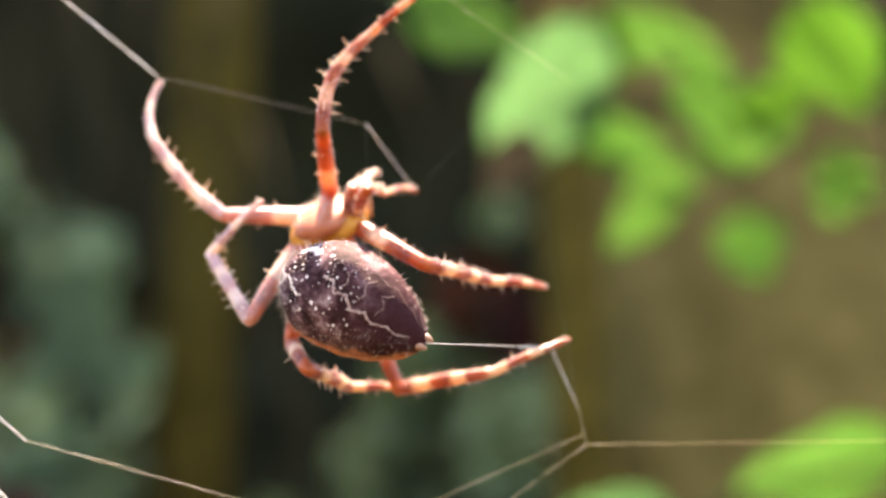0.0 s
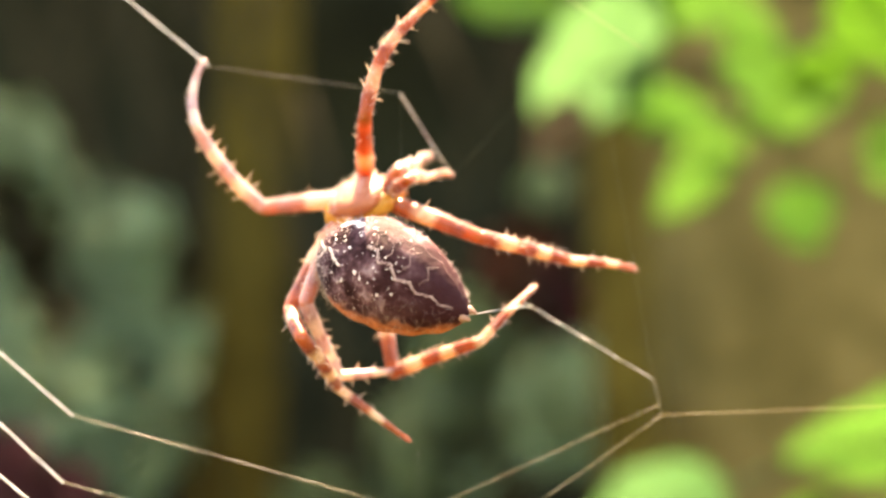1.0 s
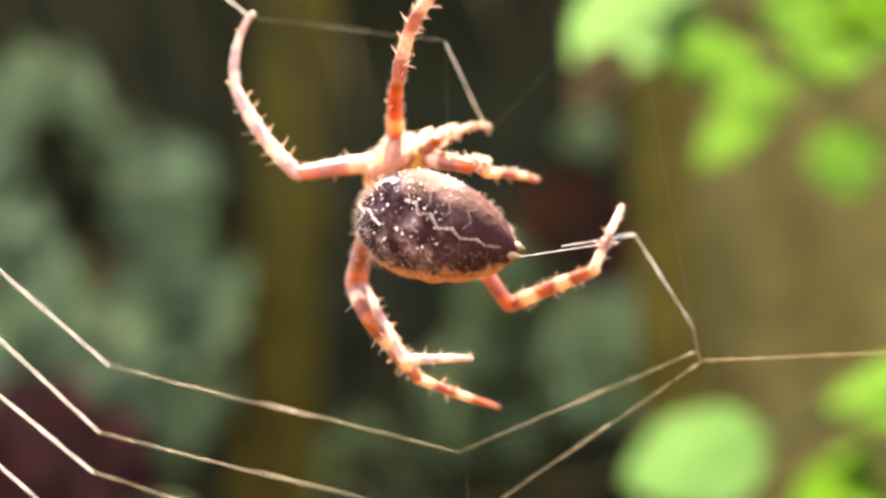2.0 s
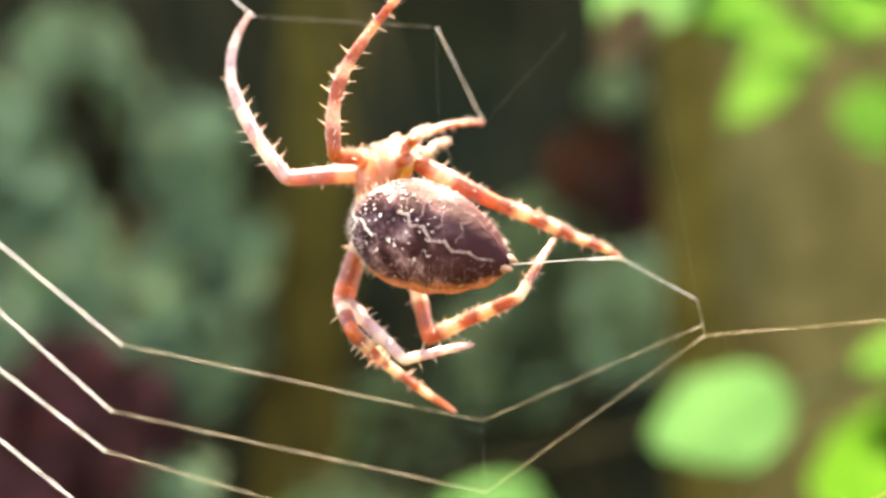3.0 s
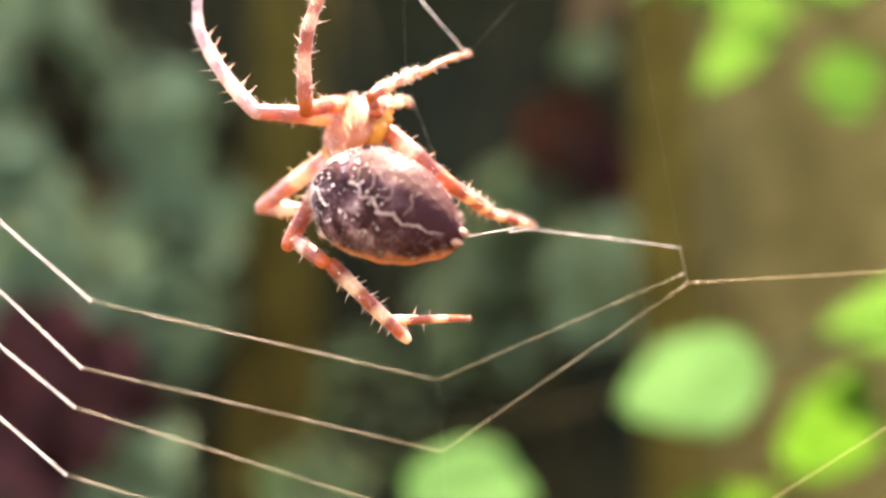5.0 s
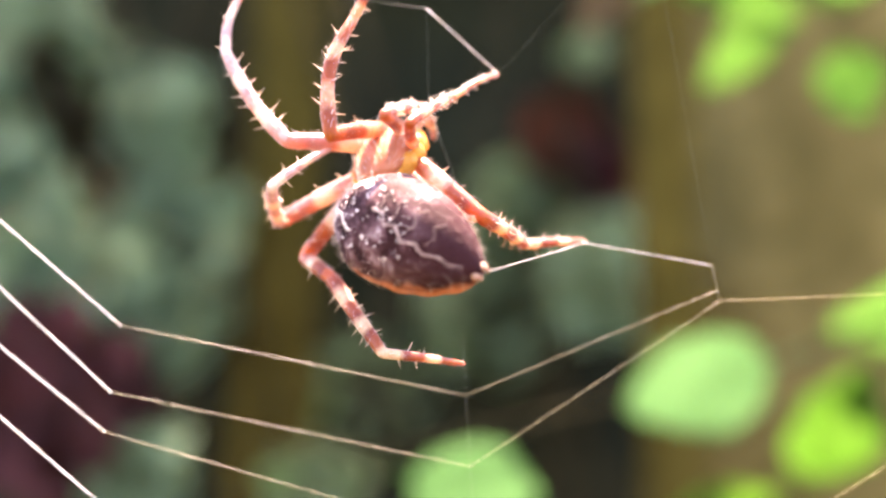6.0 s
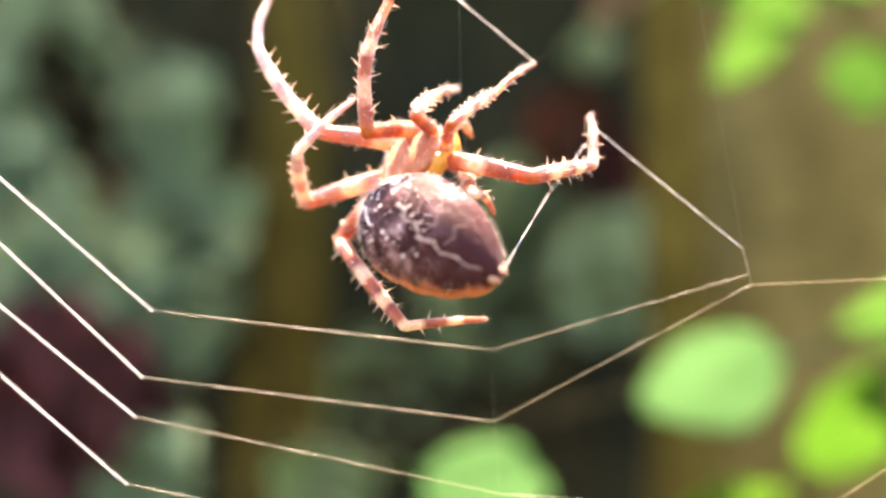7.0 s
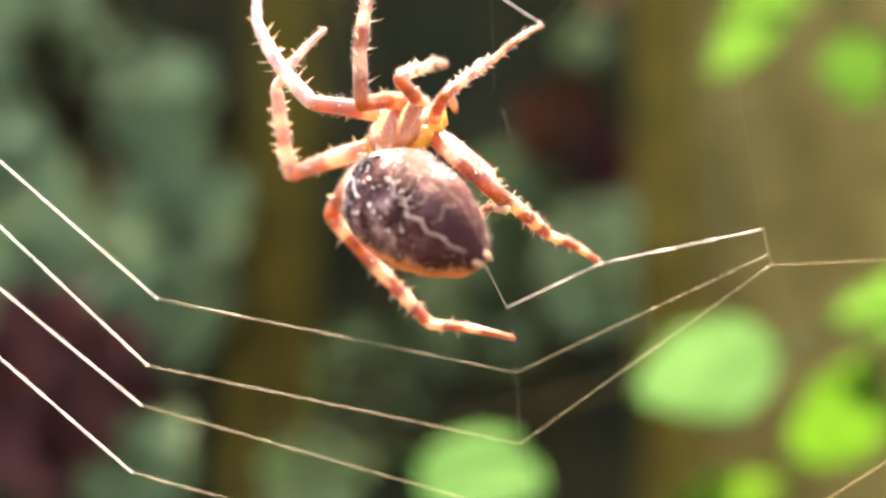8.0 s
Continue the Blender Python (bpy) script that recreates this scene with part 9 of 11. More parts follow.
    walk(threads[21], [
        (0, pose(-0.01330, 0.00030, 0.02259, -102.6, -0.2, -91.1)), (0.2, pose(-0.01357, 0.00030, 0.02128, -102.7, -0.2, -91.1)), (0.4, pose(-0.01293, 0.00030, 0.02178, -101.1, -0.2, -91.1)),
        (0.5, pose(-0.01201, 0.00030, 0.02095, -98.1, -0.2, -91.2)), (0.7, pose(-0.01144, 0.00030, 0.02133, -99.0, -0.2, -91.1)), (1, pose(-0.01320, 0.00030, 0.02096, -98.1, -0.2, -91.2)),
        (1.2, pose(-0.01445, 0.00030, 0.02181, -98.9, -0.2, -91.2)), (1.5, pose(-0.01367, 0.00030, 0.02072, -99.4, -0.2, -91.2)), (1.7, pose(-0.01221, 0.00030, 0.02095, -98.2, -0.2, -91.2)),
        (2.8, pose(-0.01216, 0.00030, 0.02000, -94.0, -0.1, -91.3)), (3, pose(-0.01313, 0.00030, 0.01826, -93.9, -0.1, -91.3)), (3.2, pose(-0.01424, 0.00030, 0.01973, -96.4, -0.1, -91.3)),
        (3.5, pose(-0.01330, 0.00030, 0.01895, -96.1, -0.1, -91.3)), (3.7, pose(-0.01230, 0.00030, 0.01982, -98.2, -0.2, -91.2)), (4, pose(-0.01458, 0.00030, 0.01972, -96.9, -0.1, -91.2)),
        (4.2, pose(-0.01511, 0.00030, 0.01934, -96.8, -0.1, -91.2)), (4.5, pose(-0.01427, 0.00030, 0.01951, -96.2, -0.1, -91.2)), (4.7, pose(-0.01403, 0.00030, 0.01969, -96.4, -0.1, -91.2)),
        (5.8, pose(-0.01305, 0.00030, 0.01868, -97.7, -0.2, -91.4)), (6, pose(-0.01339, 0.00030, 0.01877, -98.0, -0.2, -91.3)), (6.5, pose(-0.01416, 0.00030, 0.01858, -98.0, -0.2, -91.3)),
        (6.8, pose(-0.01375, 0.00030, 0.01844, -98.3, -0.2, -91.3)), (7, pose(-0.01360, 0.00030, 0.01787, -96.3, -0.1, -91.3)), (7.2, pose(-0.01400, 0.00030, 0.01830, -98.3, -0.2, -91.3)),
        (7.5, pose(-0.01276, 0.00030, 0.01851, -99.3, -0.2, -91.3)), (7.8, pose(-0.01366, 0.00030, 0.01844, -102.3, -0.2, -91.1)), (8, pose(-0.01491, 0.00030, 0.01818, -98.7, -0.2, -91.1))])
    walk(threads[22], [
        (0, pose(-0.00655, 0.00017, 0.02107, -102.6, -0.2, -91.1)), (0.2, pose(-0.00715, 0.00017, 0.01984, -102.7, -0.2, -91.1)), (0.4, pose(-0.00705, 0.00018, 0.02062, -101.1, -0.2, -91.1)),
        (0.5, pose(-0.00634, 0.00018, 0.02014, -98.1, -0.2, -91.2)), (0.7, pose(-0.00539, 0.00018, 0.02037, -99.0, -0.2, -91.1)), (1, pose(-0.00792, 0.00019, 0.02021, -98.1, -0.2, -91.2)),
        (1.2, pose(-0.00942, 0.00019, 0.02102, -98.9, -0.2, -91.2)), (1.5, pose(-0.00830, 0.00019, 0.01983, -99.4, -0.2, -91.2)), (1.7, pose(-0.00666, 0.00018, 0.02015, -98.2, -0.2, -91.2)),
        (2.8, pose(-0.00803, 0.00020, 0.01971, -94.0, -0.1, -91.3)), (3, pose(-0.00882, 0.00020, 0.01797, -93.9, -0.1, -91.3)), (3.2, pose(-0.00955, 0.00020, 0.01921, -96.4, -0.1, -91.3)),
        (3.5, pose(-0.00862, 0.00020, 0.01845, -96.1, -0.1, -91.3)), (3.7, pose(-0.00722, 0.00019, 0.01909, -98.2, -0.2, -91.2)), (4, pose(-0.00916, 0.00019, 0.01907, -96.9, -0.1, -91.2)),
        (4.2, pose(-0.00982, 0.00019, 0.01871, -96.8, -0.1, -91.2)), (4.5, pose(-0.00936, 0.00019, 0.01898, -96.2, -0.1, -91.2)), (4.7, pose(-0.00911, 0.00019, 0.01914, -96.4, -0.1, -91.2)),
        (5.8, pose(-0.00957, 0.00021, 0.01821, -97.7, -0.2, -91.4)), (6, pose(-0.00959, 0.00021, 0.01823, -98.0, -0.2, -91.3)), (6.5, pose(-0.01034, 0.00021, 0.01804, -98.0, -0.2, -91.3)),
        (6.8, pose(-0.00985, 0.00021, 0.01787, -98.3, -0.2, -91.3)), (7, pose(-0.00972, 0.00021, 0.01744, -96.3, -0.1, -91.3)), (7.2, pose(-0.00942, 0.00020, 0.01763, -98.3, -0.2, -91.3)),
        (7.5, pose(-0.00841, 0.00020, 0.01780, -99.3, -0.2, -91.3)), (7.8, pose(-0.00689, 0.00017, 0.01696, -102.3, -0.2, -91.1)), (8, pose(-0.00867, 0.00017, 0.01722, -98.7, -0.2, -91.1))])
    walk(threads[23], [
        (0, pose(0.00206, 0.00000, 0.01914, -135.6, 20.9, -70.7)), (0.2, pose(0.00146, 0.00000, 0.01790, -141.4, 24.1, -71.9)), (0.4, pose(0.00161, 0.00000, 0.01892, -144.2, 21.2, -75.3)),
        (0.5, pose(0.00240, -0.00000, 0.01889, -144.6, 20.3, -76.1)), (0.7, pose(0.00333, 0.00000, 0.01899, -145.7, 21.8, -75.8)), (1, pose(0.00082, 0.00000, 0.01897, -141.9, 20.9, -74.3)),
        (1.2, pose(-0.00070, 0.00000, 0.01966, -141.2, 20.5, -74.2)), (1.5, pose(0.00041, 0.00000, 0.01839, -145.9, 22.4, -75.5)), (1.7, pose(0.00208, 0.00000, 0.01890, -148.3, 22.5, -76.7)),
        (2.8, pose(0.00077, 0.00000, 0.01908, -152.7, 17.4, -81.2)), (3, pose(-0.00002, 0.00000, 0.01737, -151.1, 17.0, -80.9)), (3.2, pose(-0.00078, 0.00000, 0.01823, -148.2, 16.9, -79.8)),
        (3.5, pose(0.00016, 0.00000, 0.01751, -146.2, 13.7, -81.0)), (3.7, pose(0.00152, 0.00000, 0.01783, -143.8, 12.3, -81.1)), (4, pose(-0.00039, 0.00000, 0.01802, -144.7, 7.3, -84.9)),
        (4.2, pose(-0.00105, 0.00000, 0.01767, -143.6, 7.2, -84.7)), (4.5, pose(-0.00058, 0.00000, 0.01802, -140.1, 6.2, -84.8)), (4.7, pose(-0.00034, 0.00000, 0.01815, -139.4, 6.6, -84.4)),
        (5.8, pose(-0.00082, 0.00000, 0.01703, -131.2, 6.7, -82.4)), (6, pose(-0.00085, 0.00000, 0.01700, -130.5, 6.9, -82.0)), (6.5, pose(-0.00160, 0.00000, 0.01681, -130.1, 5.5, -83.5)),
        (6.8, pose(-0.00112, 0.00000, 0.01659, -130.4, 3.1, -86.4)), (7, pose(-0.00095, 0.00000, 0.01648, -128.8, 3.0, -86.3)), (7.2, pose(-0.00069, 0.00000, 0.01636, -131.6, 1.1, -88.8)),
        (7.5, pose(0.00030, 0.00000, 0.01637, -130.8, 2.7, -86.9)), (7.8, pose(0.00174, 0.00000, 0.01508, -127.2, -4.0, -95.3)), (8, pose(0.00006, 0.00000, 0.01590, -124.0, -2.8, -94.2))])
    walk(threads[24], [
        (0, pose(0.00293, 0.00071, 0.01814, -135.6, 20.9, -70.7)), (0.2, pose(0.00226, 0.00081, 0.01674, -141.4, 24.1, -71.9)), (0.4, pose(0.00239, 0.00068, 0.01773, -144.2, 21.2, -75.3)),
        (0.5, pose(0.00325, 0.00071, 0.01758, -144.6, 20.3, -76.1)), (0.7, pose(0.00408, 0.00070, 0.01776, -145.7, 21.8, -75.8)), (1, pose(0.00187, 0.00088, 0.01749, -141.9, 20.9, -74.3)),
        (1.2, pose(0.00037, 0.00088, 0.01818, -141.2, 20.5, -74.2)), (1.5, pose(0.00137, 0.00092, 0.01680, -145.9, 22.4, -75.5)), (1.7, pose(0.00296, 0.00088, 0.01731, -148.3, 22.5, -76.7)),
        (2.8, pose(0.00162, 0.00068, 0.01734, -152.7, 17.4, -81.2)), (3, pose(0.00091, 0.00069, 0.01560, -151.1, 17.0, -80.9)), (3.2, pose(0.00014, 0.00065, 0.01666, -148.2, 16.9, -79.8)),
        (3.5, pose(0.00117, 0.00055, 0.01594, -146.2, 13.7, -81.0)), (3.7, pose(0.00240, 0.00041, 0.01659, -143.8, 12.3, -81.1)), (4, pose(0.00051, 0.00025, 0.01672, -144.7, 7.3, -84.9)),
        (4.2, pose(-0.00010, 0.00025, 0.01636, -143.6, 7.2, -84.7)), (4.5, pose(0.00051, 0.00024, 0.01670, -140.1, 6.2, -84.8)), (4.7, pose(0.00068, 0.00024, 0.01694, -139.4, 6.6, -84.4)),
        (5.8, pose(0.00041, 0.00029, 0.01594, -131.2, 6.7, -82.4)), (6, pose(0.00035, 0.00029, 0.01596, -130.5, 6.9, -82.0)), (6.5, pose(-0.00034, 0.00025, 0.01573, -130.1, 5.5, -83.5)),
        (6.8, pose(0.00010, 0.00013, 0.01555, -130.4, 3.1, -86.4)), (7, pose(0.00034, 0.00014, 0.01544, -128.8, 3.0, -86.3)), (7.2, pose(0.00025, 0.00004, 0.01552, -131.6, 1.1, -88.8)),
        (7.5, pose(0.00130, 0.00009, 0.01550, -130.8, 2.7, -86.9)), (7.8, pose(0.00178, -0.00001, 0.01504, -127.2, -4.0, -95.3)), (8, pose(0.00033, -0.00003, 0.01571, -124.0, -2.8, -94.2))])
    walk(threads[25], [
        (0, pose(0.00380, 0.00142, 0.01713, -135.6, 20.9, -70.7)), (0.2, pose(0.00306, 0.00161, 0.01559, -141.4, 24.1, -71.9)), (0.4, pose(0.00316, 0.00136, 0.01654, -144.2, 21.2, -75.3)),
        (0.5, pose(0.00409, 0.00142, 0.01627, -144.6, 20.3, -76.1)), (0.7, pose(0.00484, 0.00140, 0.01653, -145.7, 21.8, -75.8)), (1, pose(0.00291, 0.00176, 0.01601, -141.9, 20.9, -74.3)),
        (1.2, pose(0.00145, 0.00175, 0.01670, -141.2, 20.5, -74.2)), (1.5, pose(0.00233, 0.00184, 0.01522, -145.9, 22.4, -75.5)), (1.7, pose(0.00384, 0.00176, 0.01573, -148.3, 22.5, -76.7)),
        (2.8, pose(0.00247, 0.00137, 0.01560, -152.7, 17.4, -81.2)), (3, pose(0.00183, 0.00139, 0.01384, -151.1, 17.0, -80.9)), (3.2, pose(0.00106, 0.00130, 0.01509, -148.2, 16.9, -79.8)),
        (3.5, pose(0.00218, 0.00110, 0.01437, -146.2, 13.7, -81.0)), (3.7, pose(0.00328, 0.00082, 0.01534, -143.8, 12.3, -81.1)), (4, pose(0.00142, 0.00049, 0.01543, -144.7, 7.3, -84.9)),
        (4.2, pose(0.00085, 0.00051, 0.01505, -143.6, 7.2, -84.7)), (4.5, pose(0.00161, 0.00049, 0.01538, -140.1, 6.2, -84.8)), (4.7, pose(0.00170, 0.00048, 0.01573, -139.4, 6.6, -84.4)),
        (5.8, pose(0.00164, 0.00058, 0.01485, -131.2, 6.7, -82.4)), (6, pose(0.00155, 0.00059, 0.01492, -130.5, 6.9, -82.0)), (6.5, pose(0.00093, 0.00050, 0.01466, -130.1, 5.5, -83.5)),
        (6.8, pose(0.00132, 0.00027, 0.01452, -130.4, 3.1, -86.4)), (7, pose(0.00162, 0.00027, 0.01441, -128.8, 3.0, -86.3)), (7.2, pose(0.00119, 0.00007, 0.01469, -131.6, 1.1, -88.8)),
        (7.5, pose(0.00230, 0.00019, 0.01464, -130.8, 2.7, -86.9)), (7.8, pose(0.00183, -0.00001, 0.01501, -127.2, -4.0, -95.3)), (8, pose(0.00061, -0.00006, 0.01552, -124.0, -2.8, -94.2))])
    walk(threads[26], [
        (0, pose(0.00581, -0.01145, 0.00231, -88.3, -2.0, -40.0)), (0.2, pose(0.00592, -0.01134, 0.00135, -87.8, -2.4, -42.7)), (0.4, pose(0.00516, -0.01205, 0.00213, -89.8, -0.2, -43.8)),
        (0.5, pose(0.00595, -0.01221, 0.00223, -96.5, 7.2, -42.1)), (0.7, pose(0.00697, -0.01174, 0.00276, -96.2, 10.6, -30.7)), (1, pose(0.00518, -0.01098, 0.00205, -83.2, -14.2, -25.9)),
        (1.2, pose(0.00401, -0.01136, 0.00312, -79.5, -15.2, -35.2)), (1.5, pose(0.00502, -0.01100, 0.00191, -79.1, -12.7, -41.2)), (1.7, pose(0.00646, -0.01095, 0.00274, -79.1, -11.5, -43.9)),
        (2.8, pose(0.00539, -0.01190, 0.00184, -90.7, 1.3, -29.0)), (3, pose(0.00483, -0.01125, 0.00011, -86.7, -4.6, -36.0)), (3.2, pose(0.00425, -0.01125, 0.00107, -79.7, -15.4, -34.3)),
        (3.5, pose(0.00537, -0.01107, 0.00040, -79.5, -18.3, -30.6)), (3.7, pose(0.00604, -0.01103, 0.00124, -77.8, -18.0, -35.1)), (4, pose(0.00344, -0.01276, 0.00049, -84.8, -8.2, -32.5)),
        (4.2, pose(0.00353, -0.01183, 0.00026, -92.6, 5.5, -25.5)), (4.5, pose(0.00392, -0.01196, 0.00010, -89.8, -0.8, -17.0)), (4.7, pose(0.00373, -0.01213, -0.00003, -87.6, -7.1, -18.9)),
        (5.8, pose(0.00281, -0.01275, -0.00119, -84.3, -11.0, -27.5)), (6, pose(0.00256, -0.01280, -0.00128, -83.9, -11.6, -28.0)), (6.5, pose(0.00172, -0.01295, -0.00159, -81.6, -15.0, -29.6)),
        (6.8, pose(0.00159, -0.01352, -0.00197, -74.0, -30.4, -29.5)), (7, pose(0.00123, -0.01355, -0.00246, -59.2, -45.9, -39.7)), (7.2, pose(0.00009, -0.01430, -0.00224, -76.1, -29.8, -26.5)),
        (7.5, pose(0.00097, -0.01469, -0.00256, -75.7, -24.9, -31.1)), (7.8, pose(0.00037, -0.01406, -0.00252, -107.1, 54.9, -20.6)), (8, pose(-0.00108, -0.01309, -0.00251, -114.8, 53.5, -29.9))])
    walk(threads[27], [
        (0, pose(0.00941, -0.00716, 0.00247, -88.3, -2.0, -40.0)), (0.2, pose(0.01004, -0.00686, 0.00158, -87.8, -2.4, -42.7)), (0.4, pose(0.01024, -0.00675, 0.00216, -89.8, -0.2, -43.8)),
        (0.5, pose(0.01056, -0.00697, 0.00145, -96.5, 7.2, -42.1)), (0.7, pose(0.00905, -0.00808, 0.00230, -96.2, 10.6, -30.7)), (1, pose(0.00631, -0.00846, 0.00237, -83.2, -14.2, -25.9)),
        (1.2, pose(0.00630, -0.00776, 0.00388, -79.5, -15.2, -35.2)), (1.5, pose(0.00811, -0.00715, 0.00284, -79.1, -12.7, -41.2)), (1.7, pose(0.01011, -0.00685, 0.00377, -79.1, -11.5, -43.9)),
        (2.8, pose(0.00746, -0.00817, 0.00179, -90.7, 1.3, -29.0)), (3, pose(0.00747, -0.00757, 0.00037, -86.7, -4.6, -36.0)), (3.2, pose(0.00635, -0.00784, 0.00177, -79.7, -15.4, -34.3)),
        (3.5, pose(0.00686, -0.00818, 0.00097, -79.5, -18.3, -30.6)), (3.7, pose(0.00799, -0.00782, 0.00201, -77.8, -18.0, -35.1)), (4, pose(0.00644, -0.00791, 0.00101, -84.8, -8.2, -32.5)),
        (4.2, pose(0.00514, -0.00844, 0.00008, -92.6, 5.5, -25.5)), (4.5, pose(0.00485, -0.00893, 0.00011, -89.8, -0.8, -17.0)), (4.7, pose(0.00484, -0.00885, 0.00011, -87.6, -7.1, -18.9)),
        (5.8, pose(0.00500, -0.00833, -0.00071, -84.3, -11.0, -27.5)), (6, pose(0.00483, -0.00829, -0.00075, -83.9, -11.6, -28.0)), (6.5, pose(0.00418, -0.00821, -0.00083, -81.6, -15.0, -29.6)),
        (6.8, pose(0.00356, -0.00845, -0.00063, -74.0, -30.4, -29.5)), (7, pose(0.00277, -0.00837, -0.00039, -59.2, -45.9, -39.7)), (7.2, pose(0.00210, -0.00861, -0.00095, -76.1, -29.8, -26.5)),
        (7.5, pose(0.00397, -0.00825, -0.00093, -75.7, -24.9, -31.1)), (7.8, pose(0.00093, -0.00915, -0.00337, -107.1, 54.9, -20.6)), (8, pose(-0.00038, -0.00892, -0.00360, -114.8, 53.5, -29.9))])
    walk(threads[28], [
        (0, pose(0.01561, 0.00000, 0.00267, -155.7, -0.0, -90.0)), (0.2, pose(0.01649, 0.00000, 0.00190, -161.1, -0.0, -90.0)), (0.4, pose(0.01682, 0.00000, 0.00216, -153.9, -0.0, -90.0)),
        (0.5, pose(0.01681, 0.00000, 0.00036, -128.1, -0.0, -90.0)), (0.7, pose(0.01376, 0.00000, 0.00127, -113.5, -0.0, -90.0)), (1, pose(0.01025, 0.00000, 0.00340, -120.9, -0.0, -90.0)),
        (1.2, pose(0.01136, 0.00000, 0.00544, -136.3, -0.0, -90.0)), (1.5, pose(0.01398, 0.00000, 0.00449, -146.3, -0.0, -90.0)), (1.7, pose(0.01634, 0.00000, 0.00542, -155.3, -0.0, -90.0)),
        (2.8, pose(0.01212, 0.00000, 0.00159, -112.1, -0.0, -90.0)), (3, pose(0.01304, 0.00000, 0.00083, -118.7, -0.0, -90.0)), (3.2, pose(0.01128, 0.00000, 0.00334, -124.9, -0.0, -90.0)),
        (3.5, pose(0.01123, 0.00000, 0.00255, -118.6, -0.0, -90.0)), (3.7, pose(0.01289, 0.00000, 0.00386, -125.0, -0.0, -90.0)), (4, pose(0.01150, 0.00000, 0.00180, -111.2, -0.0, -90.0)),
        (4.2, pose(0.00928, 0.00000, -0.00038, -96.9, -0.0, -90.0)), (4.5, pose(0.00774, 0.00000, 0.00011, -95.6, -0.0, -90.0)), (4.7, pose(0.00797, 0.00000, 0.00047, -96.3, -0.0, -90.0)),
        (5.8, pose(0.01008, 0.00000, 0.00048, -100.7, -0.0, -90.0)), (6, pose(0.01016, 0.00000, 0.00062, -100.0, -0.0, -90.0)), (6.5, pose(0.00989, 0.00000, 0.00099, -102.9, -0.0, -90.0)),
        (6.8, pose(0.00976, 0.00000, 0.00430, -119.5, -0.0, -90.0)), (7, pose(0.00859, 0.00000, 0.00745, -129.1, -0.0, -90.0)), (7.2, pose(0.00875, 0.00000, 0.00351, -113.8, -0.0, -90.0)),
        (7.5, pose(0.01024, 0.00000, 0.00249, -109.3, -0.0, -90.0)), (7.8, pose(0.01062, 0.00000, -0.00159, -84.4, -0.0, -90.0)), (8, pose(0.00764, 0.00000, -0.00286, -78.2, -0.0, -90.0))])
    walk(threads[29], [
        (0, pose(0.01579, 0.00000, 0.00228, -155.7, -0.0, -90.0)), (0.2, pose(0.01661, 0.00000, 0.00155, -161.1, -0.0, -90.0)), (0.4, pose(0.01695, 0.00000, 0.00190, -153.9, -0.0, -90.0)),
        (0.5, pose(0.01684, 0.00000, 0.00034, -128.1, -0.0, -90.0)), (0.7, pose(0.01498, 0.00000, 0.00074, -113.5, -0.0, -90.0)), (1, pose(0.01220, 0.00000, 0.00223, -120.9, -0.0, -90.0)),
        (1.2, pose(0.01266, 0.00000, 0.00408, -136.3, -0.0, -90.0)), (1.5, pose(0.01477, 0.00000, 0.00331, -146.3, -0.0, -90.0)), (1.7, pose(0.01695, 0.00000, 0.00409, -155.3, -0.0, -90.0)),
        (2.8, pose(0.01327, 0.00000, 0.00112, -112.1, -0.0, -90.0)), (3, pose(0.01381, 0.00000, 0.00040, -118.7, -0.0, -90.0)), (3.2, pose(0.01256, 0.00000, 0.00245, -124.9, -0.0, -90.0)),
        (3.5, pose(0.01282, 0.00000, 0.00168, -118.6, -0.0, -90.0)), (3.7, pose(0.01418, 0.00000, 0.00296, -125.0, -0.0, -90.0)), (4, pose(0.01285, 0.00000, 0.00128, -111.2, -0.0, -90.0)),
        (4.2, pose(0.01107, 0.00000, -0.00060, -96.9, -0.0, -90.0)), (4.5, pose(0.01013, 0.00000, -0.00012, -95.6, -0.0, -90.0)), (4.7, pose(0.01042, 0.00000, 0.00020, -96.3, -0.0, -90.0)),
        (5.8, pose(0.01194, 0.00000, 0.00013, -100.7, -0.0, -90.0)), (6, pose(0.01198, 0.00000, 0.00030, -100.0, -0.0, -90.0)), (6.5, pose(0.01161, 0.00000, 0.00060, -102.9, -0.0, -90.0)),
        (6.8, pose(0.01179, 0.00000, 0.00315, -119.5, -0.0, -90.0)), (7, pose(0.01108, 0.00000, 0.00543, -129.1, -0.0, -90.0)), (7.2, pose(0.01076, 0.00000, 0.00262, -113.8, -0.0, -90.0)),
        (7.5, pose(0.01226, 0.00000, 0.00178, -109.3, -0.0, -90.0)), (7.8, pose(0.01239, 0.00000, -0.00142, -84.4, -0.0, -90.0)), (8, pose(0.01024, 0.00000, -0.00231, -78.2, -0.0, -90.0))])
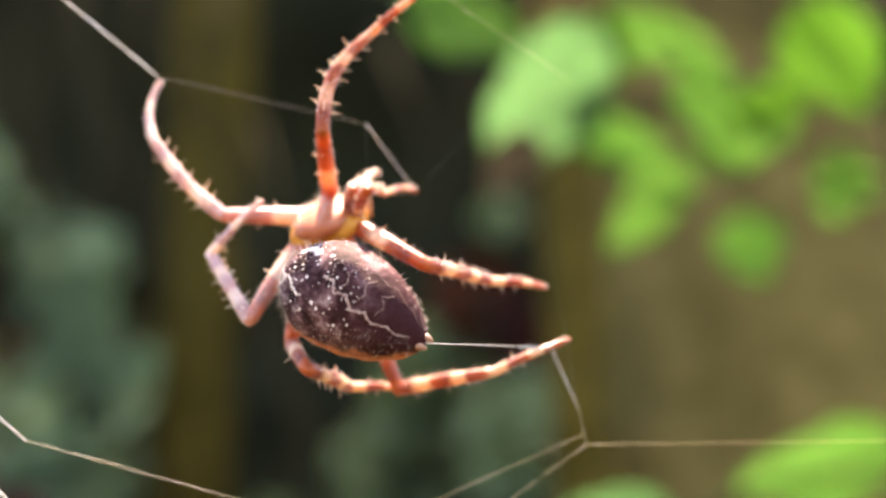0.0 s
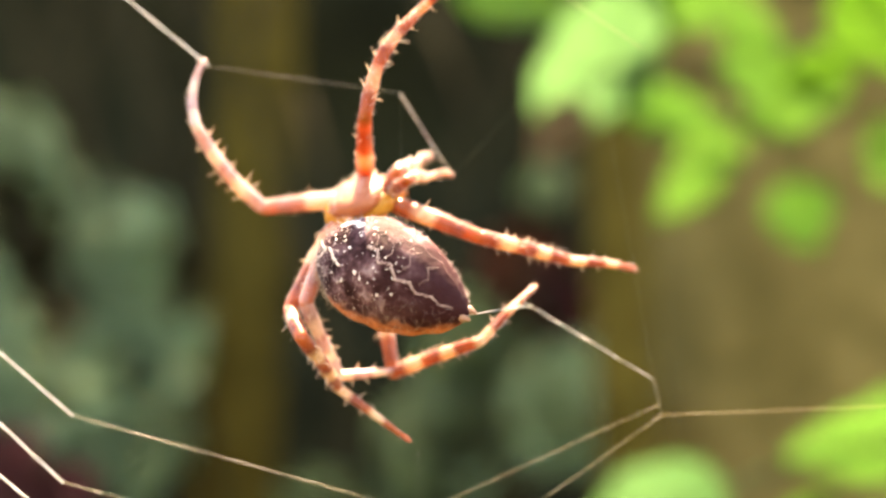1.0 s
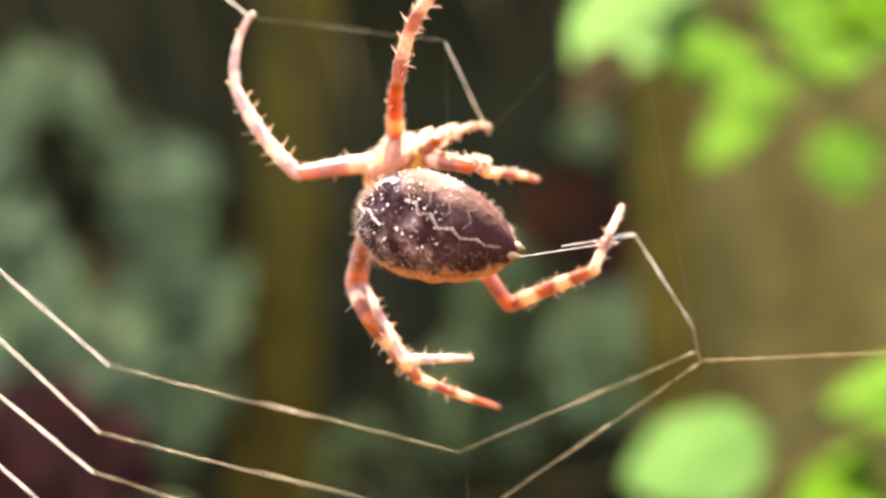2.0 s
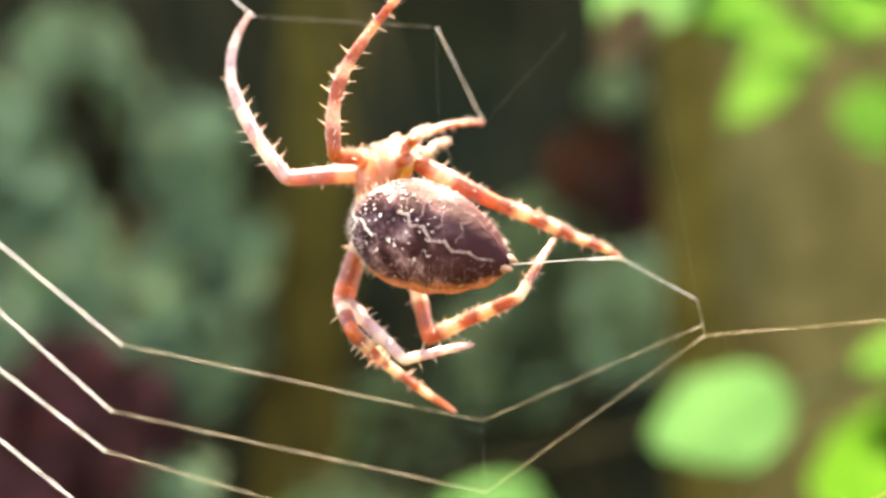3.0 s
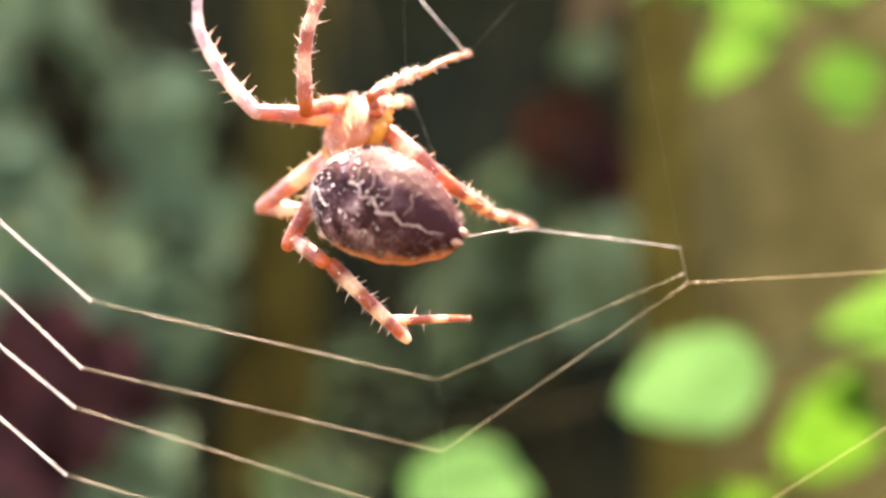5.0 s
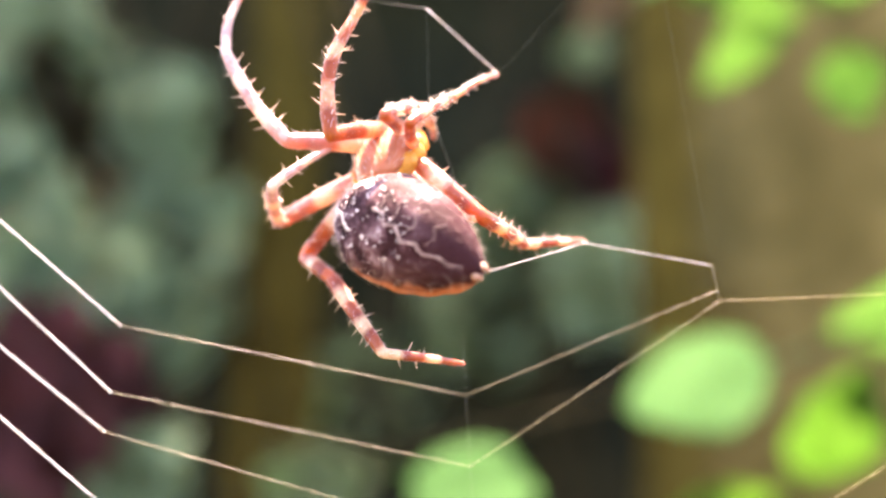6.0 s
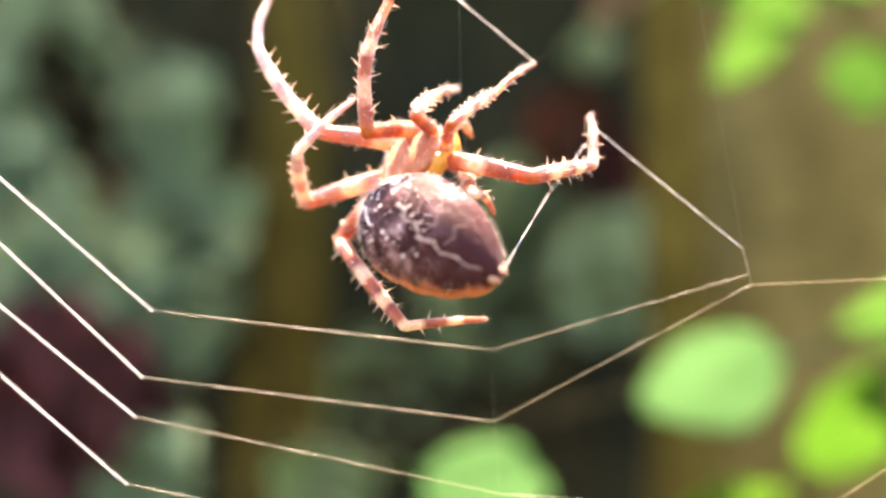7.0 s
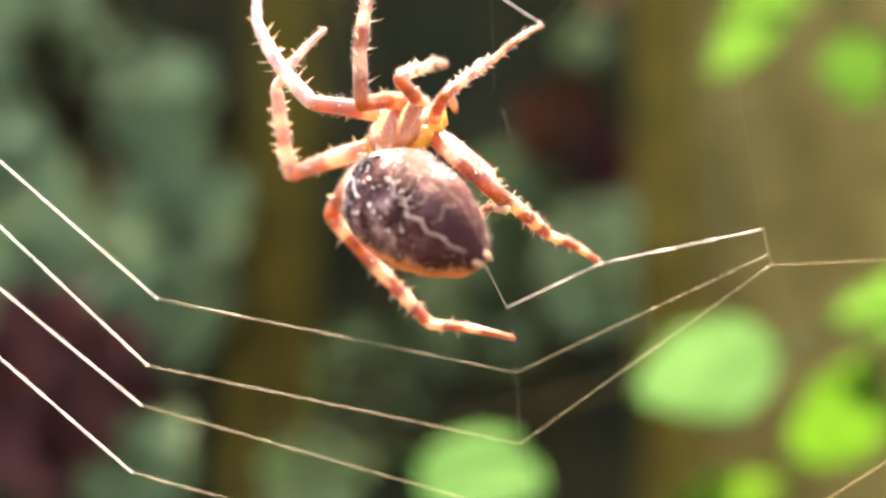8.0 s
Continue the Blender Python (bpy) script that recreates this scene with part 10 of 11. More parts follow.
    walk(threads[30], [
        (0, pose(0.01596, 0.00000, 0.00190, -155.7, -0.0, -90.0)), (0.2, pose(0.01673, 0.00000, 0.00119, -161.1, -0.0, -90.0)), (0.4, pose(0.01707, 0.00000, 0.00165, -153.9, -0.0, -90.0)),
        (0.5, pose(0.01687, 0.00000, 0.00032, -128.1, -0.0, -90.0)), (0.7, pose(0.01621, 0.00000, 0.00020, -113.5, -0.0, -90.0)), (1, pose(0.01416, 0.00000, 0.00107, -120.9, -0.0, -90.0)),
        (1.2, pose(0.01396, 0.00000, 0.00272, -136.3, -0.0, -90.0)), (1.5, pose(0.01555, 0.00000, 0.00214, -146.3, -0.0, -90.0)), (1.7, pose(0.01756, 0.00000, 0.00276, -155.3, -0.0, -90.0)),
        (2.8, pose(0.01443, 0.00000, 0.00065, -112.1, -0.0, -90.0)), (3, pose(0.01458, 0.00000, -0.00002, -118.7, -0.0, -90.0)), (3.2, pose(0.01383, 0.00000, 0.00156, -124.9, -0.0, -90.0)),
        (3.5, pose(0.01441, 0.00000, 0.00082, -118.6, -0.0, -90.0)), (3.7, pose(0.01547, 0.00000, 0.00206, -125.0, -0.0, -90.0)), (4, pose(0.01419, 0.00000, 0.00076, -111.2, -0.0, -90.0)),
        (4.2, pose(0.01287, 0.00000, -0.00082, -96.9, -0.0, -90.0)), (4.5, pose(0.01251, 0.00000, -0.00035, -95.6, -0.0, -90.0)), (4.7, pose(0.01287, 0.00000, -0.00007, -96.3, -0.0, -90.0)),
        (5.8, pose(0.01379, 0.00000, -0.00022, -100.7, -0.0, -90.0)), (6, pose(0.01381, 0.00000, -0.00002, -100.0, -0.0, -90.0)), (6.5, pose(0.01333, 0.00000, 0.00020, -102.9, -0.0, -90.0)),
        (6.8, pose(0.01382, 0.00000, 0.00199, -119.5, -0.0, -90.0)), (7, pose(0.01357, 0.00000, 0.00341, -129.1, -0.0, -90.0)), (7.2, pose(0.01278, 0.00000, 0.00173, -113.8, -0.0, -90.0)),
        (7.5, pose(0.01429, 0.00000, 0.00107, -109.3, -0.0, -90.0)), (7.8, pose(0.01417, 0.00000, -0.00125, -84.4, -0.0, -90.0)), (8, pose(0.01284, 0.00000, -0.00177, -78.2, -0.0, -90.0))])
    walk(threads[31], [
        (0, pose(0.01614, 0.00000, 0.00151, -155.7, -0.0, -90.0)), (0.2, pose(0.01686, 0.00000, 0.00083, -161.1, -0.0, -90.0)), (0.4, pose(0.01719, 0.00000, 0.00140, -153.9, -0.0, -90.0)),
        (0.5, pose(0.01690, 0.00000, 0.00030, -128.1, -0.0, -90.0)), (0.7, pose(0.01744, 0.00000, -0.00033, -113.5, -0.0, -90.0)), (1, pose(0.01611, 0.00000, -0.00010, -120.9, -0.0, -90.0)),
        (1.2, pose(0.01526, 0.00000, 0.00136, -136.3, -0.0, -90.0)), (1.5, pose(0.01634, 0.00000, 0.00096, -146.3, -0.0, -90.0)), (1.7, pose(0.01817, 0.00000, 0.00143, -155.3, -0.0, -90.0)),
        (2.8, pose(0.01559, 0.00000, 0.00018, -112.1, -0.0, -90.0)), (3, pose(0.01535, 0.00000, -0.00045, -118.7, -0.0, -90.0)), (3.2, pose(0.01511, 0.00000, 0.00067, -124.9, -0.0, -90.0)),
        (3.5, pose(0.01600, 0.00000, -0.00005, -118.6, -0.0, -90.0)), (3.7, pose(0.01676, 0.00000, 0.00116, -125.0, -0.0, -90.0)), (4, pose(0.01554, 0.00000, 0.00024, -111.2, -0.0, -90.0)),
        (4.2, pose(0.01466, 0.00000, -0.00103, -96.9, -0.0, -90.0)), (4.5, pose(0.01490, 0.00000, -0.00058, -95.6, -0.0, -90.0)), (4.7, pose(0.01532, 0.00000, -0.00034, -96.3, -0.0, -90.0)),
        (5.8, pose(0.01565, 0.00000, -0.00057, -100.7, -0.0, -90.0)), (6, pose(0.01563, 0.00000, -0.00035, -100.0, -0.0, -90.0)), (6.5, pose(0.01505, 0.00000, -0.00019, -102.9, -0.0, -90.0)),
        (6.8, pose(0.01586, 0.00000, 0.00084, -119.5, -0.0, -90.0)), (7, pose(0.01606, 0.00000, 0.00138, -129.1, -0.0, -90.0)), (7.2, pose(0.01479, 0.00000, 0.00085, -113.8, -0.0, -90.0)),
        (7.5, pose(0.01632, 0.00000, 0.00036, -109.3, -0.0, -90.0)), (7.8, pose(0.01594, 0.00000, -0.00107, -84.4, -0.0, -90.0)), (8, pose(0.01544, 0.00000, -0.00123, -78.2, -0.0, -90.0))])
    walk(threads[32], [
        (0, pose(0.01758, 0.00000, -0.00169, 9.5, -0.0, -90.0)), (0.2, pose(0.01799, 0.00000, -0.00248, 9.4, -0.0, -90.0)), (0.4, pose(0.01874, 0.00000, -0.00175, 9.2, -0.0, -90.0)),
        (0.5, pose(0.01965, 0.00000, -0.00187, 9.1, -0.0, -90.0)), (0.7, pose(0.02065, 0.00000, -0.00173, 9.0, -0.0, -90.0)), (1, pose(0.01912, 0.00000, -0.00190, 9.1, -0.0, -90.0)),
        (1.2, pose(0.01768, 0.00000, -0.00118, 9.3, -0.0, -90.0)), (1.5, pose(0.01828, 0.00000, -0.00195, 9.3, -0.0, -90.0)), (1.7, pose(0.01964, 0.00000, -0.00175, 9.3, -0.0, -90.0)),
        (2.8, pose(0.01884, 0.00000, -0.00114, 9.6, -0.0, -90.0)), (3, pose(0.01843, 0.00000, -0.00213, 9.7, -0.0, -90.0)), (3.2, pose(0.01798, 0.00000, -0.00134, 9.7, -0.0, -90.0)),
        (3.5, pose(0.01908, 0.00000, -0.00172, 9.8, -0.0, -90.0)), (3.7, pose(0.01963, 0.00000, -0.00085, 9.8, -0.0, -90.0)), (4, pose(0.01881, 0.00000, -0.00103, 9.9, -0.0, -90.0)),
        (4.2, pose(0.01814, 0.00000, -0.00146, 10.0, -0.0, -90.0)), (4.5, pose(0.01839, 0.00000, -0.00092, 10.0, -0.0, -90.0)), (4.7, pose(0.01881, 0.00000, -0.00073, 10.0, -0.0, -90.0)),
        (5.8, pose(0.01909, 0.00000, -0.00122, 10.1, -0.0, -90.0)), (6, pose(0.01908, 0.00000, -0.00096, 10.1, -0.0, -90.0)), (6.5, pose(0.01847, 0.00000, -0.00098, 10.1, -0.0, -90.0)),
        (6.8, pose(0.01891, 0.00000, -0.00089, 10.1, -0.0, -90.0)), (7, pose(0.01878, 0.00000, -0.00083, 10.1, -0.0, -90.0)), (7.2, pose(0.01800, 0.00000, -0.00057, 10.1, -0.0, -90.0)),
        (7.5, pose(0.01963, 0.00000, -0.00080, 10.1, -0.0, -90.0)), (7.8, pose(0.01943, 0.00000, -0.00073, 10.2, -0.0, -90.0)), (8, pose(0.01887, 0.00000, -0.00051, 10.2, -0.0, -90.0))])
    walk(threads[33], [
        (0, pose(0.00232, 0.00000, -0.01529, 3.8, -0.0, -90.0)), (0.2, pose(0.00216, 0.00000, -0.01609, 3.7, -0.0, -90.0)), (0.4, pose(0.00240, 0.00000, -0.01553, 3.5, -0.0, -90.0)),
        (0.5, pose(0.00308, 0.00000, -0.01566, 3.4, -0.0, -90.0)), (0.7, pose(0.00353, 0.00000, -0.01555, 3.3, -0.0, -90.0)), (1, pose(0.00270, 0.00000, -0.01616, 3.4, -0.0, -90.0)),
        (1.2, pose(0.00127, 0.00000, -0.01528, 3.4, -0.0, -90.0)), (1.5, pose(0.00226, 0.00000, -0.01591, 3.3, -0.0, -90.0)), (1.7, pose(0.00349, 0.00000, -0.01563, 3.2, -0.0, -90.0)),
        (2.8, pose(0.00380, 0.00000, -0.01492, 3.1, -0.0, -90.0)), (3, pose(0.00350, 0.00000, -0.01571, 3.1, -0.0, -90.0)), (3.2, pose(0.00310, 0.00000, -0.01524, 3.1, -0.0, -90.0)),
        (3.5, pose(0.00415, 0.00000, -0.01577, 3.1, -0.0, -90.0)), (3.7, pose(0.00454, 0.00000, -0.01513, 3.1, -0.0, -90.0)), (4, pose(0.00209, 0.00000, -0.01563, 3.2, -0.0, -90.0)),
        (4.2, pose(0.00148, 0.00000, -0.01613, 3.2, -0.0, -90.0)), (4.5, pose(0.00209, 0.00000, -0.01554, 3.2, -0.0, -90.0)), (4.7, pose(0.00225, 0.00000, -0.01510, 3.2, -0.0, -90.0)),
        (5.8, pose(0.00230, 0.00000, -0.01536, 3.2, -0.0, -90.0)), (6, pose(0.00219, 0.00000, -0.01500, 3.2, -0.0, -90.0)), (6.5, pose(0.00147, 0.00000, -0.01470, 3.2, -0.0, -90.0)),
        (6.8, pose(0.00190, 0.00000, -0.01361, 3.2, -0.0, -90.0)), (7, pose(0.00152, 0.00000, -0.01279, 3.2, -0.0, -90.0)), (7.2, pose(0.00119, 0.00000, -0.01201, 3.2, -0.0, -90.0)),
        (7.5, pose(0.00264, 0.00000, -0.01257, 3.2, -0.0, -90.0)), (7.8, pose(0.00288, 0.00000, -0.01426, 3.2, -0.0, -90.0)), (8, pose(0.00206, 0.00000, -0.01535, 3.2, -0.0, -90.0))])
    walk(threads[34], [
        (0, pose(0.00200, 0.00000, -0.01042, 3.7, -0.0, -90.0)), (0.2, pose(0.00185, 0.00000, -0.01123, 3.6, -0.0, -90.0)), (0.4, pose(0.00210, 0.00000, -0.01065, 3.5, -0.0, -90.0)),
        (0.5, pose(0.00279, 0.00000, -0.01077, 3.4, -0.0, -90.0)), (0.7, pose(0.00325, 0.00000, -0.01065, 3.3, -0.0, -90.0)), (1, pose(0.00242, 0.00000, -0.01126, 3.3, -0.0, -90.0)),
        (1.2, pose(0.00098, 0.00000, -0.01036, 3.4, -0.0, -90.0)), (1.5, pose(0.00197, 0.00000, -0.01098, 3.2, -0.0, -90.0)), (1.7, pose(0.00321, 0.00000, -0.01068, 3.1, -0.0, -90.0)),
        (2.8, pose(0.00352, 0.00000, -0.00992, 3.1, -0.0, -90.0)), (3, pose(0.00323, 0.00000, -0.01071, 3.1, -0.0, -90.0)), (3.2, pose(0.00283, 0.00000, -0.01024, 3.1, -0.0, -90.0)),
        (3.5, pose(0.00387, 0.00000, -0.01077, 3.1, -0.0, -90.0)), (3.7, pose(0.00426, 0.00000, -0.01013, 3.1, -0.0, -90.0)), (4, pose(0.00181, 0.00000, -0.01062, 3.1, -0.0, -90.0)),
        (4.2, pose(0.00120, 0.00000, -0.01113, 3.1, -0.0, -90.0)), (4.5, pose(0.00181, 0.00000, -0.01054, 3.1, -0.0, -90.0)), (4.7, pose(0.00197, 0.00000, -0.01010, 3.1, -0.0, -90.0)),
        (5.8, pose(0.00203, 0.00000, -0.01038, 3.1, -0.0, -90.0)), (6, pose(0.00191, 0.00000, -0.01003, 3.1, -0.0, -90.0)), (6.5, pose(0.00119, 0.00000, -0.00975, 3.1, -0.0, -90.0)),
        (6.8, pose(0.00163, 0.00000, -0.00866, 3.1, -0.0, -90.0)), (7, pose(0.00125, 0.00000, -0.00785, 3.1, -0.0, -90.0)), (7.2, pose(0.00092, 0.00000, -0.00707, 3.1, -0.0, -90.0)),
        (7.5, pose(0.00237, 0.00000, -0.00765, 3.1, -0.0, -90.0)), (7.8, pose(0.00260, 0.00000, -0.00933, 3.1, -0.0, -90.0)), (8, pose(0.00178, 0.00000, -0.01043, 3.1, -0.0, -90.0))])
    walk(threads[35], [
        (0, pose(0.00232, 0.00000, -0.01529, -174.9, -0.0, -90.0)), (0.2, pose(0.00216, 0.00000, -0.01609, -175.0, -0.0, -90.0)), (0.4, pose(0.00240, 0.00000, -0.01553, -175.1, -0.0, -90.0)),
        (0.5, pose(0.00308, 0.00000, -0.01566, -175.2, -0.0, -90.0)), (0.7, pose(0.00353, 0.00000, -0.01555, -175.3, -0.0, -90.0)), (1, pose(0.00270, 0.00000, -0.01616, -175.3, -0.0, -90.0)),
        (1.2, pose(0.00127, 0.00000, -0.01528, -175.3, -0.0, -90.0)), (1.5, pose(0.00226, 0.00000, -0.01591, -175.4, -0.0, -90.0)), (1.7, pose(0.00349, 0.00000, -0.01563, -175.5, -0.0, -90.0)),
        (2.8, pose(0.00380, 0.00000, -0.01492, -175.6, -0.0, -90.0)), (3, pose(0.00350, 0.00000, -0.01571, -175.6, -0.0, -90.0)), (3.2, pose(0.00310, 0.00000, -0.01524, -175.6, -0.0, -90.0)),
        (3.5, pose(0.00415, 0.00000, -0.01577, -175.6, -0.0, -90.0)), (3.7, pose(0.00454, 0.00000, -0.01513, -175.6, -0.0, -90.0)), (4, pose(0.00209, 0.00000, -0.01563, -175.5, -0.0, -90.0)),
        (4.2, pose(0.00148, 0.00000, -0.01613, -175.5, -0.0, -90.0)), (4.5, pose(0.00209, 0.00000, -0.01554, -175.5, -0.0, -90.0)), (4.7, pose(0.00225, 0.00000, -0.01510, -175.5, -0.0, -90.0)),
        (5.8, pose(0.00230, 0.00000, -0.01536, -175.5, -0.0, -90.0)), (6, pose(0.00219, 0.00000, -0.01500, -175.5, -0.0, -90.0)), (6.5, pose(0.00147, 0.00000, -0.01470, -175.5, -0.0, -90.0)),
        (6.8, pose(0.00190, 0.00000, -0.01361, -175.5, -0.0, -90.0)), (7, pose(0.00152, 0.00000, -0.01279, -175.5, -0.0, -90.0)), (7.2, pose(0.00119, 0.00000, -0.01201, -175.5, -0.0, -90.0)),
        (7.5, pose(0.00264, 0.00000, -0.01257, -175.5, -0.0, -90.0)), (7.8, pose(0.00288, 0.00000, -0.01426, -175.5, -0.0, -90.0)), (8, pose(0.00206, 0.00000, -0.01535, -175.5, -0.0, -90.0))])
    walk(threads[36], [
        (0, pose(0.00275, 0.00000, -0.02016, -94.9, -0.0, -90.0)), (0.2, pose(0.00259, 0.00000, -0.02096, -94.9, -0.0, -90.0)), (0.4, pose(0.00282, 0.00000, -0.02042, -94.8, -0.0, -90.0)),
        (0.5, pose(0.00349, 0.00000, -0.02056, -94.8, -0.0, -90.0)), (0.7, pose(0.00393, 0.00000, -0.02046, -94.7, -0.0, -90.0)), (1, pose(0.00311, 0.00000, -0.02108, -94.6, -0.0, -90.0)),
        (1.2, pose(0.00168, 0.00000, -0.02023, -94.4, -0.0, -90.0)), (1.5, pose(0.00266, 0.00000, -0.02088, -94.3, -0.0, -90.0)), (1.7, pose(0.00388, 0.00000, -0.02061, -94.3, -0.0, -90.0)),
        (2.8, pose(0.00418, 0.00000, -0.01997, -94.0, -0.0, -90.0)), (3, pose(0.00389, 0.00000, -0.02077, -93.9, -0.0, -90.0)), (3.2, pose(0.00350, 0.00000, -0.02030, -93.9, -0.0, -90.0)),
        (3.5, pose(0.00454, 0.00000, -0.02083, -94.0, -0.0, -90.0)), (3.7, pose(0.00493, 0.00000, -0.02020, -94.0, -0.0, -90.0)), (4, pose(0.00249, 0.00000, -0.02070, -94.1, -0.0, -90.0)),
        (4.2, pose(0.00187, 0.00000, -0.02120, -94.1, -0.0, -90.0)), (4.5, pose(0.00249, 0.00000, -0.02062, -94.2, -0.0, -90.0)), (4.7, pose(0.00264, 0.00000, -0.02017, -94.2, -0.0, -90.0)),
        (5.8, pose(0.00270, 0.00000, -0.02040, -94.3, -0.0, -90.0)), (6, pose(0.00258, 0.00000, -0.02004, -94.3, -0.0, -90.0)), (6.5, pose(0.00186, 0.00000, -0.01974, -94.3, -0.0, -90.0)),
        (6.8, pose(0.00230, 0.00000, -0.01863, -94.3, -0.0, -90.0)), (7, pose(0.00192, 0.00000, -0.01781, -94.3, -0.0, -90.0)), (7.2, pose(0.00158, 0.00000, -0.01702, -94.3, -0.0, -90.0)),
        (7.5, pose(0.00304, 0.00000, -0.01758, -94.3, -0.0, -90.0)), (7.8, pose(0.00327, 0.00000, -0.01926, -94.4, -0.0, -90.0)), (8, pose(0.00245, 0.00000, -0.02036, -94.4, -0.0, -90.0))])
    walk(threads[37], [
        (0, pose(0.00589, 0.00313, 0.01470, -44.8, 13.9, -103.4)), (0.2, pose(0.00485, 0.00342, 0.01300, -45.2, 15.1, -104.7)), (0.4, pose(0.00495, 0.00294, 0.01379, -44.6, 13.1, -102.6)),
        (0.5, pose(0.00589, 0.00292, 0.01349, -44.5, 13.1, -102.5)), (0.7, pose(0.00655, 0.00299, 0.01375, -44.6, 13.4, -102.9)), (1, pose(0.00480, 0.00335, 0.01334, -45.6, 14.8, -104.6)),
        (1.2, pose(0.00337, 0.00333, 0.01405, -46.0, 14.6, -104.7)), (1.5, pose(0.00401, 0.00346, 0.01244, -46.1, 15.3, -105.3)), (1.7, pose(0.00543, 0.00335, 0.01287, -45.8, 14.9, -104.9)),
        (2.8, pose(0.00397, 0.00258, 0.01252, -45.0, 11.8, -101.6)), (3, pose(0.00341, 0.00259, 0.01079, -44.9, 11.9, -101.6)), (3.2, pose(0.00278, 0.00253, 0.01213, -45.1, 11.6, -101.4)),
        (3.5, pose(0.00406, 0.00212, 0.01144, -44.3, 9.9, -99.5)), (3.7, pose(0.00530, 0.00177, 0.01248, -43.9, 8.3, -97.9)), (4, pose(0.00347, 0.00106, 0.01248, -43.2, 5.0, -94.7)),
        (4.2, pose(0.00296, 0.00107, 0.01215, -43.3, 5.0, -94.7)), (4.5, pose(0.00390, 0.00100, 0.01260, -43.2, 4.7, -94.4)), (4.7, pose(0.00402, 0.00103, 0.01299, -43.2, 4.9, -94.6)),
        (5.8, pose(0.00431, 0.00122, 0.01248, -43.1, 5.9, -95.5)), (6, pose(0.00424, 0.00125, 0.01258, -43.1, 6.0, -95.6)), (6.5, pose(0.00366, 0.00104, 0.01233, -42.9, 5.1, -94.7)),
        (6.8, pose(0.00407, 0.00057, 0.01217, -42.5, 2.8, -92.5)), (7, pose(0.00444, 0.00057, 0.01214, -42.5, 2.8, -92.6)), (7.2, pose(0.00391, 0.00017, 0.01227, -42.3, 0.8, -90.8)),
        (7.5, pose(0.00504, 0.00045, 0.01227, -42.4, 2.2, -92.0)), (7.8, pose(0.00469, -0.00043, 0.01282, -42.2, -2.1, -88.1)), (8, pose(0.00360, -0.00038, 0.01349, -42.2, -1.8, -88.4))])
    walk(threads[38], [
        (0, pose(0.01710, 0.00000, 0.02292, 56.1, -0.0, -90.0)), (0.2, pose(0.01756, 0.00000, 0.02203, 56.0, -0.0, -90.0)), (0.4, pose(0.01835, 0.00000, 0.02279, 55.9, -0.0, -90.0)),
        (0.5, pose(0.01932, 0.00000, 0.02265, 55.9, -0.0, -90.0)), (0.7, pose(0.02035, 0.00000, 0.02276, 55.7, -0.0, -90.0)), (1, pose(0.01876, 0.00000, 0.02245, 55.6, -0.0, -90.0)),
        (1.2, pose(0.01725, 0.00000, 0.02313, 55.5, -0.0, -90.0)), (1.5, pose(0.01784, 0.00000, 0.02219, 55.4, -0.0, -90.0)), (1.7, pose(0.01921, 0.00000, 0.02232, 55.4, -0.0, -90.0)),
        (2.8, pose(0.01824, 0.00000, 0.02250, 55.3, -0.0, -90.0)), (3, pose(0.01780, 0.00000, 0.02141, 55.3, -0.0, -90.0)), (3.2, pose(0.01733, 0.00000, 0.02217, 55.4, -0.0, -90.0)),
        (3.5, pose(0.01841, 0.00000, 0.02173, 55.4, -0.0, -90.0)), (3.7, pose(0.01895, 0.00000, 0.02258, 55.5, 0.0, -90.0)), (4, pose(0.01809, 0.00000, 0.02237, 55.7, -0.0, -90.0)),
        (4.2, pose(0.01740, 0.00000, 0.02191, 55.8, -0.0, -90.0)), (4.5, pose(0.01763, 0.00000, 0.02239, 55.9, -0.0, -90.0)), (4.7, pose(0.01805, 0.00000, 0.02256, 55.9, -0.0, -90.0)),
        (5.8, pose(0.01831, 0.00000, 0.02190, 56.1, -0.0, -90.0)), (6, pose(0.01830, 0.00000, 0.02214, 56.1, -0.0, -90.0)), (6.5, pose(0.01769, 0.00000, 0.02205, 56.1, -0.0, -90.0)),
        (6.8, pose(0.01813, 0.00000, 0.02209, 56.1, -0.0, -90.0)), (7, pose(0.01800, 0.00000, 0.02212, 56.0, -0.0, -90.0)), (7.2, pose(0.01722, 0.00000, 0.02236, 56.1, -0.0, -90.0)),
        (7.5, pose(0.01885, 0.00000, 0.02209, 56.1, -0.0, -90.0)), (7.8, pose(0.01863, -0.00000, 0.02213, 56.3, -0.0, -90.0)), (8, pose(0.01806, 0.00000, 0.02233, 56.3, -0.0, -90.0))])
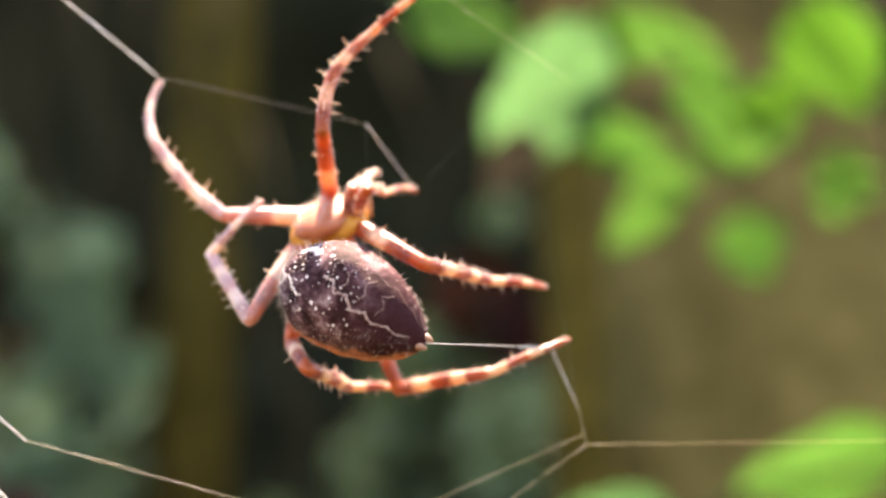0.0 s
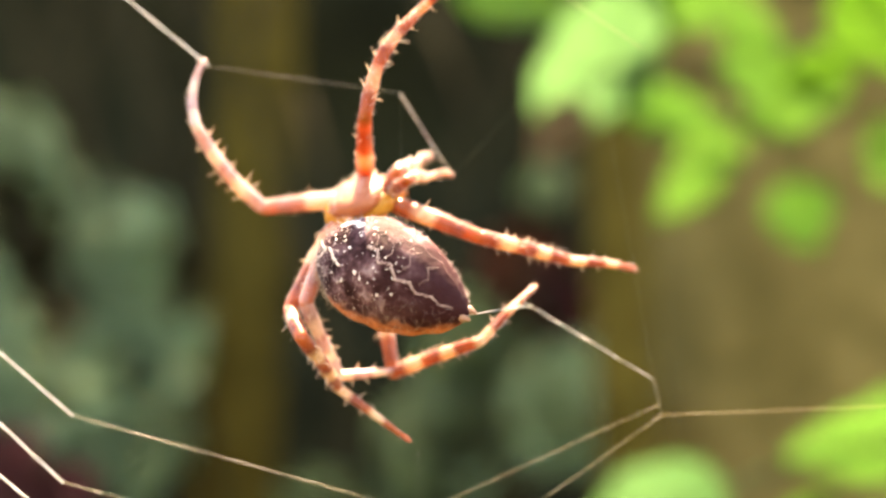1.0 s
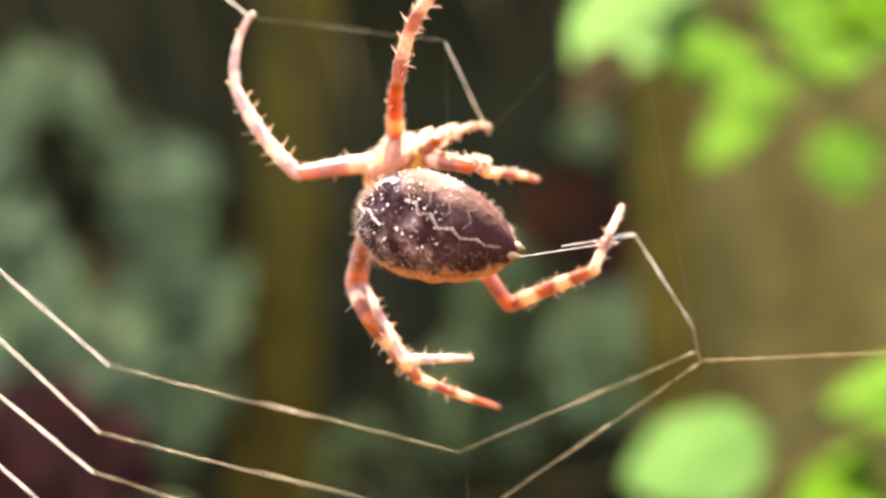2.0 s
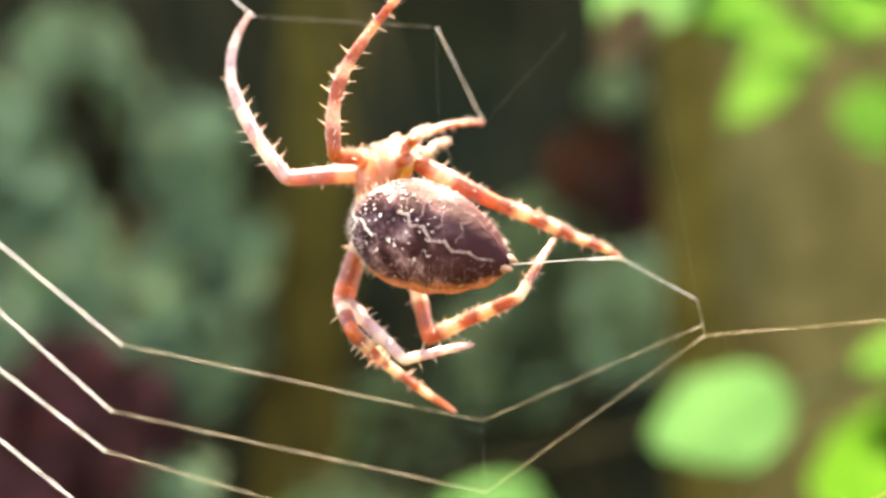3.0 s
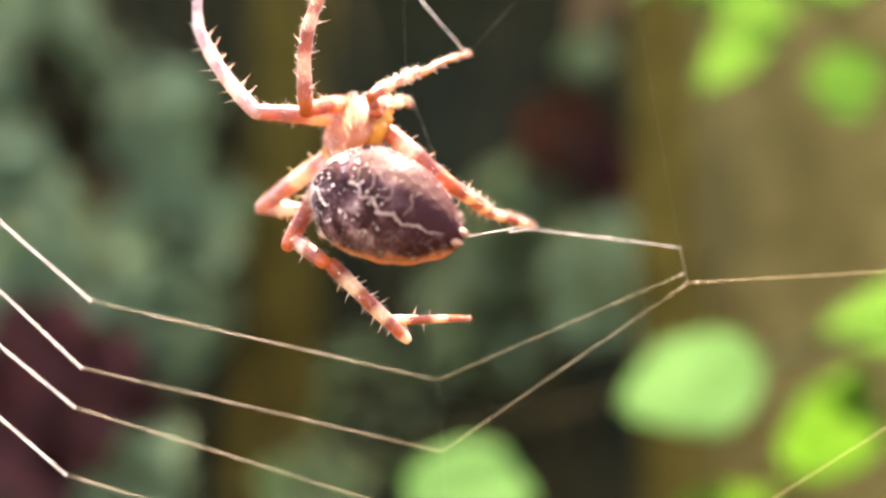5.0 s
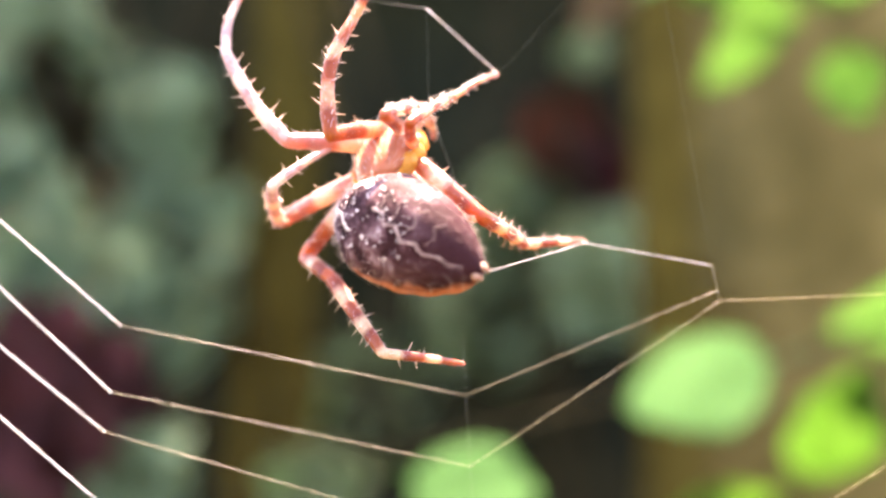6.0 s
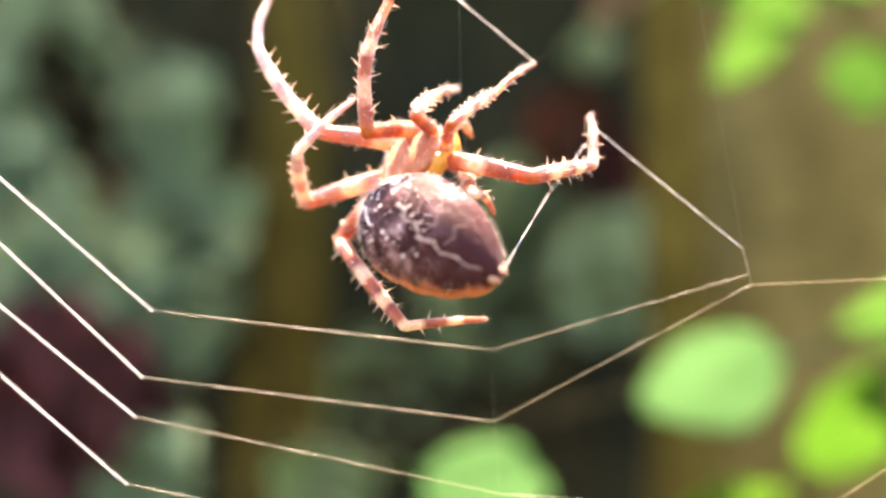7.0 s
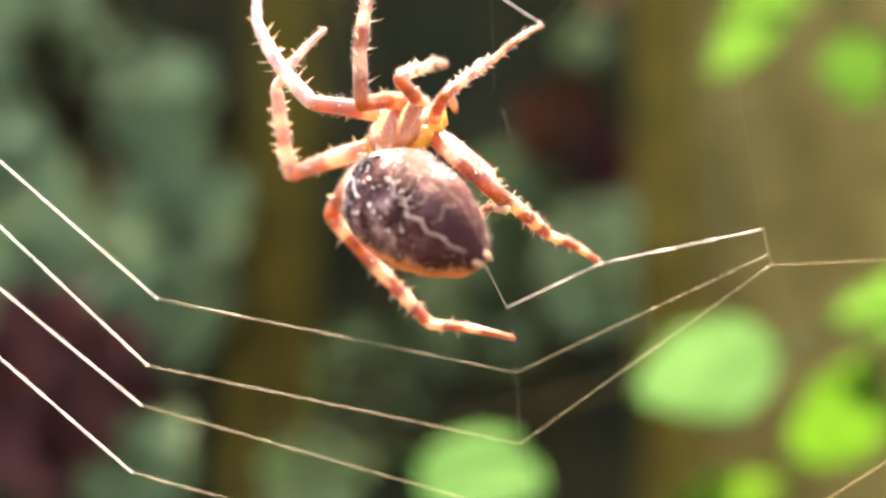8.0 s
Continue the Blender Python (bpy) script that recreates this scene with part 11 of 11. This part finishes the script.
    walk(threads[39], [
        (0, pose(0.00206, 0.00000, 0.01914, -178.2, -0.0, -90.0)), (0.2, pose(0.00146, 0.00000, 0.01790, -178.2, -0.0, -90.0)), (0.4, pose(0.00161, 0.00000, 0.01892, -178.4, -0.0, -90.0)),
        (0.5, pose(0.00240, -0.00000, 0.01889, -178.5, 0.0, -90.0)), (0.7, pose(0.00333, 0.00000, 0.01899, -178.6, -0.0, -90.0)), (1, pose(0.00082, 0.00000, 0.01897, -178.5, -0.0, -90.0)),
        (1.2, pose(-0.00070, 0.00000, 0.01966, -178.4, -0.0, -90.0)), (1.5, pose(0.00041, 0.00000, 0.01839, -178.5, -0.0, -90.0)), (1.7, pose(0.00208, 0.00000, 0.01890, -178.6, -0.0, -90.0)),
        (2.8, pose(0.00077, 0.00000, 0.01908, -178.7, -0.0, -90.0)), (3, pose(-0.00002, 0.00000, 0.01737, -178.6, -0.0, -90.0)), (3.2, pose(-0.00078, 0.00000, 0.01823, -178.6, -0.0, -90.0)),
        (3.5, pose(0.00016, 0.00000, 0.01751, -178.7, -0.0, -90.0)), (3.7, pose(0.00152, 0.00000, 0.01783, -178.7, -0.0, -90.0)), (4, pose(-0.00039, 0.00000, 0.01802, -178.6, -0.0, -90.0)),
        (4.2, pose(-0.00105, 0.00000, 0.01767, -178.6, -0.0, -90.0)), (4.5, pose(-0.00058, 0.00000, 0.01802, -178.6, -0.0, -90.0)), (4.7, pose(-0.00034, 0.00000, 0.01815, -178.6, -0.0, -90.0)),
        (5.8, pose(-0.00082, 0.00000, 0.01703, -178.7, -0.0, -90.0)), (6, pose(-0.00085, 0.00000, 0.01700, -178.7, -0.0, -90.0)), (6.5, pose(-0.00160, 0.00000, 0.01681, -178.7, -0.0, -90.0)),
        (6.8, pose(-0.00112, 0.00000, 0.01659, -178.7, -0.0, -90.0)), (7, pose(-0.00095, 0.00000, 0.01648, -178.7, -0.0, -90.0)), (7.2, pose(-0.00069, 0.00000, 0.01636, -178.7, -0.0, -90.0)),
        (7.5, pose(0.00030, 0.00000, 0.01637, -178.7, -0.0, -90.0)), (7.8, pose(0.00174, 0.00000, 0.01508, -178.6, -0.0, -90.0)), (8, pose(0.00006, 0.00000, 0.01590, -178.6, -0.0, -90.0))])
    walk(threads[40], [
        (0, pose(0.00430, 0.00000, 0.00639, 21.0, -0.0, -90.0)), (0.2, pose(0.00368, 0.00000, 0.00521, 21.0, -0.0, -90.0)), (0.4, pose(0.00381, 0.00000, 0.00620, 20.9, -0.0, -90.0)),
        (0.5, pose(0.00457, 0.00000, 0.00617, 20.8, -0.0, -90.0)), (0.7, pose(0.00547, 0.00000, 0.00627, 20.7, -0.0, -90.0)), (1, pose(0.00299, 0.00000, 0.00629, 20.8, -0.0, -90.0)),
        (1.2, pose(0.00149, 0.00000, 0.00698, 20.9, -0.0, -90.0)), (1.5, pose(0.00256, 0.00000, 0.00578, 20.8, -0.0, -90.0)), (1.7, pose(0.00419, 0.00000, 0.00631, 20.6, -0.0, -90.0)),
        (2.8, pose(0.00286, 0.00000, 0.00668, 20.7, -0.0, -90.0)), (3, pose(0.00208, 0.00000, 0.00502, 20.7, -0.0, -90.0)), (3.2, pose(0.00132, 0.00000, 0.00589, 20.7, -0.0, -90.0)),
        (3.5, pose(0.00225, 0.00000, 0.00521, 20.7, -0.0, -90.0)), (3.7, pose(0.00360, 0.00000, 0.00555, 20.7, -0.0, -90.0)), (4, pose(0.00169, 0.00000, 0.00577, 20.8, -0.0, -90.0)),
        (4.2, pose(0.00103, 0.00000, 0.00545, 20.8, -0.0, -90.0)), (4.5, pose(0.00149, 0.00000, 0.00585, 20.8, -0.0, -90.0)), (4.7, pose(0.00173, 0.00000, 0.00600, 20.8, -0.0, -90.0)),
        (5.8, pose(0.00124, 0.00000, 0.00498, 20.8, -0.0, -90.0)), (6, pose(0.00120, 0.00000, 0.00496, 20.8, -0.0, -90.0)), (6.5, pose(0.00017, 0.00000, 0.00481, 20.8, -0.0, -90.0)),
        (6.8, pose(-0.00016, 0.00000, 0.00477, 9.4, -0.0, -90.0)), (7, pose(-0.00047, 0.00000, 0.00471, 2.1, -0.0, -90.0)), (7.2, pose(0.00020, 0.00000, 0.00464, 12.4, -0.0, -90.0)),
        (7.5, pose(0.00139, 0.00000, 0.00464, 31.0, -0.0, -90.0)), (7.8, pose(0.00158, 0.00000, 0.00399, 20.1, -0.0, -90.0)), (8, pose(0.00193, 0.00000, 0.00362, 14.8, -0.0, -90.0))])
    walk(threads[41], [
        (0, pose(0.01561, 0.00000, 0.00267, 91.4, -1.6, -40.6)), (0.2, pose(0.01649, 0.00000, 0.00190, 92.1, -2.2, -43.1)), (0.4, pose(0.01682, 0.00000, 0.00216, 90.1, -0.1, -44.1)),
        (0.5, pose(0.01681, 0.00000, 0.00036, 83.4, 7.2, -42.5)), (0.7, pose(0.01376, 0.00000, 0.00127, 83.6, 10.6, -31.2)), (1, pose(0.01025, 0.00000, 0.00340, 96.5, -13.4, -26.3)),
        (1.2, pose(0.01136, 0.00000, 0.00544, 100.1, -14.4, -35.4)), (1.5, pose(0.01398, 0.00000, 0.00449, 100.5, -12.2, -41.4)), (1.7, pose(0.01634, 0.00000, 0.00542, 100.5, -11.0, -44.1)),
        (2.8, pose(0.01212, 0.00000, 0.00159, 88.9, 1.9, -29.5)), (3, pose(0.01304, 0.00000, 0.00083, 93.0, -4.0, -36.3)), (3.2, pose(0.01128, 0.00000, 0.00334, 100.0, -14.9, -34.6)),
        (3.5, pose(0.01123, 0.00000, 0.00255, 100.2, -17.5, -31.0)), (3.7, pose(0.01289, 0.00000, 0.00386, 101.9, -17.3, -35.5)), (4, pose(0.01150, 0.00000, 0.00180, 95.0, -7.8, -33.0)),
        (4.2, pose(0.00928, 0.00000, -0.00038, 87.2, 5.7, -26.2)), (4.5, pose(0.00774, 0.00000, 0.00011, 90.1, -0.2, -17.7)), (4.7, pose(0.00797, 0.00000, 0.00047, 92.2, -6.3, -19.5)),
        (5.8, pose(0.01008, 0.00000, 0.00048, 96.6, -11.1, -31.0)), (6, pose(0.01016, 0.00000, 0.00062, 97.4, -11.9, -32.2)), (6.5, pose(0.00989, 0.00000, 0.00099, 99.9, -14.6, -34.7)),
        (6.8, pose(0.00976, 0.00000, 0.00430, 114.9, -28.9, -43.8)), (7, pose(0.00859, 0.00000, 0.00745, 143.5, -0.0, -90.0)), (7.2, pose(0.00875, 0.00000, 0.00351, 124.8, -0.0, -90.0)),
        (7.5, pose(0.01024, 0.00000, 0.00249, 107.6, -22.9, -39.3)), (7.8, pose(0.01062, 0.00000, -0.00159, 111.2, -0.0, -90.0)), (8, pose(0.00764, 0.00000, -0.00286, 115.3, -0.0, -90.0))])
    walk(threads[42], [
        (0, pose(0.01541, 0.00000, 0.00275, 91.7, -2.0, -40.0)), (0.2, pose(0.01637, 0.00000, 0.00195, 92.2, -2.4, -42.7)), (0.4, pose(0.01670, 0.00000, 0.00220, 90.2, -0.2, -43.8)),
        (0.5, pose(0.01669, 0.00000, 0.00040, 83.5, 7.2, -42.1)), (0.7, pose(0.01364, 0.00000, 0.00131, 83.8, 10.6, -30.7)), (1, pose(0.01013, 0.00000, 0.00344, 96.8, -14.2, -25.9)),
        (1.2, pose(0.01124, 0.00000, 0.00552, 100.5, -15.2, -35.2)), (1.5, pose(0.01386, 0.00000, 0.00457, 100.9, -12.7, -41.2)), (1.7, pose(0.01622, 0.00000, 0.00550, 100.9, -11.5, -43.9)),
        (2.8, pose(0.01200, 0.00000, 0.00167, 89.3, 1.3, -29.0)), (3, pose(0.01292, 0.00000, 0.00091, 93.3, -4.6, -36.0)), (3.2, pose(0.01116, 0.00000, 0.00338, 100.3, -15.4, -34.3)),
        (3.5, pose(0.01107, 0.00000, 0.00259, 100.5, -18.3, -30.6)), (3.7, pose(0.01273, 0.00000, 0.00390, 102.2, -18.0, -35.1)), (4, pose(0.01134, 0.00000, 0.00184, 95.2, -8.2, -32.5)),
        (4.2, pose(0.00912, 0.00000, -0.00034, 87.4, 5.5, -25.5)), (4.5, pose(0.00758, 0.00000, 0.00015, 90.2, -0.8, -17.0)), (4.7, pose(0.00781, 0.00000, 0.00051, 92.4, -7.1, -18.9)),
        (5.8, pose(0.00914, 0.00000, 0.00020, 95.7, -11.0, -27.5)), (6, pose(0.00902, 0.00000, 0.00023, 96.1, -11.6, -28.0)), (6.5, pose(0.00843, 0.00000, 0.00048, 98.4, -15.0, -29.6)),
        (6.8, pose(0.00685, 0.00000, 0.00159, 106.0, -30.4, -29.5)), (7, pose(0.00525, 0.00000, 0.00294, -36.5, -0.0, -90.0)), (7.2, pose(0.00515, 0.00000, 0.00100, -55.2, -0.0, -90.0)),
        (7.5, pose(0.00781, 0.00000, 0.00116, 104.3, -24.9, -31.1)), (7.8, pose(0.00198, 0.00000, -0.00495, -68.8, -0.0, -90.0)), (8, pose(0.00111, 0.00000, -0.00594, -64.7, -0.0, -90.0))])
# </motions>


motions()
